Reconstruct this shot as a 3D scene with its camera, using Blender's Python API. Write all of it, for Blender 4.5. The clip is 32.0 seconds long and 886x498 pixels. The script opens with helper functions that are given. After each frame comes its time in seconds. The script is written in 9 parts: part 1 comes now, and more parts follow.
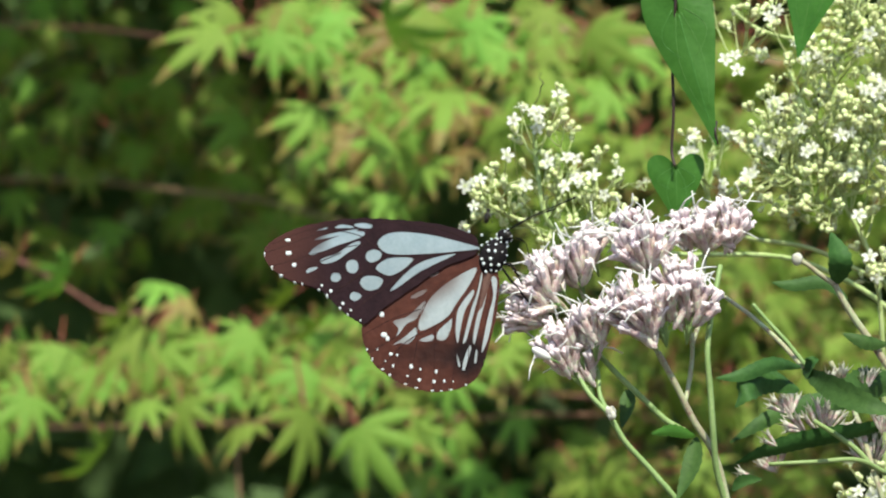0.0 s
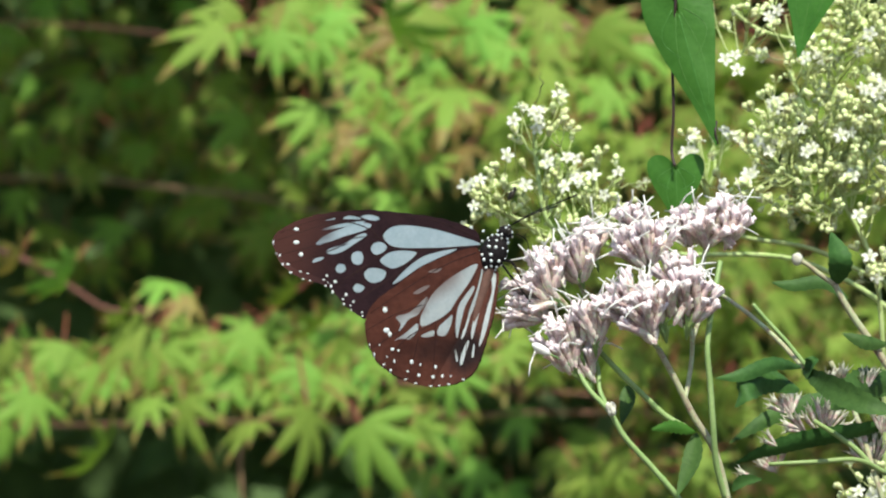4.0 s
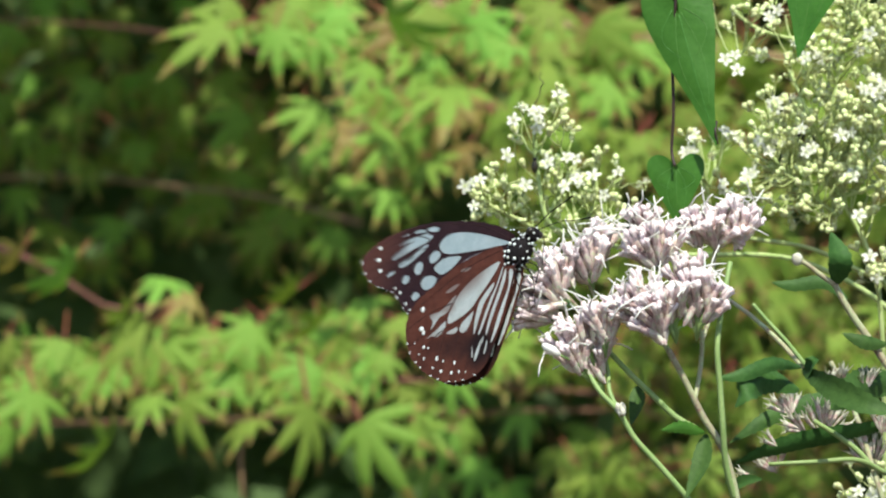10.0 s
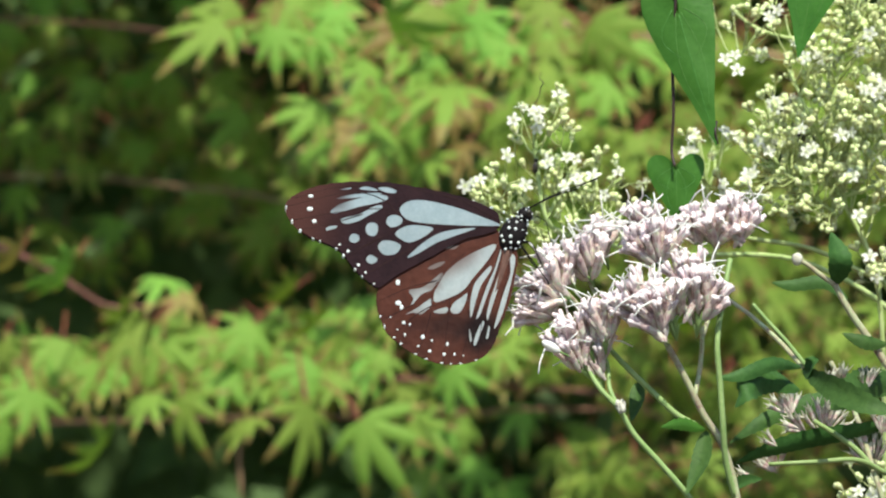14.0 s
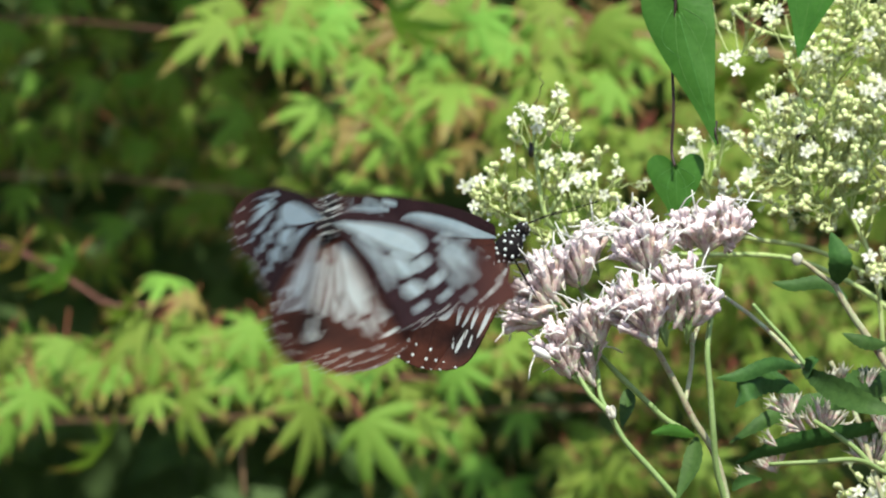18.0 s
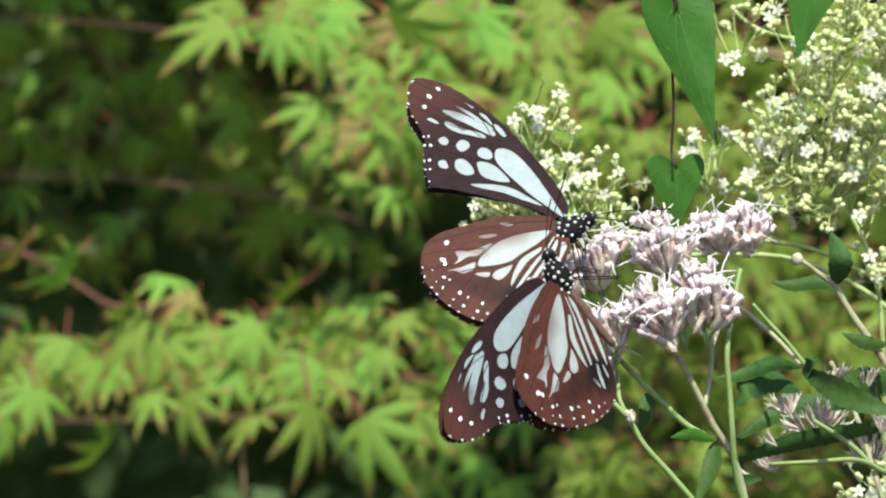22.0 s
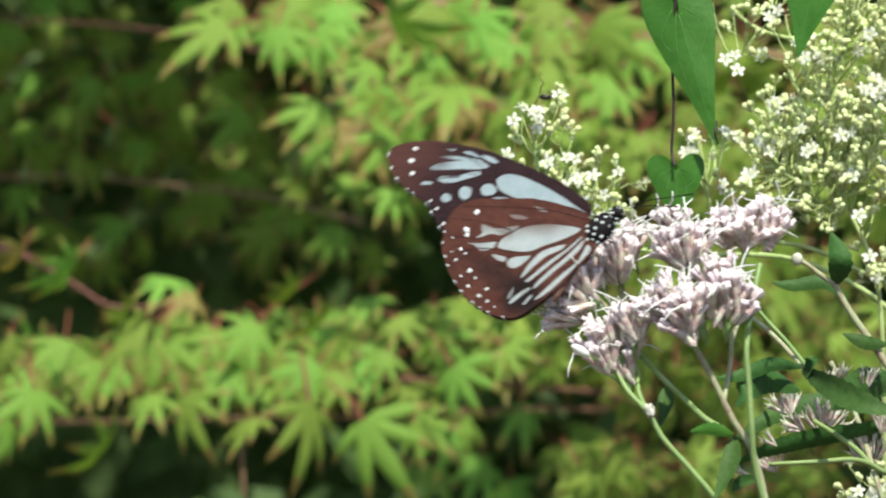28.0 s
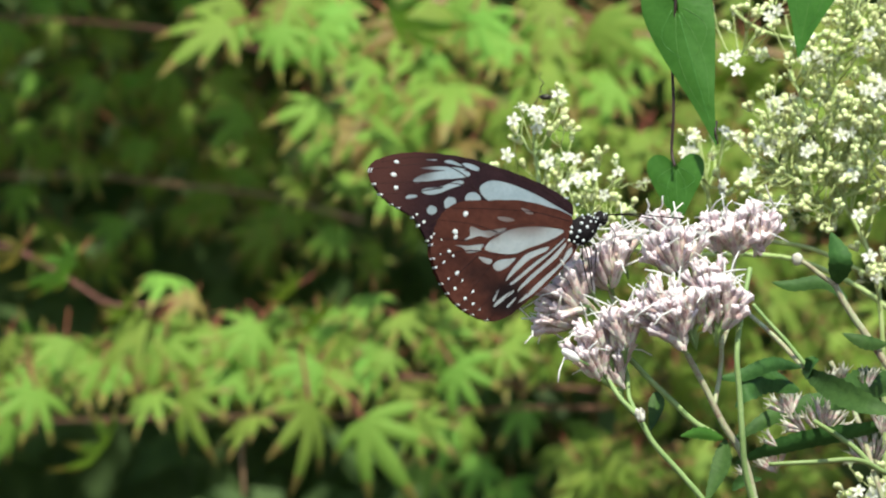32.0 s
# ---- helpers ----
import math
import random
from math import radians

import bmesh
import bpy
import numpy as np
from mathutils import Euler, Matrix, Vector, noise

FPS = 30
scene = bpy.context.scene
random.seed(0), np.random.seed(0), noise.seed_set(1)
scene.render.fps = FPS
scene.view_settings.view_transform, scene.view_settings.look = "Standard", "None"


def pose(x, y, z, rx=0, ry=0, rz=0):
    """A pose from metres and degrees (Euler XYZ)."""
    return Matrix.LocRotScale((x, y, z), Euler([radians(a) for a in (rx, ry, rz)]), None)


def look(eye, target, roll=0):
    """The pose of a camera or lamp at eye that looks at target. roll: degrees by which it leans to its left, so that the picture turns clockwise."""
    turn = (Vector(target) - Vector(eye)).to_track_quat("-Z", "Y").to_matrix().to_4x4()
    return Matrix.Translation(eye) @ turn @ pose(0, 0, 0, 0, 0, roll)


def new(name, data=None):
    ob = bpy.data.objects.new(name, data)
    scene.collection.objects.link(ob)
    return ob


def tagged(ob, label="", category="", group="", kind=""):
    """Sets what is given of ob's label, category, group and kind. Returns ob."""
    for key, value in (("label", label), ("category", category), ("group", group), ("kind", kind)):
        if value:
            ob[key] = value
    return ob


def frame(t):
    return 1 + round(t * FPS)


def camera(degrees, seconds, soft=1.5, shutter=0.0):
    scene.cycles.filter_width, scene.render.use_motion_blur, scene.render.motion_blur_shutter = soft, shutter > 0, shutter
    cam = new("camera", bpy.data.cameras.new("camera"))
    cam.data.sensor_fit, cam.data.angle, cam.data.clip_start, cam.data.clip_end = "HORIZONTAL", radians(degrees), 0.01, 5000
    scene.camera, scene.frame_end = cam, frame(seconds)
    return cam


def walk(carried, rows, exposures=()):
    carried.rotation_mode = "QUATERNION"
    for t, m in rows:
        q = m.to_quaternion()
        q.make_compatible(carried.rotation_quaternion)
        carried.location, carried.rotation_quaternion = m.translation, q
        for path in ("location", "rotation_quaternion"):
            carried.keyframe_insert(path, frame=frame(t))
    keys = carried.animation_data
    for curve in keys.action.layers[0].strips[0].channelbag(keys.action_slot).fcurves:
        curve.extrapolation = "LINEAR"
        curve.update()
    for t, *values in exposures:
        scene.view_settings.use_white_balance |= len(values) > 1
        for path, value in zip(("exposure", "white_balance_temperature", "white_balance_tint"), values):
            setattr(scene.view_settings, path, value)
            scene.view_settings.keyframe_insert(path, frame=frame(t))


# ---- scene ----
from mathutils.geometry import delaunay_2d_cdt

# Camera: a long lens on a stand, two metres from the flower head.
cam = camera(6.0, 32.0, soft=2.1, shutter=0.5)
EYE = (0, -2.0, 1.35)
cam.data.dof.use_dof = True
cam.data.dof.focus_distance = 2.0
cam.data.dof.aperture_fstop = 82.0
walk(cam, [(0, look(EYE, (0, 0, 1.35))), (32, look(EYE, (0, 0, 1.35)))], exposures=[(0, 0.51), (32, 0.51)])

# ---- light: high summer sun from behind the camera, and open sky ----
SUN_EL, SUN_AZ = 58.0, 168.0
world = bpy.data.worlds.new("world")
scene.world = world
world.use_nodes = True
wn = world.node_tree
sky = wn.nodes.new("ShaderNodeTexSky")
sky.sky_type, sky.sun_disc = "NISHITA", False
sky.sun_elevation, sky.sun_rotation = radians(SUN_EL), radians(SUN_AZ)
wn.links.new(sky.outputs["Color"], wn.nodes["Background"].inputs["Color"])
wn.nodes["Background"].inputs["Strength"].default_value = 0.11
sun_data = bpy.data.lights.new("sun", "SUN")
sun_data.energy, sun_data.angle, sun_data.color = 4.2, radians(0.6), (0.98, 0.96, 0.82)
sun = new("sun", sun_data)
sun_way = Vector((math.sin(radians(SUN_AZ)) * math.cos(radians(SUN_EL)),
                  math.cos(radians(SUN_AZ)) * math.cos(radians(SUN_EL)), math.sin(radians(SUN_EL))))
sun.matrix_world = look(sun_way * 30, (0, 0, 0))

GRID = 2 * math.tan(radians(3.0)) / 1568


def at(u, v, y=0.0):
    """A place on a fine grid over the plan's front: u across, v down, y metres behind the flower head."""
    k = GRID * (y + 2.0)
    return Vector(((u - 784) * k, y, 1.35 - (v - 441) * k))


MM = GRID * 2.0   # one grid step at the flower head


# ---- materials ----
def material(name, tones, scale=300.0, rough=0.6, bump=0.15, through_light=0.0, vary=0.12, fine=5.0, tint=None, gloss=0.4, pigment=None):
    """tones: two or three colours mixed by noise at two scales; vary: change from piece to piece; pigment: the second colour of a wing scale pattern."""
    m = bpy.data.materials.new(name)
    m.use_nodes = True
    n, l = m.node_tree.nodes, m.node_tree.links
    b = n["Principled BSDF"]
    co = n.new("ShaderNodeTexCoord")
    big, small = n.new("ShaderNodeTexNoise"), n.new("ShaderNodeTexNoise")
    big.inputs["Scale"].default_value, small.inputs["Scale"].default_value = scale, scale * fine
    big.inputs["Detail"].default_value = 3
    for t in (big, small):
        l.new(co.outputs["Object"], t.inputs["Vector"])
    mix = n.new("ShaderNodeMath")
    mix.operation = "MULTIPLY_ADD"
    mix.inputs[1].default_value = 0.45
    l.new(small.outputs["Fac"], mix.inputs[0])
    half = n.new("ShaderNodeMath")
    half.operation = "MULTIPLY"
    half.inputs[1].default_value = 0.6
    l.new(big.outputs["Fac"], half.inputs[0])
    l.new(half.outputs[0], mix.inputs[2])
    ramp = n.new("ShaderNodeValToRGB")
    e = ramp.color_ramp.elements
    e[0].position, e[1].position = 0.36, 0.68
    e[0].color, e[1].color = (*tones[0], 1), (*tones[-1], 1)
    if len(tones) > 2:
        e.new(0.52).color = (*tones[1], 1)
    l.new(mix.outputs[0], ramp.inputs["Fac"])
    info = n.new("ShaderNodeObjectInfo")
    geo = n.new("ShaderNodeNewGeometry")
    add = n.new("ShaderNodeMath")
    add.operation = "ADD"
    l.new(info.outputs["Random"], add.inputs[0])
    l.new(geo.outputs["Random Per Island"], add.inputs[1])
    rng = n.new("ShaderNodeMapRange")
    rng.inputs["From Max"].default_value = 2.0
    rng.inputs["To Min"].default_value, rng.inputs["To Max"].default_value = 1 - vary * 2, 1 + vary * 2
    l.new(add.outputs[0], rng.inputs["Value"])
    hsv = n.new("ShaderNodeHueSaturation")
    l.new(rng.outputs["Result"], hsv.inputs["Value"])
    hue = n.new("ShaderNodeMapRange")
    hue.inputs["To Min"].default_value, hue.inputs["To Max"].default_value = 0.5 - vary * 0.12, 0.5 + vary * 0.12
    l.new(info.outputs["Random"], hue.inputs["Value"])
    l.new(hue.outputs["Result"], hsv.inputs["Hue"])
    colour = ramp.outputs["Color"]
    if pigment:
        where, blend = n.new("ShaderNodeAttribute"), n.new("ShaderNodeMix")
        where.attribute_name = "pigment"
        blend.data_type = "RGBA"
        blend.inputs["B"].default_value = (*pigment, 1)
        l.new(where.outputs["Fac"], blend.inputs["Factor"])
        l.new(colour, blend.inputs["A"])
        colour = blend.outputs["Result"]
    l.new(colour, hsv.inputs["Color"])
    l.new(hsv.outputs["Color"], b.inputs["Base Color"])
    b.inputs["Roughness"].default_value = rough
    b.inputs["Specular IOR Level"].default_value = gloss
    if bump:
        bp = n.new("ShaderNodeBump")
        bp.inputs["Strength"].default_value, bp.inputs["Distance"].default_value = bump, 0.3 / scale
        l.new(mix.outputs[0], bp.inputs["Height"])
        l.new(bp.outputs["Normal"], b.inputs["Normal"])
    if through_light:
        tr, ms = n.new("ShaderNodeBsdfTranslucent"), n.new("ShaderNodeMixShader")
        ms.inputs["Fac"].default_value = through_light
        sat = n.new("ShaderNodeMix")
        sat.data_type, sat.blend_type = "RGBA", "MULTIPLY"
        sat.inputs["Factor"].default_value = 1.0
        sat.inputs["B"].default_value = (*(tint or (1.0, 1.0, 0.6)), 1)
        l.new(hsv.outputs["Color"], sat.inputs["A"])
        l.new(sat.outputs["Result"], tr.inputs["Color"])
        l.new(b.outputs["BSDF"], ms.inputs[1])
        l.new(tr.outputs["BSDF"], ms.inputs[2])
        l.new(ms.outputs["Shader"], n["Material Output"].inputs["Surface"])
    return m


M_SOIL = material("soil", [(0.030, 0.022, 0.014), (0.07, 0.05, 0.03), (0.05, 0.055, 0.02)], 3, 0.95, 0.6)
M_MAPLE = material("maple_leaf", [(0.120, 0.266, 0.038), (0.222, 0.385, 0.060), (0.325, 0.455, 0.092)], 45, 0.6, 0.15, 0.36, 0.2, tint=(0.96, 1.03, 0.45), gloss=0.2)
M_MAPLE_OLD = material("maple_leaf_reddish", [(0.32, 0.13, 0.05), (0.34, 0.25, 0.08), (0.24, 0.31, 0.06)], 50, 0.55, 0.1, 0.4, 0.15)
M_TIP = material("maple_leaf_tip", [(0.34, 0.17, 0.06), (0.27, 0.34, 0.07)], 90, 0.55, 0.1, 0.35, 0.2)
M_PETIOLE = material("petiole", [(0.22, 0.05, 0.03), (0.32, 0.12, 0.06)], 200, 0.5, 0.05)
M_TWIG = material("twig", [(0.30, 0.20, 0.11), (0.42, 0.29, 0.16)], 40, 0.8, 0.3)
M_TWIG_RED = material("twig_red", [(0.17, 0.07, 0.05), (0.24, 0.11, 0.075)], 40, 0.7, 0.3)
M_BARK = material("bark", [(0.04, 0.033, 0.026), (0.10, 0.085, 0.07)], 25, 0.95, 0.8)
M_HEDGE = material("undergrowth_leaf", [(0.055, 0.095, 0.028), (0.10, 0.165, 0.046)], 20, 0.7, 0.1, 0.2, 0.25)
M_HEART = material("vine_leaf", [(0.042, 0.145, 0.014), (0.060, 0.185, 0.022)], 160, 0.5, 0.12, 0.2, 0.06, gloss=0.3)
M_VINE = material("vine_stem", [(0.02, 0.012, 0.012), (0.05, 0.025, 0.02)], 300, 0.5, 0.1)
M_RIB = material("leaf_rib", [(0.07, 0.20, 0.035), (0.09, 0.23, 0.05)], 200, 0.5, 0.0)
M_DARKLEAF = material("boneset_leaf", [(0.036, 0.095, 0.020), (0.064, 0.150, 0.034)], 140, 0.6, 0.2, 0.15, 0.12, gloss=0.2)
M_STEM = material("green_stem", [(0.20, 0.33, 0.10), (0.30, 0.42, 0.16)], 250, 0.5, 0.15)
M_STEM_PURPLE = material("speckled_stem", [(0.27, 0.16, 0.13), (0.37, 0.36, 0.22), (0.40, 0.50, 0.26)], 420, 0.6, 0.2)
M_BRACT = material("bract", [(0.47, 0.26, 0.27), (0.72, 0.63, 0.58), (0.60, 0.73, 0.46)], 420, 0.6, 0.2, 0.15, 0.22, tint=(1, .85, .8))
M_COROLLA = material("corolla", [(0.92, 0.73, 0.78), (0.95, 0.91, 0.90)], 900, 0.6, 0.1, 0.2, 0.10, tint=(1, .93, .93))
M_STYLE = material("style_thread", [(0.87, 0.87, 0.82), (0.92, 0.92, 0.88)], 900, 0.6, 0.0, 0.2, 0.03, tint=(1, 1, 1))
M_SPENT = material("spent_floret", [(0.40, 0.37, 0.29), (0.70, 0.70, 0.61)], 700, 0.8, 0.2, 0.1, 0.2)
M_PETAL = material("white_petal", [(0.82, 0.84, 0.70), (0.89, 0.90, 0.80)], 700, 0.55, 0.05, 0.25, 0.05, tint=(1, 1, .9))
M_BUD = material("cream_bud", [(0.50, 0.61, 0.17), (0.76, 0.83, 0.42), (0.93, 0.95, 0.72)], 600, 0.5, 0.05, 0.15, 0.15)
M_PEDICEL = material("pedicel", [(0.34, 0.44, 0.14), (0.48, 0.56, 0.24)], 300, 0.55, 0.05)
M_WING_F = material("forewing_membrane", [(0.018, 0.008, 0.011), (0.032, 0.014, 0.018)], 260, 0.7, 0.2, 0.10, 0.02, tint=(1, .6, .5), gloss=0.15, pigment=(0.085, 0.032, 0.026))
M_WING_H = material("hindwing_membrane", [(0.070, 0.022, 0.015), (0.125, 0.042, 0.027)], 110, 0.65, 0.2, 0.2, 0.02, tint=(1, .6, .5), gloss=0.2, pigment=(0.014, 0.007, 0.007))
M_VEIN = material("wing_vein", [(0.020, 0.008, 0.008), (0.034, 0.014, 0.012)], 300, 0.7, 0.1, gloss=0.15)
M_CELL = material("wing_cell", [(0.68, 0.77, 0.78), (0.82, 0.89, 0.90)], 300, 0.45, 0.1, 0.55, 0.02, tint=(.95, 1, 1), gloss=0.35, pigment=(0.24, 0.12, 0.095))
M_CELL_FORE = material("forewing_cell", [(0.54, 0.69, 0.74), (0.69, 0.82, 0.87)], 300, 0.45, 0.1, 0.5, 0.02, tint=(.92, 1, 1), gloss=0.35, pigment=(0.10, 0.07, 0.075))
M_SPOT = material("white_scale", [(0.72, 0.80, 0.80), (0.82, 0.87, 0.87)], 500, 0.5, 0.0, 0.1, 0.02)
M_BODY = material("black_fur", [(0.006, 0.005, 0.006), (0.016, 0.013, 0.014)], 900, 0.8, 0.5, gloss=0.15)
M_ABDOMEN = material("brown_abdomen", [(0.10, 0.05, 0.035), (0.18, 0.10, 0.07)], 700, 0.7, 0.4)
M_BEETLE = material("beetle_shell", [(0.012, 0.010, 0.008), (0.03, 0.024, 0.018)], 800, 0.3, 0.1)


# ---- mesh building ----
class Build:
    """Collects pieces, then makes one mesh of them."""

    def __init__(self):
        self.v, self.f, self.m = [], [], []

    def add(self, verts, faces, slot=0, place=None):
        k = len(self.v)
        self.v += [tuple(place @ Vector(p)) if place else tuple(p) for p in verts]
        self.f += [tuple(i + k for i in q) for q in faces]
        self.m += [slot] * len(faces)

    def tube(self, pts, r0, r1=None, slot=0, seg=6):
        pts = [Vector(p) for p in pts]
        r1 = r0 if r1 is None else r1
        n, rings = len(pts), []
        side = None
        for i, p in enumerate(pts):
            way = (pts[min(i + 1, n - 1)] - pts[max(i - 1, 0)]).normalized()
            if side is None:
                side = way.orthogonal().normalized()
            side = (side - way * side.dot(way)).normalized()
            up = way.cross(side)
            r = r0 + (r1 - r0) * i / max(n - 1, 1)
            rings += [p + (side * math.cos(a) + up * math.sin(a)) * r for a in (2 * math.pi * j / seg for j in range(seg))]
        faces = [(i * seg + j, i * seg + (j + 1) % seg, (i + 1) * seg + (j + 1) % seg, (i + 1) * seg + j)
                 for i in range(n - 1) for j in range(seg)]
        faces += [tuple(range(seg))[::-1], tuple((n - 1) * seg + j for j in range(seg))]
        self.add(rings, faces, slot)

    def ball(self, c, r, slot=0, rings=5, seg=7, stretch=(1, 1, 1), turn=None):
        c = Vector(c)
        v = [Vector((0, 0, 1))]
        for i in range(1, rings):
            a = math.pi * i / rings
            v += [Vector((math.sin(a) * math.cos(b), math.sin(a) * math.sin(b), math.cos(a))) for b in (2 * math.pi * j / seg for j in range(seg))]
        v.append(Vector((0, 0, -1)))
        out = []
        for p in v:
            q = Vector((p.x * r * stretch[0], p.y * r * stretch[1], p.z * r * stretch[2]))
            out.append(c + (turn @ q if turn else q))
        f = [(0, 1 + j, 1 + (j + 1) % seg) for j in range(seg)]
        for i in range(rings - 2):
            f += [(1 + i * seg + j, 1 + (i + 1) * seg + j, 1 + (i + 1) * seg + (j + 1) % seg, 1 + i * seg + (j + 1) % seg) for j in range(seg)]
        e = len(v) - 1
        f += [(e, 1 + (rings - 2) * seg + (j + 1) % seg, 1 + (rings - 2) * seg + j) for j in range(seg)]
        self.add(out, f, slot)

    def mesh(self, name, mats, smooth=True):
        me = bpy.data.meshes.new(name)
        me.from_pydata(self.v, [], self.f)
        for m in mats:
            me.materials.append(m)
        me.polygons.foreach_set("material_index", self.m)
        me.polygons.foreach_set("use_smooth", [smooth] * len(self.f))
        me.update()
        return me


def part(name, mesh, parent, label="", m=None):
    ob = new(name, mesh)
    ob.parent = parent
    if m is not None:
        ob.matrix_basis = m
    if label:
        tagged(ob, label)
    return ob


def empty(name, place, label, category, group=""):
    ob = new(name)
    ob.matrix_basis = Matrix.Translation(place)
    return tagged(ob, label, category, group)


def curve_pts(ctrl, n=10):
    """A smooth line through the given places, however far apart they lie."""
    c = [Vector(p) for p in ctrl]
    c = [c[0] * 2 - c[1]] + c + [c[-1] * 2 - c[-2]]
    out = []
    for i in range(1, len(c) - 2):
        a, b, d, e = c[i - 1], c[i], c[i + 1], c[i + 2]
        t0, t1, t2 = (max((q - p).length, 1e-9) ** .5 for p, q in ((a, b), (b, d), (d, e)))
        m1 = (d - b) + ((b - a) / t0 - (d - a) / (t0 + t1)) * t1
        m2 = (d - b) + ((e - d) / t2 - (e - b) / (t1 + t2)) * t1
        for k in range(n):
            t = k / n
            out.append(b * (2 * t ** 3 - 3 * t * t + 1) + m1 * (t ** 3 - 2 * t * t + t) + d * (3 * t * t - 2 * t ** 3) + m2 * (t ** 3 - t * t))
    out.append(c[-2])
    return out


def frame_to(way, up=Vector((0, -1, 0))):
    """A turn whose z axis goes along way."""
    z = Vector(way).normalized()
    x = Vector(up).cross(z)
    if x.length < 1e-4:
        x = Vector((1, 0, 0)).cross(z)
    x.normalize()
    return Matrix((x, z.cross(x), z)).transposed()


rnd = random.Random(11)

# ---- ground ----
gb = Build()
N = 60
gv, gf = [], []
for i in range(N + 1):
    for j in range(N + 1):
        a, b = i / N * 2 - 1, j / N * 2 - 1
        x, y = 400 * a * abs(a) ** 2, 400 * b * abs(b) ** 2
        gv.append((x, y, 0.0 if abs(x) < 0.6 and abs(y) < 0.6 else -0.02 + 0.02 * noise.noise((x * 1.3, y * 1.3, 0))))
for i in range(N):
    for j in range(N):
        gf.append((i * (N + 1) + j, (i + 1) * (N + 1) + j, (i + 1) * (N + 1) + j + 1, i * (N + 1) + j + 1))
gb.add(gv, gf)
ground = tagged(new("ground", gb.mesh("ground", [M_SOIL])), "dark mossy garden soil under the shrubs", "ground", kind="structure")


# ---- leaves of the maple ----
def maple_leaf(seed, lobes=7):
    """A palmate leaf of radius one: base at the origin, middle lobe along -z, blade facing -y."""
    r = random.Random(seed)
    b = Build()
    spread = [0, 34, 71, 118][: (lobes + 1) // 2]
    size = [1.0, 0.93, 0.72, 0.36]
    items = []
    for i, a in enumerate(spread):
        for s in ((1,) if i == 0 else (1, -1)):
            items.append((a * s + r.uniform(-5, 5), size[i] * r.uniform(0.8, 1.1)))
    items.sort()
    droop, fold = r.uniform(0.15, 0.55), r.uniform(0.05, 0.10)

    def p(rad, deg, lift=0.0):
        a = radians(deg)
        return (math.sin(a) * rad, -lift + droop * rad * rad, -math.cos(a) * rad)

    sinus = [p(0.16, items[0][0] - 24)]
    for (a0, l0), (a1, l1) in zip(items, items[1:]):
        sinus.append(p(0.27 * min(l0, l1) / 0.8, (a0 + a1) / 2))
    sinus.append(p(0.16, items[-1][0] + 24))
    verts, faces = [p(0, 0, 0.02)] + sinus, []
    for i, (a, l) in enumerate(items):
        k = len(verts)
        w = math.degrees(math.atan2(0.118, 0.55))
        verts += [p(0.50 * l, a - w, 0), p(0.52 * l, a, fold), p(0.50 * l, a + w, 0),
                  p(0.76 * l, a - w * 0.42, 0), p(0.76 * l, a, fold * 0.6), p(0.76 * l, a + w * 0.42, 0), p(l, a, 0)]
        sl, sr = 1 + i, 2 + i
        faces += [(0, sl, k, k + 1), (0, k + 1, k + 2, sr), (k, k + 3, k + 4, k + 1), (k + 1, k + 4, k + 5, k + 2),
                  (k + 3, k + 6, k + 4), (k + 4, k + 6, k + 5)]
    b.add(verts, faces, 0)
    b.m = [2 if len(f) == 3 else 0 for f in b.f]
    b.tube([(0, 0, 0), (r.uniform(-.05, .05), 0.06, 0.25), (r.uniform(-.12, .12), 0.18, 0.7)], 0.026, 0.018, 1, 4)
    return b


LEAVES = [maple_leaf(s, 5 if s % 3 else 7) for s in range(6)]
LEAF_MESH = [b.mesh("maple_leaf", [M_MAPLE, M_PETIOLE, M_TIP]) for b in LEAVES]
LEAF_MESH_OLD = [b.mesh("maple_leaf_reddish", [M_MAPLE_OLD, M_PETIOLE, M_TIP]) for b in LEAVES[:3]]

MAPLE_FOOT = Vector((-1.55, 4.0, 0.0))
maple = empty("maple_tree", MAPLE_FOOT, "Japanese maple with layered sprays of yellow-green pointed leaves", "tree")
tb = Build()
trunk_line = curve_pts([(0, 0, -0.05), (0.03, 0.02, 0.6), (-0.02, 0.0, 1.3), (0.08, 0.03, 2.1), (0.05, 0.0, 2.9)], 6)
tb.tube(trunk_line, 0.075, 0.03, 0, 10)
for i in range(9):
    a = i * 0.7
    tb.tube([Vector((math.cos(a) * 0.03, math.sin(a) * 0.03, -0.05)), Vector((math.cos(a) * 0.12, math.sin(a) * 0.12, -0.06))], 0.05, 0.02, 0, 6)
part("trunk", tb.mesh("trunk", [M_BARK]), maple, "slim grey-brown trunk")


def bough(u0v0, r0, r1, mat, label):
    """A branch through places of the grid, in the tree's space."""
    b = Build()
    b.tube(curve_pts([at(*q) - MAPLE_FOOT for q in u0v0], 6), r0, r1, 0, 7)
    part("branch", b.mesh("branch", [mat]), maple, label)


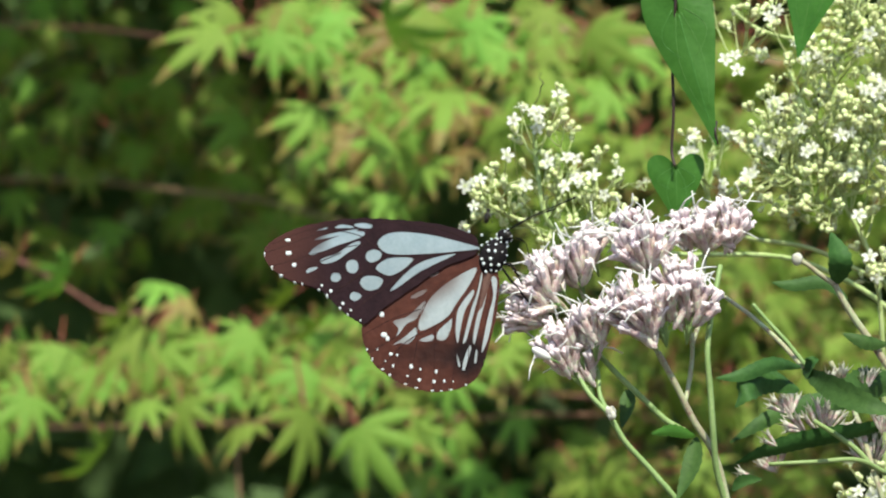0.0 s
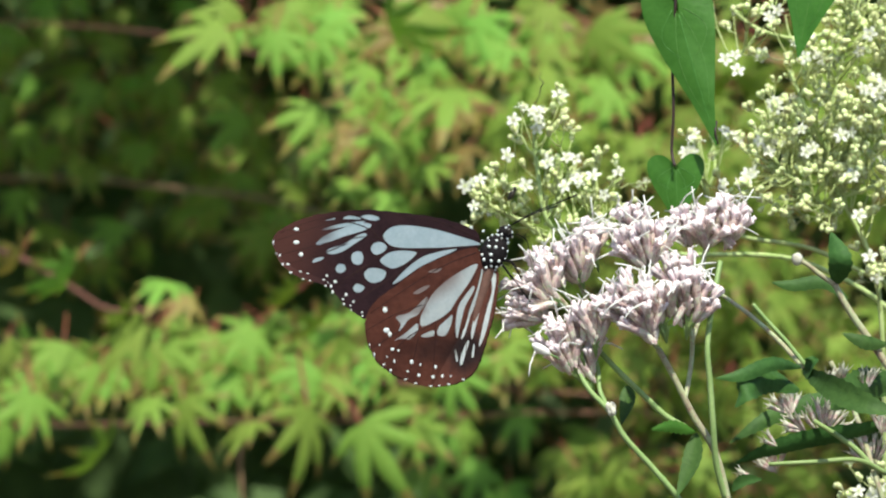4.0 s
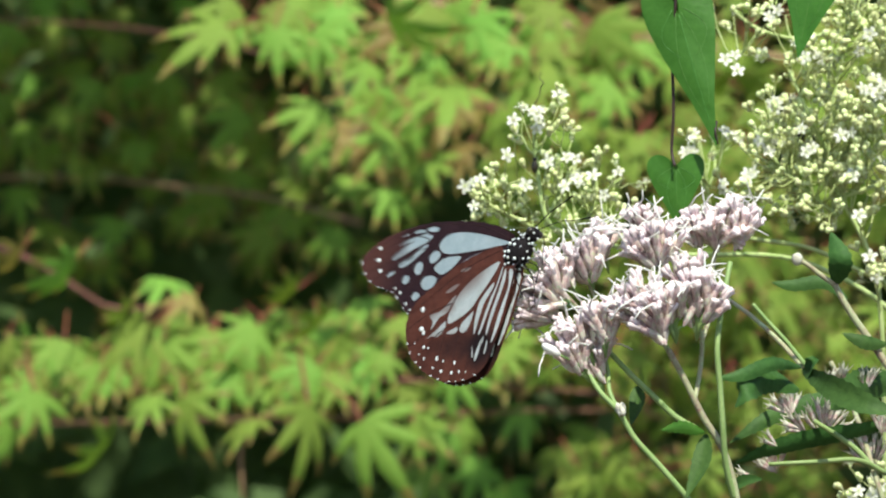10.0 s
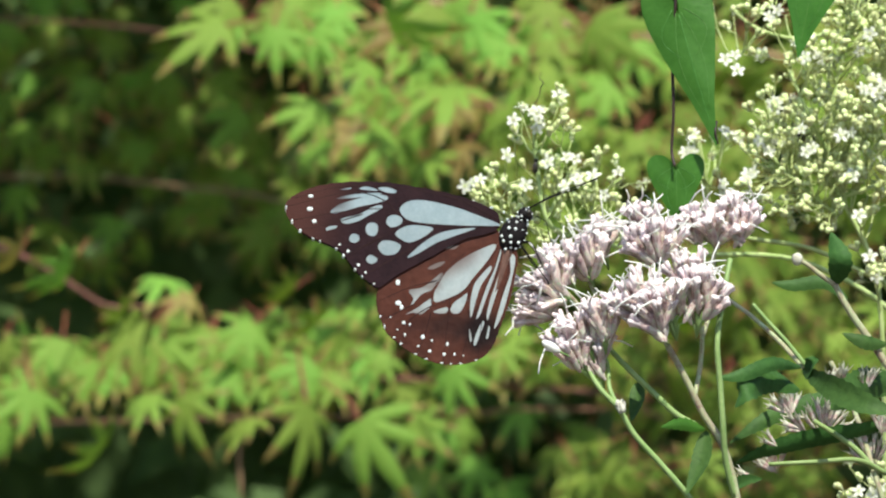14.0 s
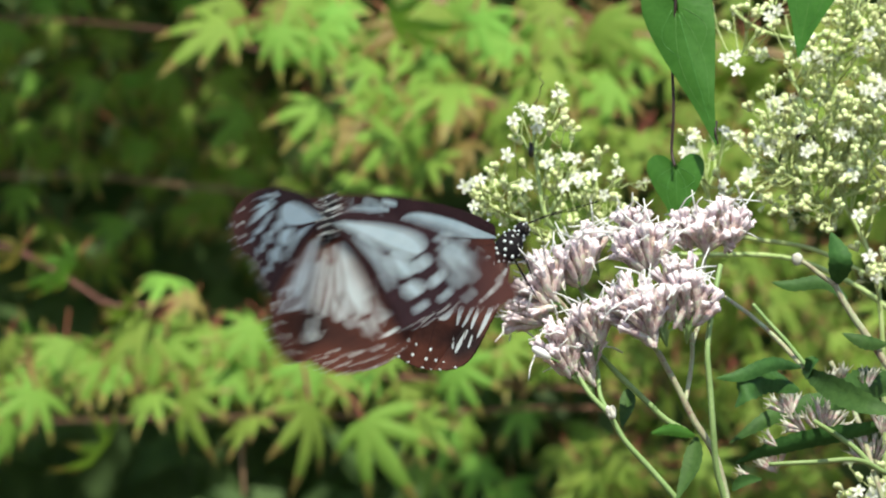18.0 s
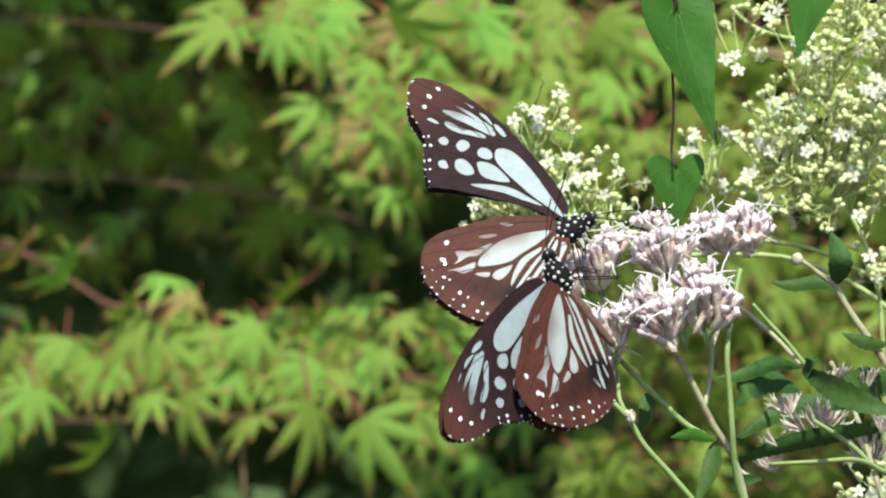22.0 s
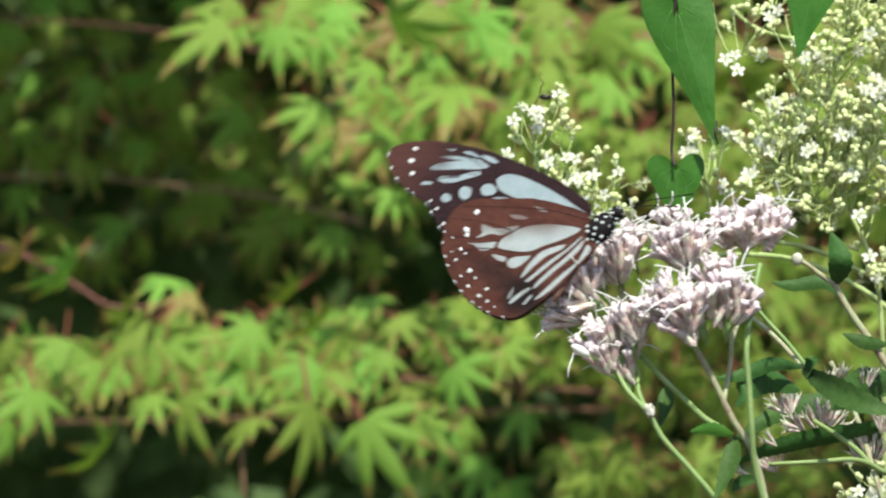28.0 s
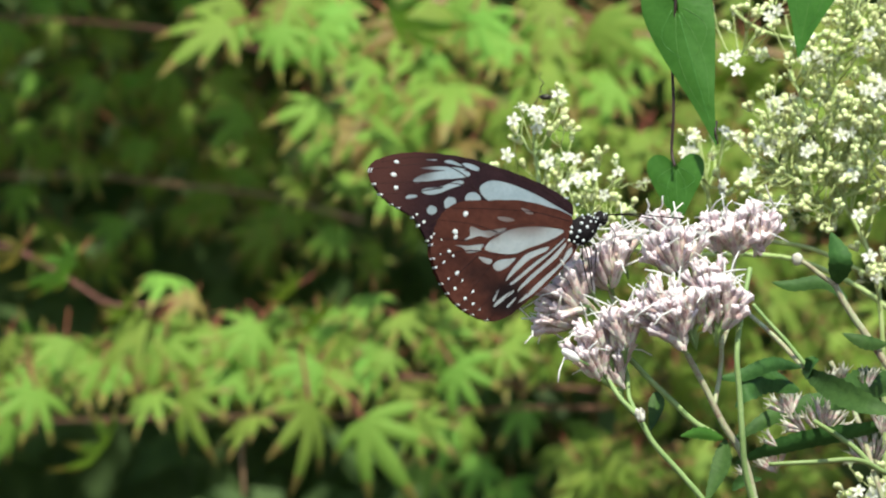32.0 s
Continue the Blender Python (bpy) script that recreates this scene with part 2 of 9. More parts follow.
bough([(-330, 330, 5.4), (90, 308, 5.0), (300, 326, 4.7), (420, 338, 4.6), (500, 352, 4.5), (640, 392, 4.4)], 0.0021, 0.0015, M_TWIG, "bare tan branch")
bough([(-330, 700, 4.0), (200, 690, 3.2), (680, 668, 3.0), (900, 680, 3.0), (1060, 692, 3.0), (1180, 740, 3.1)], 0.0016, 0.0011, M_TWIG_RED, "reddish branch")
bough([(-330, 760, 4.0), (300, 740, 3.3), (760, 732, 3.1), (940, 722, 3.1), (1080, 722, 3.1)], 0.0014, 0.0010, M_TWIG_RED, "reddish branch")
bough([(-330, 20, 4.4), (60, 34, 4.0), (330, 60, 3.5), (620, 130, 3.1), (830, 180, 3.0), (1080, 200, 3.0)], 0.0011, 0.0011, M_TWIG_RED, "reddish branch")
bough([(-330, -120, 4.0), (300, -90, 3.4), (700, -10, 3.2), (1000, 40, 3.1), (1400, 100, 3.1)], 0.0035, 0.002, M_TWIG, "brown branch")
bough([(-330, 470, 4.0), (-60, 430, 3.2), (60, 458, 3.0), (130, 500, 3.0), (200, 540, 3.0), (340, 530, 3.0)], 0.002, 0.0010, M_TWIG_RED, "thin red twig")
bough([(430, 740, 3.05), (428, 800, 3.05), (432, 880, 3.05)], 0.0014, 0.001, M_TWIG, "thin hanging twig")

placed = []


def leaf_at(u, v, y, size, hang=0.0, lean=35.0, yaw=0.0, old=False, roll=0.0):
    """hang: degrees the tip turns from straight down; lean: blade tilted back to the sky; roll: turned about its own length."""
    placed.append((at(u, v, y) - MAPLE_FOOT, size, hang, lean, yaw, old, roll))


# leaves that turn their edge to the front
ON_EDGE = {(128, 465), (298, 490), (188, 785), (458, 738), (524, 508), (805, 150), (690, 30), (575, 560), (668, 522), (225, 545), (15, 740), (272, 698), (40, 440)}
# the leaves that stand out singly: grid place of the leaf's foot, radius, turn of the tip, lean, depth
for u, v, s, hang, lean, y in (
        # lower spray
        (128, 465, 118, 50, 35, 2.8), (298, 490, 98, 68, 60, 2.85), (115, 598, 108, 14, 35, 2.85), (255, 568, 140, 34, 35, 2.85), (62, 688, 132, 14, 28, 2.8), (188, 785, 124, 64, 60, 2.8),
        (292, 600, 135, -8, 35, 2.9), (326, 700, 120, -12, 32, 2.8), (458, 738, 98, 58, 45, 2.8), (452, 572, 118, 30, 40, 2.85), (524, 508, 92, 78, 62, 2.85), (402, 648, 95, 8, 38, 2.85),
        (548, 715, 160, 6, 20, 2.72), (642, 742, 165, -34, 24, 2.75), (602, 588, 108, 0, 52, 2.9), (682, 622, 80, 14, 30, 2.8), (802, 648, 128, -26, 28, 2.8), (725, 668, 95, -5, 40, 3.0),
        (505, 640, 95, 18, 40, 2.9), (575, 560, 95, 68, 60, 2.9), (668, 522, 95, 58, 60, 2.9), (272, 698, 102, 42, 40, 2.8), (40, 440, 85, 58, 45, 2.85), (800, 752, 105, 44, 45, 3.0),
        (10, 605, 90, -15, 40, 2.9), (372, 585, 100, 20, 45, 2.9), (180, 640, 95, 20, 45, 2.9), (600, 660, 90, 20, 40, 2.85), (700, 560, 100, -30, 50, 2.95), (760, 590, 95, -40, 45, 2.95),
        (225, 545, 85, 70, 62, 2.85), (340, 520, 75, 30, 60, 2.9), (15, 740, 110, 5, 35, 2.9), (470, 670, 100, -5, 35, 2.9), (890, 610, 105, -35, 45, 2.95), (560, 640, 105, 40, 40, 2.85),
        (735, 745, 110, -55, 40, 2.85), (655, 650, 100, 55, 45, 2.9),
        # upper spray
        (402, 42, 138, 64, 42, 2.85), (490, 48, 108, 2, 28, 2.8), (560, 50, 118, -38, 38, 2.85), (420, 0, 100, 40, 45, 2.9), (600, 10, 100, 10, 40, 2.9), (690, 30, 150, -58, 50, 2.8),
        (805, 150, 160, 64, 58, 2.8), (842, 25, 125, -28, 38, 2.85), (905, 60, 120, 40, 42, 2.9), (1050, 40, 135, -40, 42, 2.9), (1085, 140, 120, 20, 40, 2.95), (960, 110, 125, -45, 45, 2.9),
        (700, 238, 120, 52, 42, 2.85), (645, 222, 90, 15, 35, 2.85), (560, 258, 88, 2, 35, 2.9), (575, 185, 112, 50, 45, 3.0), (740, 100, 110, 20, 45, 2.9), (660, 110, 100, 40, 45, 2.9),
        (1010, 220, 120, 30, 45, 2.95), (880, 200, 115, -30, 45, 2.95), (760, 280, 100, -35, 45, 2.95), (830, 250, 90, 20, 40, 3.0), (1130, 240, 110, 10, 40, 2.95), (520, -10, 100, -20, 40, 2.9),
        (780, 10, 110, 30, 45, 2.9), (975, 0, 120, 20, 40, 2.9), (630, 310, 85, 40, 45, 2.95), (690, 330, 80, -20, 45, 3.0),
        (82, -12, 80, 0, 30, 4.7), (15, 40, 95, 8, 30, 4.7), (130, -20, 70, -30, 35, 4.8), (335, -5, 75, 30, 45, 4.7)):
    leaf_at(u, v, y, s * GRID * (y + 2.0), hang + rnd.uniform(-4, 4), lean, rnd.uniform(-20, 20), s < 92 and rnd.random() < .25, 62 * rnd.choice((-1, 1)) if (u, v) in ON_EDGE else rnd.uniform(-32, 32))
# leaves deep in the shade
for u, v, s, hang, lean in ((122, 180, 88, 4, 25), (40, 215, 80, -12, 30), (165, 140, 80, 20, 30), (232, 130, 75, -15, 30), (435, 195, 118, 52, 30), (330, 190, 80, 15, 30), (385, 130, 90, -20, 30),
                            (300, 120, 85, 25, 30), (60, 130, 70, 30, 30), (30, 330, 80, -10, 30), (210, 385, 85, 20, 35), (330, 360, 80, -10, 35), (440, 300, 80, 30, 35), (480, 400, 90, 48, 40),
                            (250, 250, 80, 10, 30), (520, 380, 85, 60, 40), (350, 60, 80, -10, 30), (200, 60, 75, 10, 30), (90, 390, 75, 15, 35), (600, 400, 80, 20, 40), (150, 290, 70, -20, 30), (10, 160, 75, 0, 30),
                            (925, 715, 95, 4, 30), (850, 812, 105, 20, 30), (985, 790, 95, -15, 35), (765, 822, 100, 10, 35), (705, 690, 95, -10, 35), (1045, 755, 100, 20, 35), (905, 850, 90, -20, 30), (820, 735, 95, 30, 35), (1010, 860, 95, 0, 35)):
    y = rnd.uniform(4.6, 5.0)
    leaf_at(u, v, y, s * GRID * (y + 2.0), hang, lean, rnd.uniform(-25, 25))

# sprays: centre, half width, half height, depth, count, leaf radius, usual lean of the blades
for u, v, ru, rv, y0, y1, n, s, tilt in ((330, 615, 250, 55, 2.95, 3.15, 40, .029, 45), (650, 588, 210, 60, 2.95, 3.2, 34, .029, 50), (50, 665, 90, 50, 2.95, 3.15, 14, .030, 40),
                                         (620, 40, 210, 60, 2.95, 3.3, 30, .030, 45), (920, 90, 220, 110, 2.95, 3.3, 54, .031, 45), (700, 215, 120, 75, 3.0, 3.3, 26, .030, 45),
                                         (1100, 320, 240, 150, 2.95, 3.4, 66, .031, 45), (1400, 220, 230, 250, 3.0, 3.5, 90, .033, 45), (1000, 560, 200, 90, 2.95, 3.3, 40, .030, 45),
                                         (1330, 600, 260, 170, 3.0, 3.5, 90, .032, 45), (1250, 820, 230, 70, 3.0, 3.5, 34, .032, 40),
                                         (150, 150, 210, 150, 4.9, 5.4, 40, .034, 35), (400, 250, 190, 130, 4.9, 5.4, 36, .036, 40), (650, 390, 130, 70, 4.6, 4.9, 10, .034, 45), (250, 420, 320, 50, 5.2, 5.6, 12, .036, 40)):
    for i in range(n):
        a, q = rnd.uniform(0, 2 * math.pi), math.sqrt(rnd.random())
        leaf_at(u + ru * q * math.cos(a), v + rv * q * math.sin(a), rnd.uniform(y0, y1), s * rnd.uniform(0.72, 1.25),
                rnd.gauss(0, 42), tilt + rnd.uniform(-30, 25), rnd.uniform(-30, 30), rnd.random() < 0.07, rnd.uniform(-55, 55))

joined = Build()
for i, (p, size, hang, lean, yaw, old, roll) in enumerate(placed):
    turn = Euler((radians(-lean), radians(hang), radians(yaw))).to_matrix().to_4x4() @ Matrix.Rotation(radians(roll), 4, "Z")
    m = Matrix.Translation(p) @ turn @ Matrix.Scale(size, 4)
    if i < 300:
        part("leaf", (LEAF_MESH_OLD[i % 3] if old else LEAF_MESH[i % 6]), maple, "", m)
    else:
        src = LEAVES[i % 6]
        for slot in (0, 1, 2):
            keep = [f for f, k in zip(src.f, src.m) if k == slot]
            ids = sorted({j for f in keep for j in f})
            back = {j: q for q, j in enumerate(ids)}
            joined.add([src.v[j] for j in ids], [tuple(back[j] for j in f) for f in keep], slot, m)
tagged(part("foliage", joined.mesh("foliage", [M_MAPLE, M_PETIOLE, M_TIP]), maple, "deeper maple foliage in the shade"), kind="stuff")

# unseen leaves added above the view on this tree, shading behind the front sprays
crown = Build()
simple = [Vector((0, 0, 0)), Vector((-.45, 0, -.35)), Vector((-.25, .05, -.45)), Vector((0, .1, -1)), Vector((.25, .05, -.45)), Vector((.45, 0, -.35))]
for i in range(25000):
    x, y = rnd.uniform(-2.1, 2.4), rnd.uniform(3.75, 7.6)
    z = 1.86 + 0.9 * rnd.random() ** 1.3
    if rnd.random() < 0.12:
        z = rnd.uniform(1.86, 2.0)
    m = Matrix.Translation(Vector((x, y, z)) - MAPLE_FOOT) @ Euler((radians(rnd.uniform(-100, -30)), radians(rnd.gauss(0, 50)), rnd.uniform(0, 6.3))).to_matrix().to_4x4() @ Matrix.Scale(rnd.uniform(.06, .10), 4)
    crown.add(simple, [(0, 1, 2, 3), (0, 3, 4, 5)], 0, m)
# extra unseen leaves that deepen the shade over the left side
for i in range(260):
    p = Vector((rnd.uniform(-.6, .15), rnd.uniform(3.9, 5.1), rnd.uniform(1.87, 2.35)))
    m = Matrix.Translation(p - MAPLE_FOOT) @ Euler((radians(rnd.uniform(-100, -30)), radians(rnd.gauss(0, 50)), rnd.uniform(0, 6.3))).to_matrix().to_4x4() @ Matrix.Scale(rnd.uniform(.06, .10), 4)
    crown.add(simple, [(0, 1, 2, 3), (0, 3, 4, 5)], 0, m)
tagged(part("crown", crown.mesh("crown", [M_MAPLE]), maple, "unseen maple leaves added above the view to shade the back"), kind="stuff")

# ---- dark undergrowth behind ----
ub = Build()
for i in range(9000):
    x, z = rnd.uniform(-2.2, 2.4), rnd.uniform(0, 2.6)
    y = 6.0 + 0.25 * math.sin(x * 3.1) + rnd.uniform(-.3, .5) + 0.1 * z
    m = Matrix.Translation((x, y, z)) @ Euler((radians(rnd.uniform(-80, 0)), radians(rnd.gauss(0, 60)), rnd.uniform(-1, 1))).to_matrix().to_4x4() @ Matrix.Scale(rnd.uniform(.05, .11), 4)
    ub.add(simple, [(0, 1, 2, 3), (0, 3, 4, 5)], 0, m)
bank = []
for i in range(41):
    for j in range(15):
        x, z = -4 + i * 0.2, j * 0.2 - 0.1
        bank.append((x, 6.7 + 0.25 * math.sin(x * 3.1) + 0.15 * noise.noise((x * 2, z * 2, 0)) + 0.1 * z, z))
ub.add(bank, [(i * 15 + j, (i + 1) * 15 + j, (i + 1) * 15 + j + 1, i * 15 + j + 1) for i in range(40) for j in range(14)], 0)
tagged(new("undergrowth", ub.mesh("undergrowth", [M_HEDGE])), "dense dark green undergrowth in deep shade", "shrubbery", kind="stuff")


# ---- boneset: the flower that the butterflies visit ----
def floret_mesh(seed):
    """A narrow head of bracts along z with pale corollas and long white threads; about six millimetres."""
    r = random.Random(seed)
    b = Build()
    L, R = 0.0054 * r.uniform(.85, 1.15), 0.00074
    prof = [(0, .35), (.2, .9), (.5, 1.05), (.8, .95), (1, .8)]
    seg = 7
    vs = [(R * k * math.cos(2 * math.pi * j / seg), R * k * math.sin(2 * math.pi * j / seg), L * h) for h, k in prof for j in range(seg)]
    fs = [(i * seg + j, i * seg + (j + 1) % seg, (i + 1) * seg + (j + 1) % seg, (i + 1) * seg + j) for i in range(4) for j in range(seg)]
    b.add(vs, fs, 0)
    for j in range(5):     # loose bract tips
        a = 2 * math.pi * j / 5 + r.uniform(-.3, .3)
        c, s = math.cos(a), math.sin(a)
        h = L * r.uniform(.55, .95)
        b.add([(R * .98 * c - s * R * .5, R * .98 * s + c * R * .5, h - .0014), (R * 1.08 * c, R * 1.08 * s, h - .0022),
               (R * .98 * c + s * R * .5, R * .98 * s - c * R * .5, h - .0014), (R * 1.5 * c, R * 1.5 * s, h + .0004)], [(0, 1, 2, 3)], 0)
    for j in range(5):     # corollas
        a = 2 * math.pi * j / 5 + r.uniform(-.4, .4)
        out = Vector((math.cos(a), math.sin(a), 0))
        p0 = out * R * .35 + Vector((0, 0, L * .75))
        p1 = out * R * .75 + Vector((0, 0, L * 1.08))
        p2 = out * R * 1.15 + Vector((0, 0, L * (1.22 + r.uniform(-.08, .1))))
        b.tube([p0, p1, p2], R * .46, R * .60, 1, 6)
        for k in range(r.choice((0, 0, 0, 1))):
            w = (out * 1.3 + Vector((r.uniform(-.9, .9), r.uniform(-.9, .9), r.uniform(.1, 1.3)))).normalized()
            w2 = (w + Vector((r.uniform(-.35, .35), r.uniform(-.35, .35), r.uniform(-.25, .3)))).normalized()
            e = r.uniform(.0024, .0050)
            b.tube([p2, p2 + w * e * .55, p2 + w * e * .55 + w2 * e * .5], .00018, .00013, 2, 4)
    return b


FLORETS = [floret_mesh(s) for s in range(6)]
FLORET_MESH = [b.mesh("floret", [M_BRACT, M_COROLLA, M_STYLE]) for b in FLORETS]
BONESET_FOOT = Vector((at(1330, 0).x, 0.0, 0.0))
boneset = empty("boneset_plant", BONESET_FOOT, "tall boneset with clusters of pale pink flowers and white threads", "flowering plant")


def own(p):
    return Vector(p) - BONESET_FOOT


sb = Build()
sb.tube(curve_pts([(0, 0, -0.03), own(at(1320, 4000, .01)), own(at(1312, 1100, 0)), own(at(1290, 905, 0)), own(at(1262, 800, 0)), own(at(1228, 745, 0)), own(at(1198, 685, 0)), own(at(1165, 625, 0))], 8), .0010, .0007, 0, 8)
part("stem", sb.mesh("stem", [M_STEM_PURPLE]), boneset, "purple-speckled main stem")
for line, r0, mat in (([(1284, 890, 0), (1268, 830, -.002), (1262, 760, -.004), (1257, 690, -.004), (1252, 620, -.004), (1262, 540, 0), (1275, 470, .004)], .0008, M_STEM),
                      ([(1215, 765, 0), (1180, 745, 0), (1140, 708, 0), (1098, 668, 0), (1060, 628, .002)], .0008, M_STEM),
                      ([(1300, 1050, 0), (1240, 945, -.004), (1195, 882, -.006), (1150, 830, -.006), (1105, 780, -.006), (1078, 735, -.006), (1045, 700, -.005), (1022, 664, -.003)], .0008, M_STEM),
                      ([(1078, 735, -.006), (1062, 700, -.004), (1058, 660, 0), (1040, 610, .004)], .0006, M_STEM),
                      ([(1200, 690, 0), (1178, 650, .003), (1150, 600, .004), (1120, 560, .004)], .0006, M_STEM_PURPLE),
                      ([(1212, 715, 0), (1222, 660, .005), (1225, 610, .006), (1215, 560, .006)], .0006, M_STEM_PURPLE),
                      ([(1165, 625, 0), (1120, 560, .012), (1110, 500, .015), (1125, 455, .015)], .0006, M_STEM_PURPLE),
                      ([(1225, 610, .006), (1245, 540, .016), (1245, 480, .02), (1250, 430, .02)], .0006, M_STEM_PURPLE),
                      ([(1060, 628, .002), (1020, 570, .006), (985, 530, .006), (955, 510, .004)], .0006, M_STEM_PURPLE),
                      ([(1060, 628, .002), (1050, 570, .012), (1030, 520, .016), (1015, 480, .016)], .0006, M_STEM_PURPLE)):
    b = Build()
    b.tube(curve_pts([own(at(*q)) for q in line], 7), r0, r0 * .8, 0, 6)
    part("branch", b.mesh("branch", [mat]), boneset)

# a brown knot where a branchlet died
b = Build()
for i in range(7):
    b.ball(own(at(1080 + rnd.uniform(-7, 7), 733 + rnd.uniform(-8, 8), -.007 + rnd.uniform(-.001, .001))), .0007, 0, 4, 5, (1, 1, 1.6))
part("dried_bud", b.mesh("dried_bud", [M_SPENT]), boneset, "shrivelled grey-brown bud")


def cluster(u, v, y, uf, vf, spread, n, reach, tight=1.0):
    """Florets that fan out from a foot (uf, vf) towards the crown centre (u, v)."""
    foot, top = own(at(uf, vf, y)), own(at(u, v, y))
    axis = (top - foot)
    spread *= .74
    base = Build()
    items = []
    n = round(n * .80)
    for i in range(n):
        k = (i + .5) / n
        a = i * 2.39996
        s = math.sqrt(k) * spread
        side1 = axis.normalized().cross(Vector((0, 1, 0))).normalized()
        side2 = Vector((0, -1, 0))
        tip = top + side1 * s * math.cos(a) + side2 * s * .75 * math.sin(a) + axis.normalized() * (rnd.uniform(-.35, .25) * spread * .7 - .45 * s * k)
        tip -= axis.normalized() * rnd.choice((0, 0, .25, .5)) * spread
        way = (tip - foot).normalized() * .9 + (tip - top) * (.22 / max(spread, 1e-5)) + Vector((rnd.gauss(0, .12), rnd.gauss(0, .12), rnd.gauss(.12, .10)))
        way.normalize()
        low = tip - way * .0055
        mid = foot.lerp(low, .55) + axis * .12
        base.tube([foot, mid, low], .00028, .00022, 0, 4)
        items.append((low, way))
    c = part("flower_head", base.mesh("flower_head", [M_STEM]), boneset, "pale pink head of narrow florets")
    for low, way in items:
        m = Matrix.Translation(low) @ (frame_to(way) @ Matrix.Rotation(rnd.uniform(0, 6.28), 3, "Z")).to_4x4() @ Matrix.Scale(reach * 1.26 * rnd.uniform(.82, 1.15), 4)
        part("floret", FLORET_MESH[rnd.randrange(6)], c, "", m)


cluster(1252, 384, .020, 1250, 450, .0085, 26, 1.05)
cluster(1205, 392, .022, 1225, 455, .0050, 12, 1.0)
cluster(1292, 392, .018, 1290, 450, .0050, 12, 1.0)
cluster(1135, 425, .012, 1150, 490, .0080, 24, 1.05)
cluster(1118, 382, .022, 1130, 440, .0045, 9, 1.0)
cluster(1008, 450, .014, 1035, 520, .0072, 20, 1.05)
cluster(1050, 420, .022, 1060, 490, .0045, 9, 1.0)
cluster(940, 505, .004, 1000, 550, .0075, 22, 1.05)
cluster(915, 555, .006, 985, 572, .0062, 16, 1.05)
cluster(965, 470, .010, 1005, 530, .0055, 12, 1.0)
cluster(1098, 528, -.006, 1150, 605, .0085, 22, 1.05)
cluster(1158, 518, -.008, 1180, 615, .0085, 24, 1.05)
cluster(1226, 512, -.006, 1215, 610, .0075, 22, 1.05)
cluster(1135, 560, -.010, 1165, 620, .0060, 14, 1.0)
cluster(1000, 575, -.004, 1035, 655, .0070, 18, 1.0)
cluster(1045, 560, -.006, 1055, 640, .0060, 14, 1.0)
cluster(985, 612, -.004, 1030, 685, .0060, 16, 1.0)
cluster(1035, 628, -.002, 1052, 700, .0050, 11, 1.0)
cluster(1200, 470, .010, 1200, 560, .0060, 12, 1.0)


b = Build()
way = Vector((-.75, -.2, .45)).normalized()
b.ball(own(at(958, 626, -.010)), .0011, 0, 7, 8, (1, 1, 2.4), frame_to(way))
b.tube([own(at(958, 626, -.010)) - way * .002, own(at(985, 640, -.008)), own(at(1022, 662, -.004))], .0003, .0003, 1, 5)
part("flower_bud", b.mesh("flower_bud", [M_STYLE, M_STEM]), boneset, "white unopened bud")


def blade(b, pts, width, slot=0, fold=.18, teeth=0, across=None, drop=0.0, shape=None):
    """A lance-shaped leaf along a line; folded at the rib, with a toothed rim if asked."""
    pts = curve_pts(pts, 8)
    n = len(pts) - 1
    vs = []
    for i, p in enumerate(pts):
        t = i / n
        way = (pts[min(i + 1, n)] - pts[max(i - 1, 0)]).normalized()
        side = (across or Vector((0, .2, .9)))
        side = (side - way * side.dot(way)).normalized()
        nor = way.cross(side)
        w = width * (shape(t) if shape else (math.sin(math.pi * min(1, t * .98 + .02)) ** .75 * (1 - .35 * t) * 1.15))
        if teeth and i % 2 and 0 < i < n:
            w *= 1 + teeth
        for k in (-1, -.5, 0, .5, 1):
            vs.append(p + side * w * k * .5 + nor * (abs(k) * fold * w) + Vector((0, 0, -drop * abs(k) * w)))
    fs = [(i * 5 + j, (i + 1) * 5 + j, (i + 1) * 5 + j + 1, i * 5 + j + 1) for i in range(n) for j in range(4)]
    b.add(vs, fs, slot)
    k = len(vs)
    low = [v - (Vector((0, 1, 0)) * -.00018) for v in vs]
    b.add(low, [f[::-1] for f in fs], slot)


b = Build()
blade(b, [own(at(1230, 772, 0)), own(at(1195, 762, -.004)), own(at(1152, 768, -.010))], .0028, teeth=.3)
part("leaf", b.mesh("leaf", [M_HEART]), boneset, "small bright green toothed leaf")
b = Build()
blade(b, [own(at(1232, 775, .002)), own(at(1225, 830, -.004)), own(at(1198, 888, -.012))], .0048, teeth=.12, across=Vector((1, -.25, .2)))
part("leaf", b.mesh("leaf", [M_DARKLEAF]), boneset, "hanging dull green leaf")
b = Build()
blade(b, [own(at(1110, 690, .02)), own(at(1112, 720, .017)), own(at(1100, 760, .012))], .0040, teeth=.12, across=Vector((1, -.25, .2)))
part("leaf", b.mesh("leaf", [M_DARKLEAF]), boneset, "dark green leaf")


# ---- second boneset shoot, past flowering, in the lower corner ----
FOOT2 = Vector((at(1640, 0).x, 0.06, 0.0))
shoot = empty("boneset_shoot", FOOT2, "faded boneset shoot with dark lance-shaped leaves and spent florets", "plant")


def line2(pts):
    return [at(*q) - FOOT2 for q in pts]


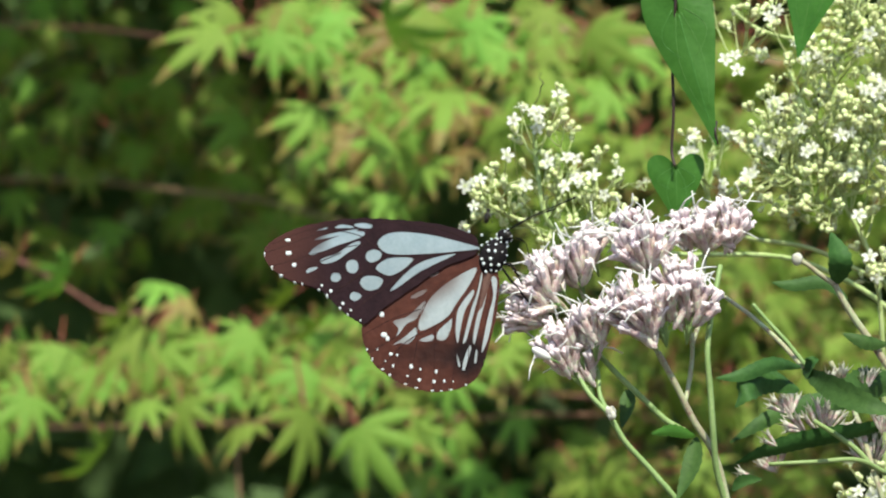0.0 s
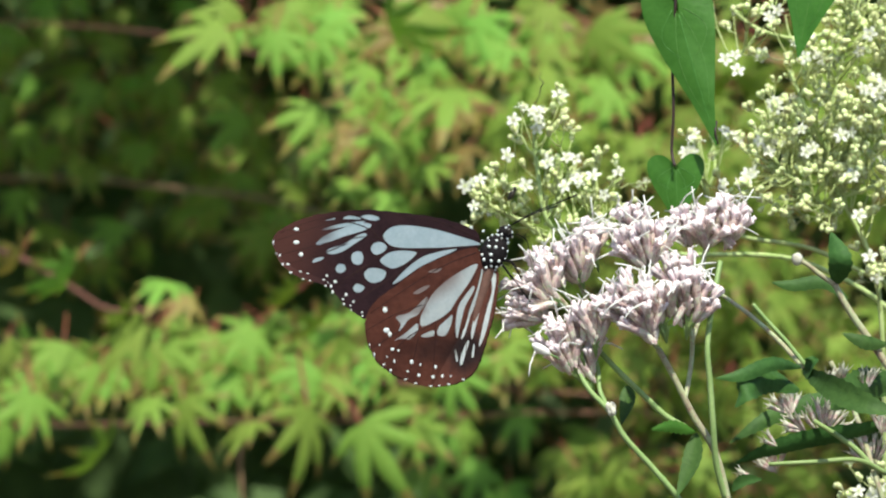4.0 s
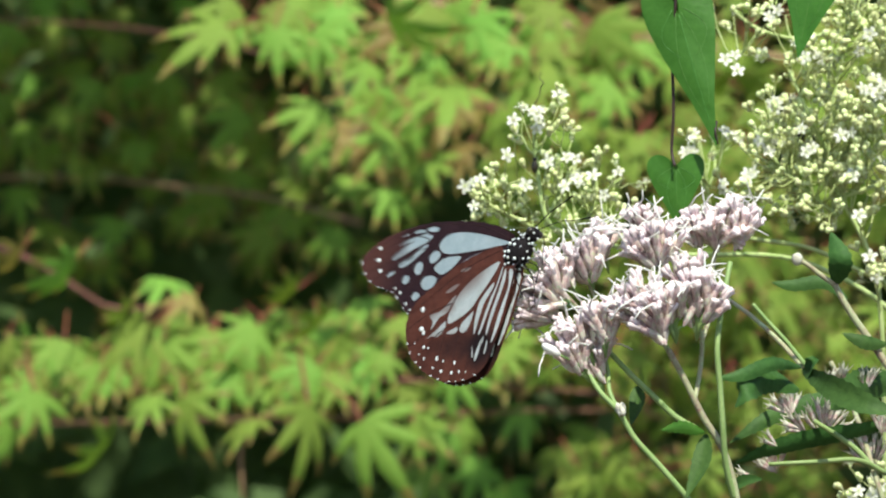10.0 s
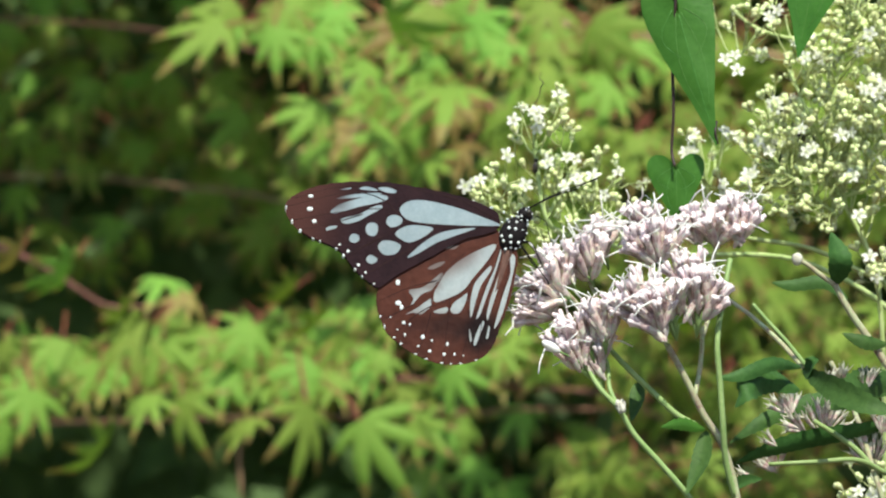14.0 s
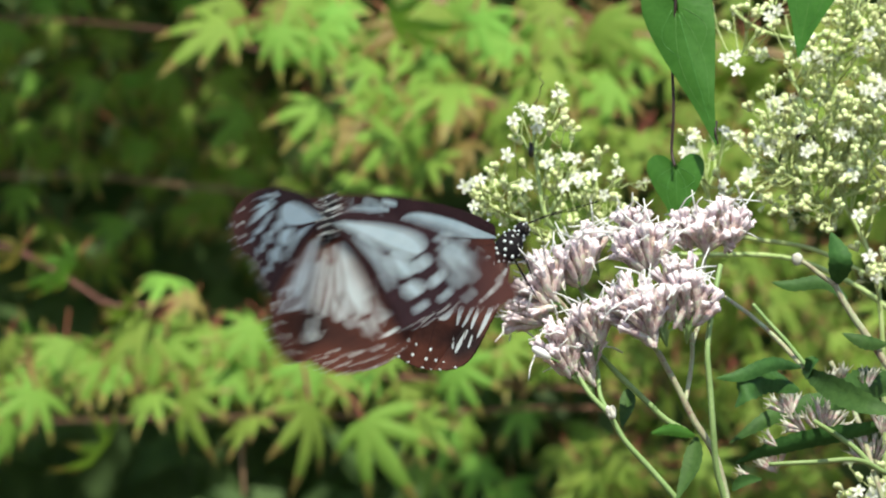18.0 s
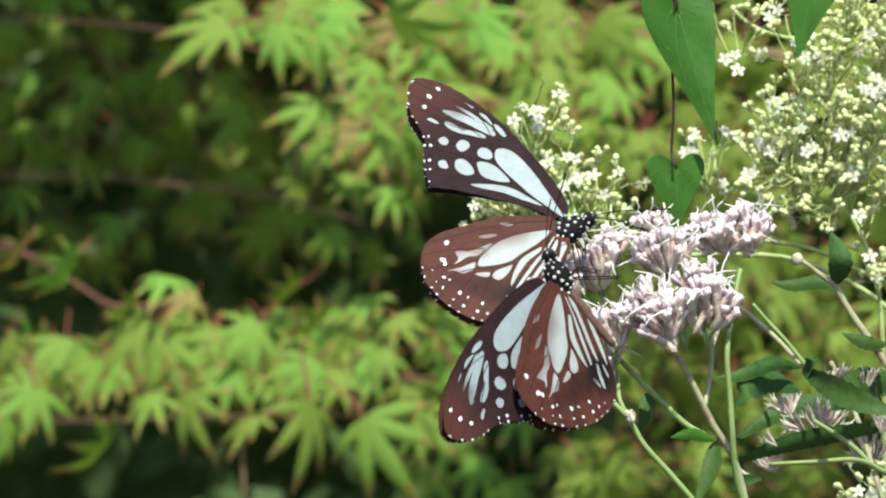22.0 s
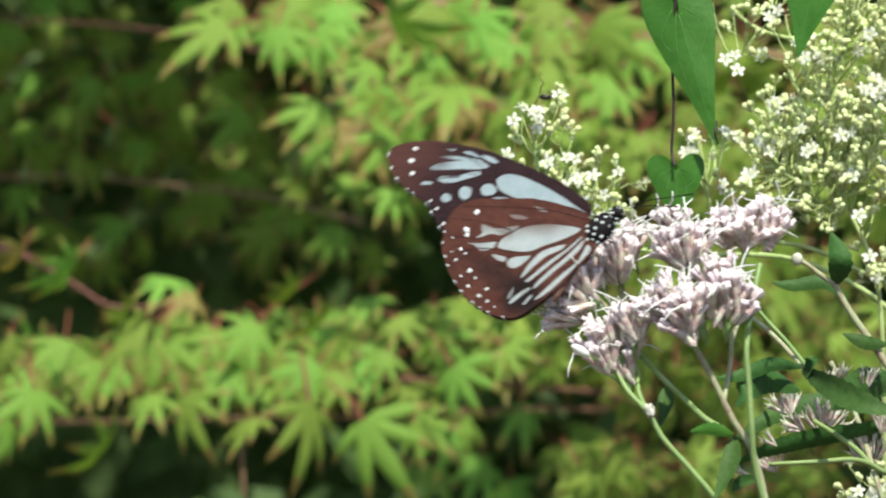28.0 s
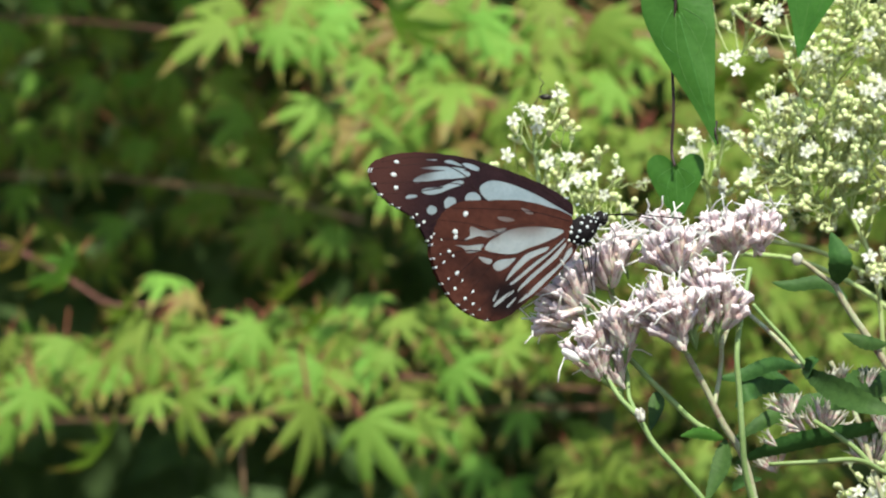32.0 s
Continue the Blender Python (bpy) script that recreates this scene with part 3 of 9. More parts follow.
for pts, r0, mat in (([(1640, 10600, .06), (1630, 2000, .06), (1590, 1000, .05), (1545, 830, .05), (1500, 700, .09), (1470, 640, .09)], .0008, M_STEM_PURPLE),
                     ([(1545, 830, .05), (1520, 800, .05), (1480, 770, .05), (1440, 745, .05)], .0008, M_STEM),
                     ([(1568, 838, .05), (1520, 815, .045), (1440, 818, .04), (1360, 822, .04)], .0007, M_STEM),
                     ([(1425, 655, .06), (1380, 605, .07), (1330, 560, .08), (1275, 520, .09)], .0006, M_STEM_PURPLE),
                     ([(1428, 650, .06), (1392, 605, .06), (1360, 570, .06), (1332, 538, .06)], .0006, M_STEM),
                     ([(1600, 690, .05), (1545, 610, .05), (1500, 545, .05), (1478, 505, .05)], .0010, M_STEM_PURPLE),
                     ([(1478, 505, .05), (1450, 485, .05), (1428, 468, .05), (1412, 460, .05)], .0007, M_STEM_PURPLE)):
    b = Build()
    b.tube(curve_pts(line2(pts), 7), r0, r0 * .75, 0, 6)
    part("stem", b.mesh("stem", [mat]), shoot)
for pts, w, up in (([(1418, 650, .05), (1365, 645, .035), (1310, 665, .03), (1266, 670, .03)], .0036, None),
                   ([(1415, 690, .05), (1360, 668, .04), (1322, 690, .03), (1300, 722, .03)], .0075, (0, .5, .8)),
                   ([(1600, 690, .09), (1500, 700, .09), (1400, 722, .085), (1335, 755, .08), (1290, 785, .08)], .0045, (0, .3, .85)),
                   ([(1610, 745, .06), (1500, 768, .055), (1410, 785, .05), (1350, 802, .05), (1300, 822, .05)], .0052, (0, -.5, .85)),
                   ([(1425, 665, .05), (1437, 645, .045), (1440, 630, .045)], .0055, None),
                   ([(1590, 670, .06), (1540, 680, .05), (1500, 700, .04), (1470, 725, .035)], .0085, None),
                   ([(1420, 655, .05), (1480, 690, .03), (1540, 720, .02), (1600, 735, .02)], .0060, (0, .5, .8)),
                   ([(1500, 530, .09), (1460, 500, .09), (1400, 505, .09), (1365, 500, .09)], .0034, None),
                   ([(1478, 505, .05), (1485, 460, .045), (1470, 410, .05)], .0060, (.9, -.4, 0)),
                   ([(1570, 610, .05), (1530, 605, .045), (1490, 590, .045)], .0035, None),
                   ([(1296, 868, .01), (1315, 852, .008), (1350, 848, .006)], .0030, None)):
    b = Build()
    blade(b, line2(pts), w, teeth=.14, across=Vector(up) if up else None, fold=.15)
    part("leaf", b.mesh("leaf", [M_DARKLEAF]), shoot)


def spent_mesh(seed):
    """A faded head: a narrow cup of bracts that opens into ragged pale down."""
    r = random.Random(seed)
    b = Build()
    seg, prof = 10, ((.0003, 0), (.0005, .001), (.0006, .0026), (.00066, .0042), (.00085, .0052))
    vs = [(rad * math.cos(2 * math.pi * j / seg), rad * math.sin(2 * math.pi * j / seg), h) for rad, h in prof for j in range(seg)]
    for j in range(seg):
        a, rad = 2 * math.pi * j / seg, r.uniform(.0012, .0024) if j % 2 else .0007
        vs.append((rad * math.cos(a), rad * math.sin(a), r.uniform(.0066, .0082) if j % 2 else .0054))
    fs = [(i * seg + j, i * seg + (j + 1) % seg, (i + 1) * seg + (j + 1) % seg, (i + 1) * seg + j) for i in range(5) for j in range(seg)]
    b.add(vs, fs)
    b.m = [1 if k >= 3 * seg else 0 for k in range(len(fs))]
    return b.mesh("spent_floret", [M_BRACT, M_SPENT])


SPENT = [spent_mesh(s) for s in range(4)]
# fans of faded heads: foot, reach, middle way (degrees from upright, towards the right), half opening, count, depth
for u, v, reach, way0, wide, n, y in ((1400, 735, 40, -25, 50, 7, .075), (1455, 775, 62, 12, 55, 12, .07), (1425, 765, 40, -55, 30, 4, .06), (1375, 790, 22, -50, 25, 2, .045), (1375, 838, 42, -25, 50, 9, .065),
                                      (1345, 852, 36, -75, 22, 3, .06), (1492, 690, 34, 0, 14, 3, .05), (1530, 698, 40, 5, 28, 5, .05), (1545, 830, 60, -15, 45, 10, .06), (1560, 770, 40, 10, 40, 6, .055), (1458, 690, 26, 20, 20, 2, .05)):
    foot = at(u, v, y) - FOOT2
    stalk = Build()
    for i in range(n):
        a = radians(way0 + wide * (2 * (i + .5) / n - 1) + rnd.uniform(-6, 6))
        way = Vector((math.sin(a), rnd.gauss(-.15, .3), math.cos(a))).normalized()
        low = foot + way * max(reach * rnd.uniform(.7, 1.05) * MM - .0035, .0006)
        stalk.tube([foot, low], .0002, .0002, 0, 4)
        part("spent_floret", SPENT[rnd.randrange(4)], shoot, "", Matrix.Translation(low) @ frame_to(way).to_4x4() @ Matrix.Scale(rnd.uniform(.62, .9), 4))
    part("flower_stalk", stalk.mesh("flower_stalk", [M_STEM_PURPLE]), shoot)
b = Build()
b.ball(at(1411, 459, .05) - FOOT2, .0014, 0, 6, 8, (1, 1, 1.15))
part("bud", b.mesh("bud", [M_SPENT]), shoot, "round dull purple bud")


# ---- white-flowered panicles ----
def star_mesh(seed):
    """A five-petalled flower about four millimetres wide, facing +z."""
    r = random.Random(seed)
    b = Build()
    for j in range(5):
        a = 2 * math.pi * j / 5 + r.uniform(-.12, .12)
        c, s = math.cos(a), math.sin(a)
        L, w, up = .0022 * r.uniform(.9, 1.12), .00065, r.uniform(-.0002, .0006)
        row = [(.0003, w * .5, 0), (L * .5, w, .0003 + up * .4), (L * .85, w * .75, .0003 + up), (L, 0.00005, up)]
        vs = []
        for d0, ww, h in row:
            vs += [(c * d0 - s * ww, s * d0 + c * ww, h + .0002), (c * d0, s * d0, h), (c * d0 + s * ww, s * d0 - c * ww, h + .0002)]
        b.add(vs, [(i * 3 + k, (i + 1) * 3 + k, (i + 1) * 3 + k + 1, i * 3 + k + 1) for i in range(3) for k in (0, 1)], 0)
        b.tube([(c * .0002, s * .0002, 0), (c * .0006 - s * .0003, s * .0006 + c * .0003, .0016)], .00008, .00008, 0, 4)
        b.ball((c * .0006 - s * .0003, s * .0006 + c * .0003, .0017), .00017, 1, 3, 5)
    b.tube([(0, 0, -.0014), (0, 0, .0002)], .0003, .0005, 1, 5)
    return b.mesh("flower", [M_PETAL, M_BUD])


def bud_mesh(seed):
    r = random.Random(seed)
    b = Build()
    b.ball((0, 0, .0003), .00072, 0, 5, 7, (1, 1, 1.1))
    b.tube([(0, 0, -.0012), (0, 0, 0)], .0003, .0005, 0, 5)
    return b.mesh("flower_bud", [M_BUD])


STARS, BUDS = [star_mesh(s) for s in range(5)], [bud_mesh(s) for s in range(3)]


BACK = .18   # how far the panicles stand behind the boneset


def panicle(foot, stems, zones, label, stars=()):
    """stems: lines of the grid; zones: u, v, ru, rv, depth, count, share of open flowers; each sprig springs from the nearest stem."""
    foot = foot + Vector((0, BACK, 0))
    ob = empty("white_panicle", foot, label, "flowering plant", "white panicles")
    lines = []
    for pts, r0 in stems:
        pl = curve_pts([at(u, v, y + BACK) - foot for u, v, y in pts], 8)
        b = Build()
        b.tube(pl, r0, r0 * .6, 0, 6)
        part("stem", b.mesh("stem", [M_PEDICEL]), ob)
        lines += pl
    stalks = Build()

    def put(p, way, is_star):
        if is_star:
            part("flower", STARS[rnd.randrange(5)], ob, "", Matrix.Translation(p) @ (frame_to(way) @ Matrix.Rotation(rnd.uniform(0, 6.28), 3, "Z")).to_4x4() @ Matrix.Scale(rnd.uniform(.72, .98), 4))
        else:
            part("flower_bud", BUDS[rnd.randrange(3)], ob, "", Matrix.Translation(p) @ frame_to(way).to_4x4() @ Matrix.Scale(rnd.uniform(.8, 1.4), 4))

    for u, v in stars:
        p = at(u, v, zones[0][4] + BACK - .012) - foot
        q = min(lines, key=lambda s: (s - p - Vector((0, 0, -.01))).length)
        stalks.tube([q, q.lerp(p, .6) + Vector((0, .002, -.001)), p + Vector((0, .001, -.001))], .00022, .00018, 0, 4)
        put(p, Vector((rnd.gauss(0, .25), -1, rnd.gauss(.3, .25))), True)
        for k in range(rnd.choice((0, 0, 1))):
            put(p + Vector((rnd.gauss(0, .0022), rnd.uniform(0, .002), rnd.gauss(0, .0016))), Vector((rnd.gauss(0, .4), -1, rnd.gauss(.5, .3))), True)
    for u, v, ru, rv, y, n, share in zones:
        for i in range(round(n * .8)):
            a, q = rnd.uniform(0, 6.28), math.sqrt(rnd.random())
            c = at(u + ru * q * math.cos(a), v + rv * q * math.sin(a), y + BACK + rnd.uniform(-.012, .018)) - foot
            root = min(lines, key=lambda s: (s - c - Vector((0, 0, -.008))).length)
            hub = root.lerp(c, .7)
            stalks.tube([root, root.lerp(hub, .5) + Vector((0, 0, -.001)), hub], .0003, .00024, 0, 4)
            open_now = rnd.random() < share * .7
            for k in range(rnd.randint(2, 3)):      # small umbels, some in bloom and the rest in bud
                fork = c + Vector((rnd.gauss(0, .0024), rnd.gauss(0, .0022), rnd.gauss(0, .0022)))
                stalks.tube([hub, hub.lerp(fork, .6) + Vector((0, 0, -.0004)), fork], .0002, .00016, 0, 4)
                for e in range(rnd.randint(2, 3)):
                    way = ((fork - hub).normalized() + Vector((rnd.gauss(0, .6), rnd.gauss(-.2, .5), rnd.gauss(.5, .5)))).normalized()
                    p = fork + way * rnd.uniform(.0012, .0022)
                    stalks.tube([fork, p - way * .0007], .00014, .00013, 0, 4)
                    put(p, way + Vector((0, -.3, .2)), open_now and rnd.random() < .75)
    tagged(part("flower_stalk", stalks.mesh("flower_stalk", [M_PEDICEL]), ob, "fine yellow-green flower stalks"), kind="stuff")
    return ob


panicle(Vector((at(1500, 0, .14).x, .14, 0)), [([(1500, 9900, .14), (1640, 2000, .13), (1640, 640, .12), (1440, 470, .11), (1200, 450, .09), (1060, 430, .07), (975, 400, .06), (950, 290, .06), (944, 185, .06)], .0009),
                                         ([(968, 420, .06), (920, 390, .06), (870, 365, .06), (835, 335, .06)], .0006),
                                         ([(958, 330, .06), (925, 320, .06), (890, 330, .06)], .0005),
                                         ([(1060, 430, .07), (1040, 390, .06), (1060, 350, .06), (1100, 315, .06)], .0006),
                                         ([(965, 400, .06), (990, 340, .06), (1010, 300, .06)], .0005)],
        [(950, 225, 42, 42, .06, 9, .12), (960, 290, 60, 30, .06, 5, .1), (860, 350, 40, 30, .06, 6, .15), (920, 350, 45, 35, .06, 8, .12),
         (1030, 335, 70, 38, .06, 13, .2), (1000, 385, 90, 28, .06, 9, .1), (1095, 345, 35, 45, .06, 8, .2), (905, 395, 40, 20, .06, 3, .1)],
        "panicle of tiny white starry flowers and cream buds",
        [(968, 287), (908, 213), (897, 275), (850, 318), (930, 328), (838, 365), (1018, 282), (1050, 312), (1022, 318), (1095, 305), (1000, 330), (822, 330), (1070, 345)])
panicle(Vector((at(1500, 0).x, .10, 0)), [([(1500, 9900, .1), (1650, 2000, .08), (1640, 700, .06), (1530, 430, .055), (1470, 300, .055), (1480, 150, .055), (1520, 0, .06)], .0008),
                                         ([(1478, 380, .055), (1420, 330, .05), (1370, 280, .05), (1345, 200, .05)], .0005),
                                         ([(1475, 330, .055), (1520, 260, .06), (1560, 160, .06)], .0005),
                                         ([(1472, 280, .055), (1430, 200, .05), (1400, 130, .05)], .0006),
                                         ([(1600, 320, .06), (1540, 332, .055), (1490, 350, .055)], .0008)],
        [(1520, 120, 90, 110, .055, 84, .12), (1470, 250, 110, 80, .055, 84, .11), (1420, 330, 80, 55, .05, 26, .08), (1365, 195, 35, 35, .05, 7, .25),
         (1420, 120, 45, 40, .05, 9, .08), (1530, 20, 60, 50, .06, 22, .15), (1350, 270, 30, 50, .055, 5, .3), (1480, 380, 60, 25, .055, 6, .2), (1545, 330, 40, 40, .06, 7, .1)],
        "dense panicle of cream buds and tiny white flowers",
        [(1428, 270), (1420, 228), (1440, 262), (1335, 305), (1322, 318), (1520, 90), (1368, 182), (1375, 190), (1540, 160), (1488, 240), (1505, 235), (1345, 250), (1540, 60), (1520, 382)])
panicle(Vector((at(1530, 0, .15).x, .15, 0)), [([(1530, 9900, .15), (1660, 2000, .14), (1640, 600, .12), (1460, 450, .1), (1275, 400, .09), (1245, 290, .085), (1235, 240, .085)], .0008),
                                         ([(1255, 330, .085), (1275, 280, .085), (1280, 240, .085)], .0005)],
        [(1240, 265, 35, 25, .085, 5, .3), (1275, 245, 18, 22, .085, 3, .4), (1290, 330, 30, 25, .085, 3, .3)],
        "small panicle of white starry flowers", [(1225, 268), (1282, 232), (1228, 238), (1215, 275), (1280, 325)])
panicle(Vector((at(1620, 0, .11).x, .11, 0)), [([(1620, 9900, .11), (1620, 2000, .10), (1640, 300, .08), (1560, 60, .07), (1400, 68, .065), (1330, 45, .065), (1300, 20, .065)], .0008),
                                         ([(1345, 52, .065), (1325, 80, .065), (1298, 105, .065)], .0005)],
        [(1310, 20, 55, 25, .065, 5, .25), (1330, 75, 22, 22, .065, 2, .1), (1370, 15, 25, 20, .065, 3, .2)],
        "thin spray of white flowers and green buds", [(1284, 106), (1305, 125), (1375, 18), (1360, 30)])
panicle(Vector((at(1570, 0).x, .10, 0)), [([(1570, 9900, .1), (1570, 2000, .08), (1566, 800, .06), (1562, 600, .055), (1552, 480, .055)], .0010)],
        [(1555, 475, 22, 28, .055, 6, .25), (1545, 872, 45, 18, .05, 6, .3), (1480, 884, 25, 6, .05, 3, .3)],
        "slender stalk with white flowers and buds", [(1552, 490), (1540, 455), (1520, 870), (1555, 862)])

# ---- climbing vine with heart-shaped leaves ----
VINE_TOP = at(1190, -260, .03)
vine = empty("climbing_vine", VINE_TOP, "thin dark vine with green heart-shaped leaves hanging down", "vine")


def vown(q):
    return at(*q) - VINE_TOP


for pts, r0 in (([(1190, -260, .03), (1192, -100, .025), (1196, -10, .02), (1190, 100, .022), (1192, 200, .022), (1189, 270, .022), (1194, 294, .02)], .00042),
                ([(1268, 215, .018), (1266, 235, .016), (1270, 255, .017)], .0003),
                ([(1190, -260, .03), (1300, -180, .03), (1400, -120, .03), (1432, -60, .03)], .0005)):
    b = Build()
    b.tube(curve_pts([vown(q) for q in pts], 8), r0, r0 * .85, 0, 6)
    part("stem", b.mesh("stem", [M_VINE]), vine, "thin blackish stem")


HEART = [(0, 1), (.10, .90), (.30, .70), (.58, .47), (.84, .25), (.99, .05), (.96, -.08), (.78, -.17), (.52, -.19), (.26, -.13), (.07, -.03), (0, .01)]


def heart_leaf(root, tip, half, turn_y, sag, mat=M_HEART, lobe=1.0):
    """A heart-shaped leaf: root where the stalk joins, tip at the point, half: half width; round lobes rise past the root."""
    r, t = vown(root), vown(tip)
    way = (t - r)
    L = way.length
    way.normalize()
    side = way.cross(Vector((math.sin(radians(turn_y)), -math.cos(radians(turn_y)), 0))).normalized()
    nor = side.cross(way)
    rim = curve_pts([Vector((x, y if y > 0 else y * lobe, 0)) for x, y in HEART], 4)
    rim = rim + [Vector((-p.x, p.y, 0)) for p in rim[-2:0:-1]]
    n, rings = len(rim), 9

    def place(p, under=0.0):
        x, y = p.x * half, p.y * L
        bend = sag * L * (p.y * abs(p.y)) + .20 * half * abs(p.x) ** 1.3 * (1 - .4 * p.y) + .018 * half * math.sin(9 * p.y + 5 * p.x)
        return r + way * y + side * x - nor * (bend + under)

    b = Build()
    for under, flip in ((0, 1), (.0002, -1)):
        vs = [place(Vector((0, 0, 0)), under)] + [place(p * (i / rings), under) for i in range(1, rings + 1) for p in rim]
        fs = [(0, 1 + j, 1 + (j + 1) % n)[::flip] for j in range(n)]
        fs += [(1 + i * n + j, 1 + (i + 1) * n + j, 1 + (i + 1) * n + (j + 1) % n, 1 + i * n + (j + 1) % n)[::flip] for i in range(rings - 1) for j in range(n)]
        b.add(vs, fs, 0)
    leaf = part("leaf", b.mesh("leaf", [mat]), vine)
    for k0 in (0, .42, -.42, .8, -.8):
        rib = Build()
        pts = []
        for i in range(1, 13):
            s = i / 13
            p = Vector((k0 * math.sin(min(1, s * 1.5) * 1.57) * (1 - s ** 3), s * (.95 if k0 == 0 else .8 if abs(k0) < .5 else .4), 0))
            pts.append(place(p, -.00004))
        rib.tube(pts, .00009, .00004, 0, 4)
        part("leaf_rib", rib.mesh("leaf_rib", [M_RIB]), leaf, "pale green rib")


heart_leaf((1196, 8, .02), (1266, 258, .014), 64 * MM, -8, .06)
heart_leaf((1196, 294, .022), (1200, 408, .022), 52 * MM, 0, .06, lobe=.95)
heart_leaf((1452, -110, .03), (1414, 104, .026), 80 * MM, 6, .05)

# a dry curled tendril above the white panicle
b = Build()
b.tube(curve_pts([at(944, 188, .06 + BACK), at(955, 168, .058 + BACK), at(957, 155, .058 + BACK), at(962, 147, .056 + BACK), at(955, 138, .058 + BACK), at(958, 128, .058 + BACK)], 6), .00016, .0001, 0, 5)
tagged(new("tendril", b.mesh("tendril", [M_VINE])), "dry curled brown tendril above the white panicle", "tendril")

# ---- butterflies ----
AXIS = Vector((.45, 0, .893)).normalized()
T0 = (872, 455)


def wl(u, v):
    return Vector(((u - T0[0]) * MM, 0, -(v - T0[1]) * MM))


def camber(p):
    """The shallow bowl in which all wings lie, so that they nest."""
    return Vector((p.x, -.00035 * math.sin(p.length * 90) - .6 * (p.x * .5 + p.z * .2) ** 2, p.z))


def cg(x, y):
    return wl(x - 8, y + 8)


FORE_RIM = [(856, 428), (850, 412), (800, 393), (750, 385), (700, 381), (650, 379), (600, 383), (550, 392), (518, 403), (496, 415), (480, 428), (475, 441), (479, 453), (489, 466), (503, 478), (520, 488),
            (545, 496), (562, 501), (577, 507), (591, 519), (606, 535), (624, 550), (640, 560), (653, 566), (685, 540), (735, 505), (795, 465), (850, 442)]
HIND_RIM = [(858, 450), (848, 438), (800, 450), (750, 472), (700, 508), (670, 530), (653, 553), (648, 575), (652, 600), (662, 622), (673, 640), (690, 653), (706, 664), (728, 674), (750, 682), (776, 686), (802, 684),
            (830, 677), (850, 663), (861, 645), (869, 620), (877, 590), (885, 560), (890, 520), (892, 490), (887, 470), (874, 456)]
# pale cells between the veins
FORE_CELLS = [
    [(676, 424), (690, 408), (720, 403), (770, 408), (820, 420), (857, 432), (815, 438), (770, 442), (720, 444), (690, 440)],
    [(655, 449), (659, 438), (672, 434), (684, 441), (680, 452), (664, 458)],
    [(673, 467), (688, 453), (710, 448), (740, 451), (722, 470), (700, 481), (684, 477)],
    [(698, 508), (720, 482), (745, 461), (775, 449), (815, 442), (775, 462), (745, 478), (715, 500)],
    [(620, 464), (625, 454), (638, 453), (643, 464), (638, 476), (625, 475)],
    [(645, 493), (653, 482), (672, 481), (686, 488), (680, 502), (664, 508), (652, 504)],
    [(593, 484), (598, 476), (609, 477), (612, 486), (605, 492), (596, 491)],
    [(627, 516), (634, 509), (647, 514), (646, 521), (637, 526), (629, 523)],
    [(556, 440), (575, 424), (620, 406), (648, 402), (654, 408), (640, 416), (605, 428), (575, 440), (560, 445)],
    [(574, 456), (582, 449), (605, 441), (630, 424), (644, 420), (645, 426), (625, 440), (605, 454), (585, 460)],
    [(563, 418), (590, 407), (635, 399), (640, 402), (600, 412)],
    [(550, 473), (556, 467), (570, 465), (568, 470), (553, 476)],
    [(568, 401), (580, 397), (588, 395), (585, 399)],
    [(601, 396), (612, 390), (628, 392), (636, 396), (615, 397)],
    [(634, 391), (650, 387), (667, 391), (665, 397), (648, 397)]]
HIND_CELLS = [
    [(852, 466), (820, 480), (790, 500), (768, 522), (756, 545), (749, 562), (751, 578), (770, 572), (800, 554), (816, 530), (840, 495)],
    [(704, 561), (730, 552), (758, 526), (761, 532), (746, 556), (728, 566), (717, 580), (708, 590), (713, 575)],
    [(702, 604), (722, 590), (744, 572), (746, 585), (735, 598), (728, 602), (715, 600)],
    [(750, 595), (765, 587), (775, 585), (775, 594), (762, 598)],
    [(780, 590), (785, 576), (800, 563), (808, 557), (806, 575), (798, 592), (788, 596)],
    [(817, 545), (828, 525), (845, 505), (846, 515), (832, 540), (824, 570), (818, 600), (814, 580)],
    [(859, 477), (852, 510), (840, 545), (829, 590), (827, 601), (833, 595), (843, 560), (854, 520), (862, 482)],
    [(867, 480), (872, 495), (868, 520), (858, 560), (851, 590), (847, 603), (845, 590), (850, 560), (860, 520)],
    [(877, 483), (888, 488), (884, 530), (875, 580), (866, 608), (860, 616), (864, 590), (872, 550), (881, 515)],
    [(826, 646), (828, 630), (838, 605), (842, 608), (836, 630), (830, 648)],
    [(815, 620), (819, 624), (823, 640), (819, 641)],
    [(847, 634), (850, 612), (853, 616), (851, 634)],
    [(760, 481), (775, 475), (786, 475), (776, 483)],
    [(734, 519), (750, 508), (765, 505), (755, 515), (742, 521)]]
FORE_VEINS = [[(856, 436), (800, 442), (742, 448), (692, 446), (668, 462), (648, 479), (614, 500), (580, 506)], [(742, 452), (712, 483), (692, 500), (660, 522), (628, 548)], [(690, 446), (668, 428), (600, 434), (490, 464)],
              [(668, 428), (655, 415), (600, 402), (480, 440)], [(855, 424), (780, 396), (660, 386), (560, 398), (490, 425)], [(612, 440), (560, 462), (507, 479)], [(650, 476), (616, 500), (594, 520)]]
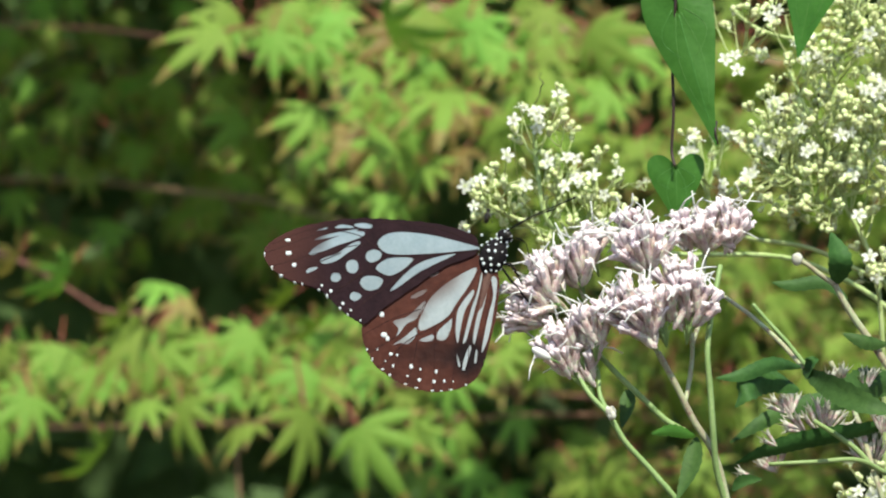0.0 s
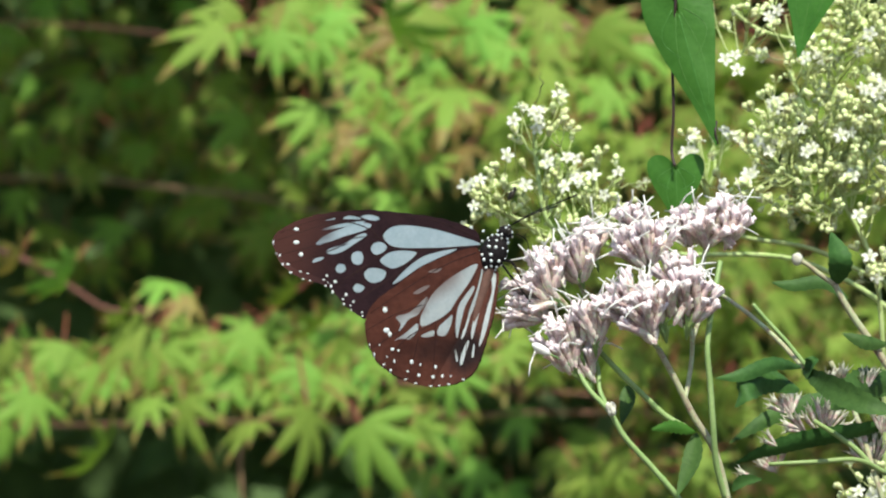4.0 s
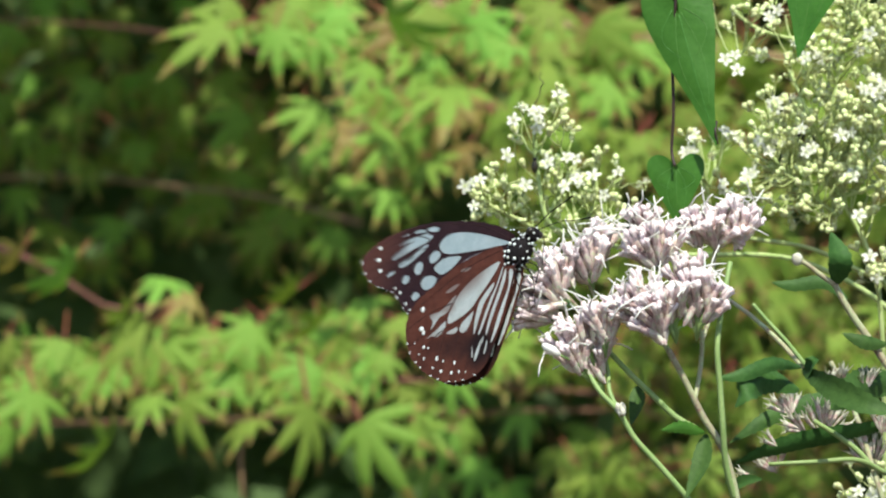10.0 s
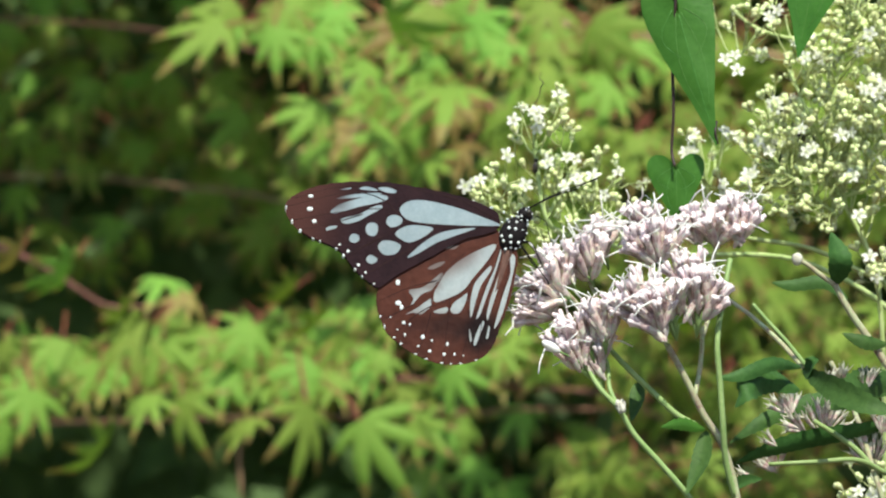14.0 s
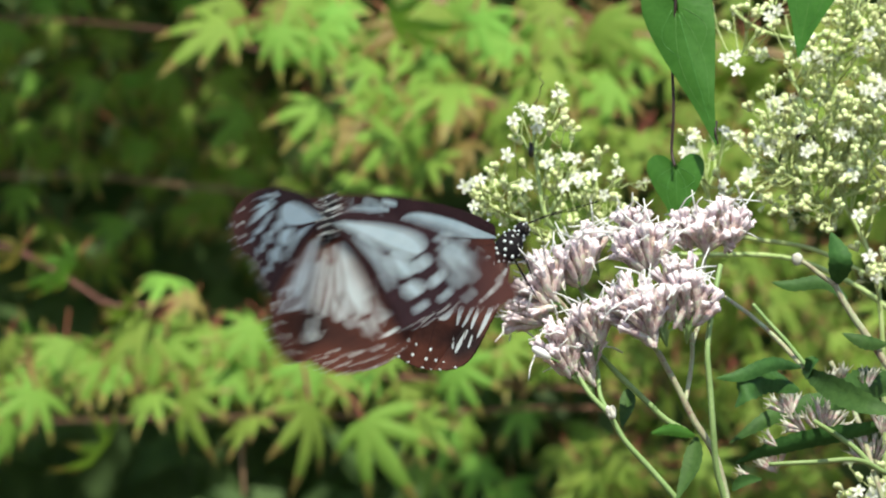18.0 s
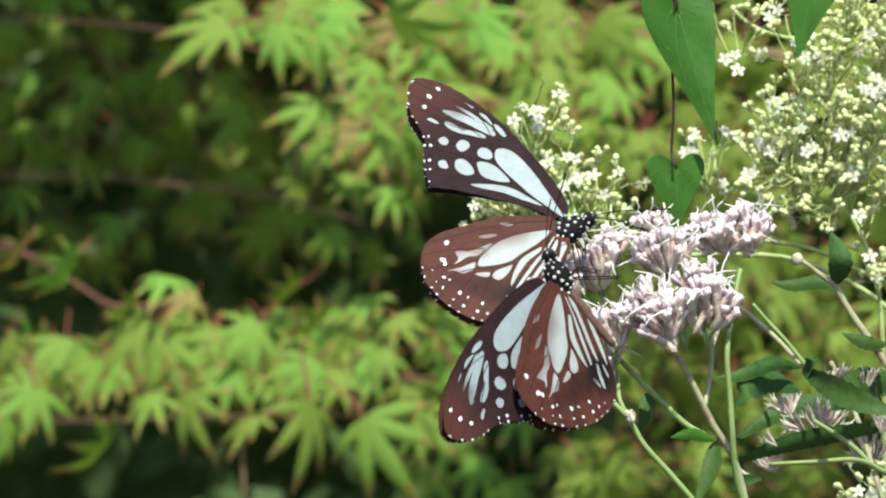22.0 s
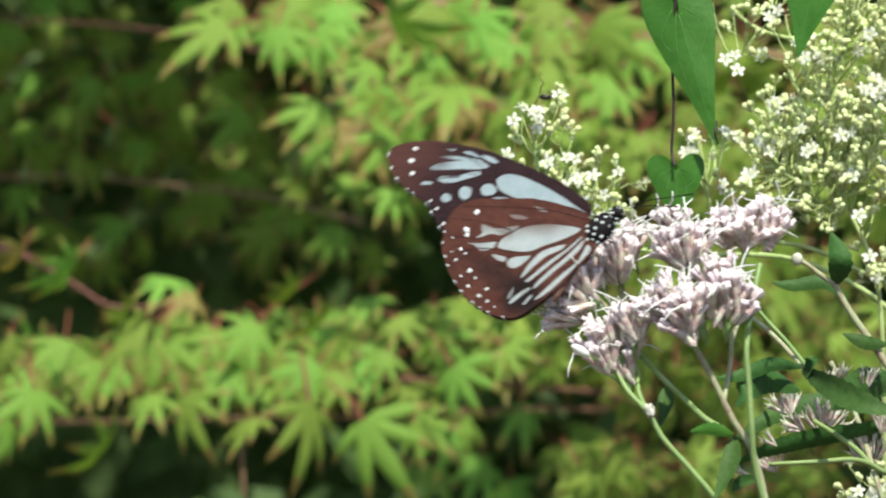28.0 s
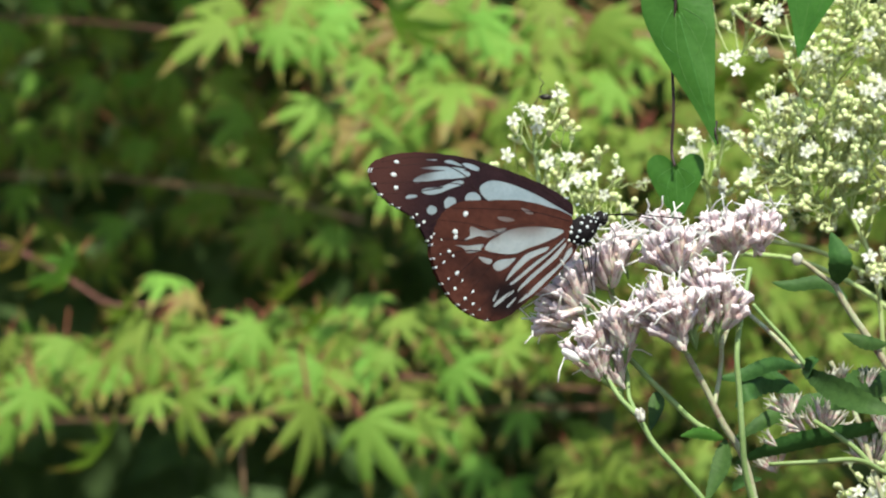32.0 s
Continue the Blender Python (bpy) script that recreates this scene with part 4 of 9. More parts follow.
HIND_VEINS = [[(858, 468), (835, 510), (814, 540), (790, 562), (765, 578), (748, 584), (746, 560), (757, 535), (768, 515), (800, 486)], [(748, 584), (722, 602), (690, 634), (676, 642)], [(812, 545), (811, 580), (816, 612), (806, 680)],
              [(778, 570), (778, 600), (775, 684)], [(860, 472), (850, 515), (836, 550), (823, 600), (815, 640)], [(864, 475), (858, 515), (848, 555), (838, 605), (836, 672)], [(872, 478), (877, 510), (869, 555), (856, 610), (852, 658)],
              [(748, 590), (738, 640), (728, 673)], [(716, 584), (680, 606), (660, 618)], [(752, 540), (705, 556), (650, 586)], [(850, 446), (790, 470), (720, 512), (656, 556)]]
# white scale marks: place, half width, half height
FORE_DOTS = [(518, 418, 7, 4), (519, 441, 8, 5), (529, 462, 6, 5), (578, 498, 3.5, 3), (594, 508, 4.5, 4), (587, 516, 3, 4), (615, 530, 4, 4), (629, 542, 3, 3), (477, 443, 1.6, 6), (490, 465, 3, 3), (506, 480, 4, 2.5),
             (530, 492, 3.5, 1.6), (543, 495, 3, 1.6), (573, 505, 3, 2), (610, 538, 3, 2.5), (624, 549, 2.5, 2), (646, 560, 2.5, 2.5), (861, 408, 3, 2), (838, 402, 4, 1.6)]
HIND_DOTS = [(684, 549, 6, 7), (688, 585, 8, 6), (694, 592, 5, 6), (700, 619, 5, 4), (711, 621, 3, 3), (704, 640, 2.6, 4.5), (690, 632, 2, 2), (676, 611, 2, 2), (736, 641, 5, 6), (729, 658, 3.4, 2.4), (752, 646, 2.6, 3.5),
             (750, 665, 4.4, 4), (780, 650, 3.4, 5), (776, 668, 4.4, 4.6), (794, 667, 3, 4), (810, 668, 2, 2), (658, 611, 2, 3), (667, 628, 2, 4), (685, 646, 4, 2), (698, 656, 3.5, 3), (726, 672, 4.5, 1.6), (745, 679, 4.5, 1.6),
             (773, 684, 5, 1.6), (789, 684, 3, 1.6), (806, 682, 4, 1.6), (833, 674, 3.5, 1.6)]


def ease(x, a, b):
    t = min(1, max(0, (x - a) / (b - a)))
    return t * t * (3 - 2 * t)


def fore_pigment(p):
    """Redder towards the wing tip."""
    return .9 * ease(-(p.x + .35 * p.y), -770 + 14 * math.sin(p.y * .1), -650)


def hind_pigment(p):
    """Blackish towards the inner corner and along the band past the cells; chestnut elsewhere."""
    corner = ease(-math.hypot((p.x - 836) / 34, (p.y - 622) / 36), -1.5, -.5)
    band = .55 * ease(-math.hypot((p.x - 785) / 60, (p.y - 618) / 26), -1.4, -.4)
    rays = .25 * max(0, math.sin(math.atan2(p.x - 858, p.y - 450) * 34)) * ease(p.y, 590, 640)
    return min(1, max(corner, band) + rays)


def hind_cell_pigment(p):
    """The pale scales thin out towards the front edge and the ends of the cells."""
    front = .75 * ease(-((p.x - 700) * .62 + (p.y - 560)), -34, 8) * ease(-p.x, -842, -800)
    lobe = .6 * ease(-math.hypot((p.x - 742) / 24, (p.y - 545) / 18), -1.2, -.4)
    ends = .5 * ease(p.y, 584, 606) * ease(-p.x, -830, -800)
    return min(.9, max(front, lobe, ends))


def fore_cell_pigment(p):
    return .75 * ease(-p.x, -600, -566) * ease(p.y, 397, 403) * ease(-p.y, -455, -420) + .12


def cell_ring(c, grow=0.0):
    """The smooth rim of a cell."""
    pts = [Vector((x, y, 0)) for x, y in c]
    mid = sum(pts, Vector()) / len(pts)
    n, out = len(pts), []
    for i in range(n):
        a, b, d, e = pts[i - 1], pts[i], pts[(i + 1) % n], pts[(i + 2) % n]
        for k in range(4):
            t = k / 4
            p = 0.5 * (2 * b + (d - a) * t + (2 * a - 5 * b + 4 * d - e) * t * t + (3 * b - a - 3 * d + e) * t ** 3)
            out.append(Vector((p.x, p.y)) + (Vector((p.x, p.y)) - Vector((mid.x, mid.y))).normalized() * grow)
    return out


def inside(p, ring):
    hit = False
    for q, r in zip(ring, ring[1:] + ring[:1]):
        if (q.y > p.y) != (r.y > p.y) and p.x < (r.x - q.x) * (p.y - q.y) / (r.y - q.y) + q.x:
            hit = not hit
    return hit


def sheet(rings, step):
    """Triangles of the area within the first ring, cut along the others."""
    verts, edges = [], []
    for ring in rings:
        k, n = len(verts), len(ring)
        verts += ring
        edges += [(k + i, k + (i + 1) % n) for i in range(n)]
    xs, ys = [p.x for p in rings[0]], [p.y for p in rings[0]]
    y = min(ys) + step * .5
    while y < max(ys):
        x = min(xs) + step * .5
        while x < max(xs):
            p = Vector((x + step * .2 * math.sin(x + y), y))
            if inside(p, rings[0]):
                verts.append(p)
            x += step
        y += step
    v, _, f, *_ = delaunay_2d_cdt(verts, edges, [], 0, .01)
    out = []
    for t in f:
        c = sum((v[i] for i in t), Vector((0, 0))) / len(t)
        if inside(c, rings[0]):
            out.append((t, c))
    return v, out


def wing_skin(v, faces, hinge, offsets, name, mats, pigment):
    """Lays flat faces into the wing's bowl, once for each offset, and gives the pigment of each place."""
    b, tone = Build(), []
    for off in offsets:
        k = len(b.v)
        for p in v:
            q = camber(cg(p.x, p.y)) - hinge
            b.v.append((q.x, q.y - off, q.z))
            tone.append(pigment(p))
        b.f += [tuple(i + k for i in (t[::-1] if off > 0 else t)) for t in faces]
    b.m = [0] * len(b.f)
    me = b.mesh(name, mats)
    me.attributes.new("pigment", "FLOAT", "POINT").data.foreach_set("value", tone)
    return me


def wing_mesh(rim, cells, hinge, name, mat, pigment):
    """Two thin skins with the pale cells cut out."""
    flat = curve_pts([Vector((x, y, 0)) for x, y in rim + rim[:1]], 5)[:-1]
    ring = [Vector((p.x, p.y)) + Vector((math.sin(i * 2.3), math.cos(i * 1.9))) * .6 for i, p in enumerate(flat)]
    holes = [cell_ring(c, -.4) for c in cells]
    v, tris = sheet([ring] + holes, 9)
    return wing_skin(v, [t for t, c in tris if not any(inside(c, h) for h in holes)], hinge, (.00005, -.00005), name, [mat], pigment)


def cell_mesh(c, hinge, mat, pigment):
    v, tris = sheet([cell_ring(c, .6)], 8)
    return wing_skin(v, [t for t, _ in tris], hinge, (0.0,), "pale_cell", [mat], pigment)


def dots_mesh(dots, hinge, name):
    b = Build()
    for x, y, rx, ry in dots:
        b.ball(camber(cg(x, y)) - hinge, rx * .85 * MM, 0, 5, 8, (1, .00012 / (rx * .85 * MM), ry / rx))
    return b.mesh(name, [M_SPOT])


F_HINGE, H_HINGE = wl(852, 448), wl(866, 468)
FORE_MESH = wing_mesh(FORE_RIM, FORE_CELLS, F_HINGE, "forewing", M_WING_F, fore_pigment)
HIND_MESH = wing_mesh(HIND_RIM, HIND_CELLS, H_HINGE, "hindwing", M_WING_H, hind_pigment)


def veins_mesh(lines, hinge):
    b = Build()
    for line in lines:
        b.tube([camber(cg(p.x, p.y)) - hinge for p in curve_pts([Vector((x, y, 0)) for x, y in line], 6)], .00013, .00008, 0, 5)
    return b.mesh("venation", [M_VEIN])


FORE_PARTS = [("pale_cell", cell_mesh(c, F_HINGE, M_CELL_FORE, fore_cell_pigment)) for c in FORE_CELLS] + [("spotting", dots_mesh(FORE_DOTS, F_HINGE, "spotting")), ("venation", veins_mesh(FORE_VEINS, F_HINGE))]
HIND_PARTS = [("pale_cell", cell_mesh(c, H_HINGE, M_CELL, hind_cell_pigment)) for c in HIND_CELLS] + [("spotting", dots_mesh(HIND_DOTS, H_HINGE, "spotting")), ("venation", veins_mesh(HIND_VEINS, H_HINGE))]


def butterfly(place, label):
    ob = empty("butterfly", place, label, "butterfly", "chestnut and blue butterflies")
    b = Build()
    b.ball(wl(872, 455), 26 * MM, 0, 10, 14, (.92, .80, 1.35), frame_to(AXIS))
    thorax = part("thorax", b.mesh("thorax", [M_BODY]), ob, "black thorax dotted with white")
    r = random.Random(5)
    b = Build()
    turn = frame_to(AXIS)
    for i in range(58):
        z = 1 - 2 * (i + .5) / 58
        a = i * 2.4
        s = math.sqrt(1 - z * z)
        q = turn @ Vector((.92 * s * math.cos(a), .80 * s * math.sin(a), 1.35 * z)) * 26 * MM
        q += Vector((r.gauss(0, 1.6), r.gauss(0, 1.6), r.gauss(0, 1.6))) * MM
        b.ball(wl(872, 455) + q, r.choice((1.8, 2.4, 2.8, 3.4)) * MM, 0, 4, 6)
    tagged(part("spotting", b.mesh("spotting", [M_SPOT]), thorax), kind="stuff")
    b = Build()
    b.ball(wl(893, 419), 14 * MM, 0, 8, 10)
    head = part("head", b.mesh("head", [M_BODY]), ob, "small black head with white dots")
    b = Build()
    for i in range(12):
        z = 1 - 2 * (i + .5) / 12
        a, s = i * 2.4, math.sqrt(1 - z * z)
        b.ball(wl(893, 419) + Vector((s * math.cos(a), s * math.sin(a), z)) * 14 * MM, 2.4 * MM, 0, 4, 5)
    tagged(part("spotting", b.mesh("spotting", [M_SPOT]), head), kind="stuff")
    for sgn in (-1, 1):
        b = Build()
        b.ball(wl(898, 416) + Vector((0, sgn * 11 * MM, 0)), 7 * MM, 0, 6, 8)
        part("eye", b.mesh("eye", [M_BEETLE]), head, "glossy dark eye")
        b = Build()
        y = sgn * .0006
        ends = (1018, 352) if sgn < 0 else (985, 366)
        pts = curve_pts([wl(898, 408) + Vector((0, y, 0)), wl(940, 384) + Vector((0, y * 4, 0)), wl(985 if sgn < 0 else 955, 366 if sgn < 0 else 377) + Vector((0, y * 7, 0)), wl(*ends) + Vector((0, y * 9, 0))], 6)
        b.tube(pts, .00013, .00016, 0, 5)
        b.tube(pts[-5:], .00015, .00022, 0, 6)
        part("antenna", b.mesh("antenna", [M_BODY]), ob)
    b = Build()
    line = curve_pts([wl(866, 480), wl(856, 520), wl(846, 560), wl(838, 598)], 6)
    b.tube(line, 11 * MM, 6 * MM, 0, 10)
    b.ball(wl(838, 598), 6 * MM, 0, 6, 10)
    part("abdomen", b.mesh("abdomen", [M_ABDOMEN]), ob, "slim brown abdomen")
    b = Build()
    b.tube(curve_pts([wl(912, 420), wl(930, 430), wl(936, 450), wl(944, 470)], 6), .00012, .0001, 0, 5)
    part("proboscis", b.mesh("proboscis", [M_BODY]), ob)
    for sgn in (-1, 1):
        for k, (u1, v1, u2, v2) in enumerate(((905, 470, 925, 505), (900, 490, 940, 540))):
            b = Build()
            b.tube(curve_pts([wl(884, 468), wl(u1, v1) + Vector((0, sgn * .003, 0)), wl(u2, v2) + Vector((0, sgn * .002, 0))], 5), .0002, .00012, 0, 5)
            part("leg", b.mesh("leg", [M_BODY]), ob)
    wings = {}
    for key, me, subs, hinge, y in (("near_fore", FORE_MESH, FORE_PARTS, F_HINGE, -.0008), ("far_fore", FORE_MESH, FORE_PARTS, F_HINGE, .0008),
                                    ("near_hind", HIND_MESH, HIND_PARTS, H_HINGE, -.0014), ("far_hind", HIND_MESH, HIND_PARTS, H_HINGE, .0014)):
        w = part("forewing" if "fore" in key else "hindwing", me, ob, "blackish forewing with pale blue cells" if "fore" in key else "chestnut hindwing with pale cells and white dots", Matrix.Translation(hinge + Vector((0, y, 0))))
        for nm, sm in subs:
            piece = part(nm, sm, w)
            if nm in ("spotting", "venation"):
                tagged(piece, kind="stuff")
        wings[key] = w
    return ob, wings


tiger_a, tiger_a_wings = butterfly(at(872, 455), "butterfly with pale blue cells and chestnut hindwings on pink flowers")
tiger_b, tiger_b_wings = butterfly(at(-6500, -3000, .5), "flying butterfly with pale blue cells and chestnut hindwings")


# ---- small dark beetles that crawl on the white panicles ----
def beetle(label):
    ob = empty("beetle", (0, 0, 0), label, "insect", "small beetles")
    b = Build()
    b.ball((0, 0, 0), .0015, 0, 7, 9, (.55, .5, 1.15))
    part("wing_case", b.mesh("wing_case", [M_BEETLE]), ob)
    b = Build()
    b.ball((0, 0, .0019), .0006, 0, 6, 8, (1, .8, .9))
    part("head", b.mesh("head", [M_BEETLE]), ob)
    for s in (-1, 1):
        for k in (-1, 0, 1):
            b = Build()
            b.tube([(s * .0005, -.0002, k * .0006), (s * .0013, .0006, k * .0008), (s * .0017, .0014, k * .0012)], .00009, .00007, 0, 4)
            part("leg", b.mesh("leg", [M_BEETLE]), ob)
    return ob


beetle_a, beetle_b = beetle("small black beetle crawling on the white panicle"), beetle("small dark beetle among the cream buds")


# ---- what moves ----
def motions():
    walk(boneset, [(0, pose(0.072997, 0, 1.3369e-05, 0.0, 0.0, 0.0)),
        (0.5, pose(0.072997, 0, 0.00062836, 0.0, -0.1, 0.0)),
        (1, pose(0.072997, 0, 0.00062836, 0.0, -0.1, 0.0)),
        (1.5, pose(0.072997, 0, 0.00015598, 0.0, -0.1, 0.0)),
        (2, pose(0.072997, 0, 0.0016533, 0.0, -0.1, 0.0)),
        (2.5, pose(0.072997, 0, 0.00089575, 0.0, -0.0, 0.0)),
        (3, pose(0.072997, 0, 0.0013102, 0.0, -0.0, 0.0)),
        (3.5, pose(0.072997, 0, 0.0008289, 0.0, 0.0, 0.0)),
        (4.2, pose(0.072997, 0, 0.0010695, 0.0, 0.0, 0.0)),
        (4.9, pose(0.072997, 0, 0.0013369, 0.0, -0.0, 0.0)),
        (5.5, pose(0.072997, 0, 0.0018583, 0.0, -0.0, 0.0)),
        (6, pose(0.072997, 0, 0.0022728, 0.0, -0.1, 0.0)),
        (6.5, pose(0.072997, 0, 0.0021391, 0.0, -0.0, 0.0)),
        (7, pose(0.072997, 0, 0.0030928, 0.0, 0.0, 0.0)),
        (7.5, pose(0.072997, 0, 0.0024733, 0.0, 0.1, 0.0)),
        (8, pose(0.072997, 0, 0.0011765, 0.0, -0.1, 0.0)),
        (8.5, pose(0.072997, 0, 0.0014528, 0.0, 0.1, 0.0)),
        (9, pose(0.072997, 0, 0.00083781, 0.0, 0.1, 0.0)),
        (9.5, pose(0.072997, 0, 0.0016578, 0.0, 0.1, 0.0)),
        (10, pose(0.072997, 0, 0.00077096, 0.0, 0.1, 0.0)),
        (10.5, pose(0.072997, 0, 0.00042782, 0.0, 0.1, 0.0)),
        (11, pose(0.072997, 0, 0.00062836, 0.0, 0.2, 0.0)),
        (11.5, pose(0.072997, 0, 0.0020678, 0.0, 0.0, 0.0)),
        (12, pose(0.072997, 0, 0.00015598, 0.0, 0.1, 0.0)),
        (12.5, pose(0.072997, 0, 0.00083781, 0.0, 0.1, 0.0)),
        (13, pose(0.072997, 0, -0.00011141, 0.0, 0.1, 0.0)),
        (13.5, pose(0.072997, 0, 0.00083781, 0.0, 0.1, 0.0)),
        (14, pose(0.072997, 0, 0.0015241, 0.0, 0.1, 0.0)),
        (14.5, pose(0.072997, 0, 0.00036097, 0.0, 0.1, 0.0)),
        (15.2, pose(0.072997, 0, -0, 0.0, 0.1, 0.0)),
        (15.9, pose(0.072997, 0, -0.00026739, 0.0, 0.0, 0.0)),
        (16.5, pose(0.072997, 0, 0.00028967, 0.0, 0.0, 0.0)),
        (17, pose(0.072997, 0, 0.0009715, 0.0, 0.1, 0.0)),
        (17.5, pose(0.072997, 0, 0.00036097, 0.0, 0.2, 0.0)),
        (18, pose(0.072997, 0, 0.00015598, 0.0, 0.0, 0.0)),
        (18.5, pose(0.072997, 0, 0.0023396, 0.0, 0.2, 0.0)),
        (19, pose(0.072997, 0, 0.00049467, 0.0, 0.1, 0.0)),
        (19.5, pose(0.072997, 0, -0.00011141, 0.0, 0.2, 0.0)),
        (20, pose(0.072997, 0, 0.0014528, 0.0, 0.2, 0.0)),
        (20.5, pose(0.072997, 0, -0.0007264, 0.0, 0.1, 0.0)),
        (21, pose(0.072997, 0, 2.2282e-05, 0.0, 0.2, 0.0)),
        (21.5, pose(0.072997, 0, -0.00086901, 0.0, 0.3, 0.0)),
        (22, pose(0.072997, 0, -0.00094031, 0.0, 0.2, 0.0)),
        (22.5, pose(0.072997, 0, -0.0019564, 0.0, 0.2, 0.0)),
        (23, pose(0.072997, 0, -0.0018227, 0.0, -0.0, 0.0)),
        (23.5, pose(0.072997, 0, -0.0020277, 0.0, 0.2, 0.0)),
        (24, pose(0.072997, 0, -0.0018227, 0.0, 0.1, 0.0)),
        (24.5, pose(0.072997, 0, -0.0022371, 0.0, 0.0, 0.0)),
        (25, pose(0.072997, 0, -0.0017558, 0.0, 0.1, 0.0)),
        (25.5, pose(0.072997, 0, -0.0024377, 0.0, 0.0, 0.0)),
        (26.2, pose(0.072997, 0, 0.00053477, 0.0, 0.2, 0.0)),
        (26.9, pose(0.072997, 0, 0.0029413, 0.0, 0.4, 0.0)),
        (27.5, pose(0.072997, 0, 0.0014706, 0.0, 0.6, 0.0)),
        (28, pose(0.072997, 0, 0.00038325, 0.0, 0.4, 0.0)),
        (28.5, pose(0.072997, 0, -0.0020143, 0.0, -0.2, 0.0)),
        (29, pose(0.072997, 0, 0.00016934, 0.0, 0.5, 0.0)),
        (29.5, pose(0.072997, 0, 0.0001025, 0.0, 0.1, 0.0)),
        (30, pose(0.072997, 0, -0.0016667, 0.0, 0.0, 0.0)),
        (30.5, pose(0.072997, 0, 0.00016934, 0.0, 0.4, 0.0)),
        (31, pose(0.072997, 0, -0.0018762, 0.0, 0.0, 0.0)),
        (31.5, pose(0.072997, 0, 0.0001025, 0.0, 0.2, 0.0)),
        (32, pose(0.072997, 0, -0.00064618, 0.0, 0.3, 0.0))])
    walk(maple, [(0, pose(-1.5526, 4, -0.0042581, 0.0, 0.0, 0.0)),
        (0.5, pose(-1.5526, 4, -0.0032755, 0.0, 0.0, 0.0)),
        (1, pose(-1.5526, 4, -0.003603, 0.0, 0.0, 0.0)),
        (1.5, pose(-1.5543, 4, -0.0042581, 0.0, 0.0, 0.0)),
        (2, pose(-1.5516, 4, -0.0052408, 0.0, 0.0, 0.0)),
        (2.5, pose(-1.552, 4, -0.0042581, 0.0, 0.0, 0.0)),
        (3, pose(-1.5526, 4, -0.0049132, 0.0, 0.0, 0.0)),
        (3.5, pose(-1.5513, 4, -0.0026204, 0.0, 0.0, 0.0)),
        (4.5, pose(-1.551, 4, -0.003603, 0.0, 0.0, 0.0)),
        (5.5, pose(-1.5507, 4, -0.0042581, 0.0, 0.0, 0.0)),
        (6, pose(-1.551, 4, -0.0029479, 0.0, 0.0, 0.0)),
        (6.5, pose(-1.55, 4, -0.003603, 0.0, 0.0, 0.0)),
        (7, pose(-1.5503, 4, -0.0022928, 0.0, 0.0, 0.0)),
        (8, pose(-1.5503, 4, -0.00098265, 0.0, 0.0, 0.0)),
        (9, pose(-1.55, 4, -0.00032755, 0.0, 0.0, 0.0)),
        (10, pose(-1.5507, 4, -0.0016377, 0.0, 0.0, 0.0)),
        (11, pose(-1.5507, 4, -0.0019653, 0.0, 0.0, 0.0)),
        (12, pose(-1.551, 4, -0.0016377, 0.0, 0.0, 0.0)),
        (13, pose(-1.5513, 4, -0.0019653, 0.0, 0.0, 0.0)),
        (14, pose(-1.5516, 4, -0.00098265, 0.0, 0.0, 0.0)),
        (17, pose(-1.5503, 4, -0.00032755, 0.0, 0.0, 0.0)),
        (20, pose(-1.5497, 4, 0, 0.0, 0.0, 0.0)),
        (25, pose(-1.5497, 4, -0.0006551, 0.0, 0.0, 0.0)),
        (29, pose(-1.55, 4, -0.00098265, 0.0, 0.0, 0.0)),
        (32, pose(-1.55, 4, 0, 0.0, 0.0, 0.0))])
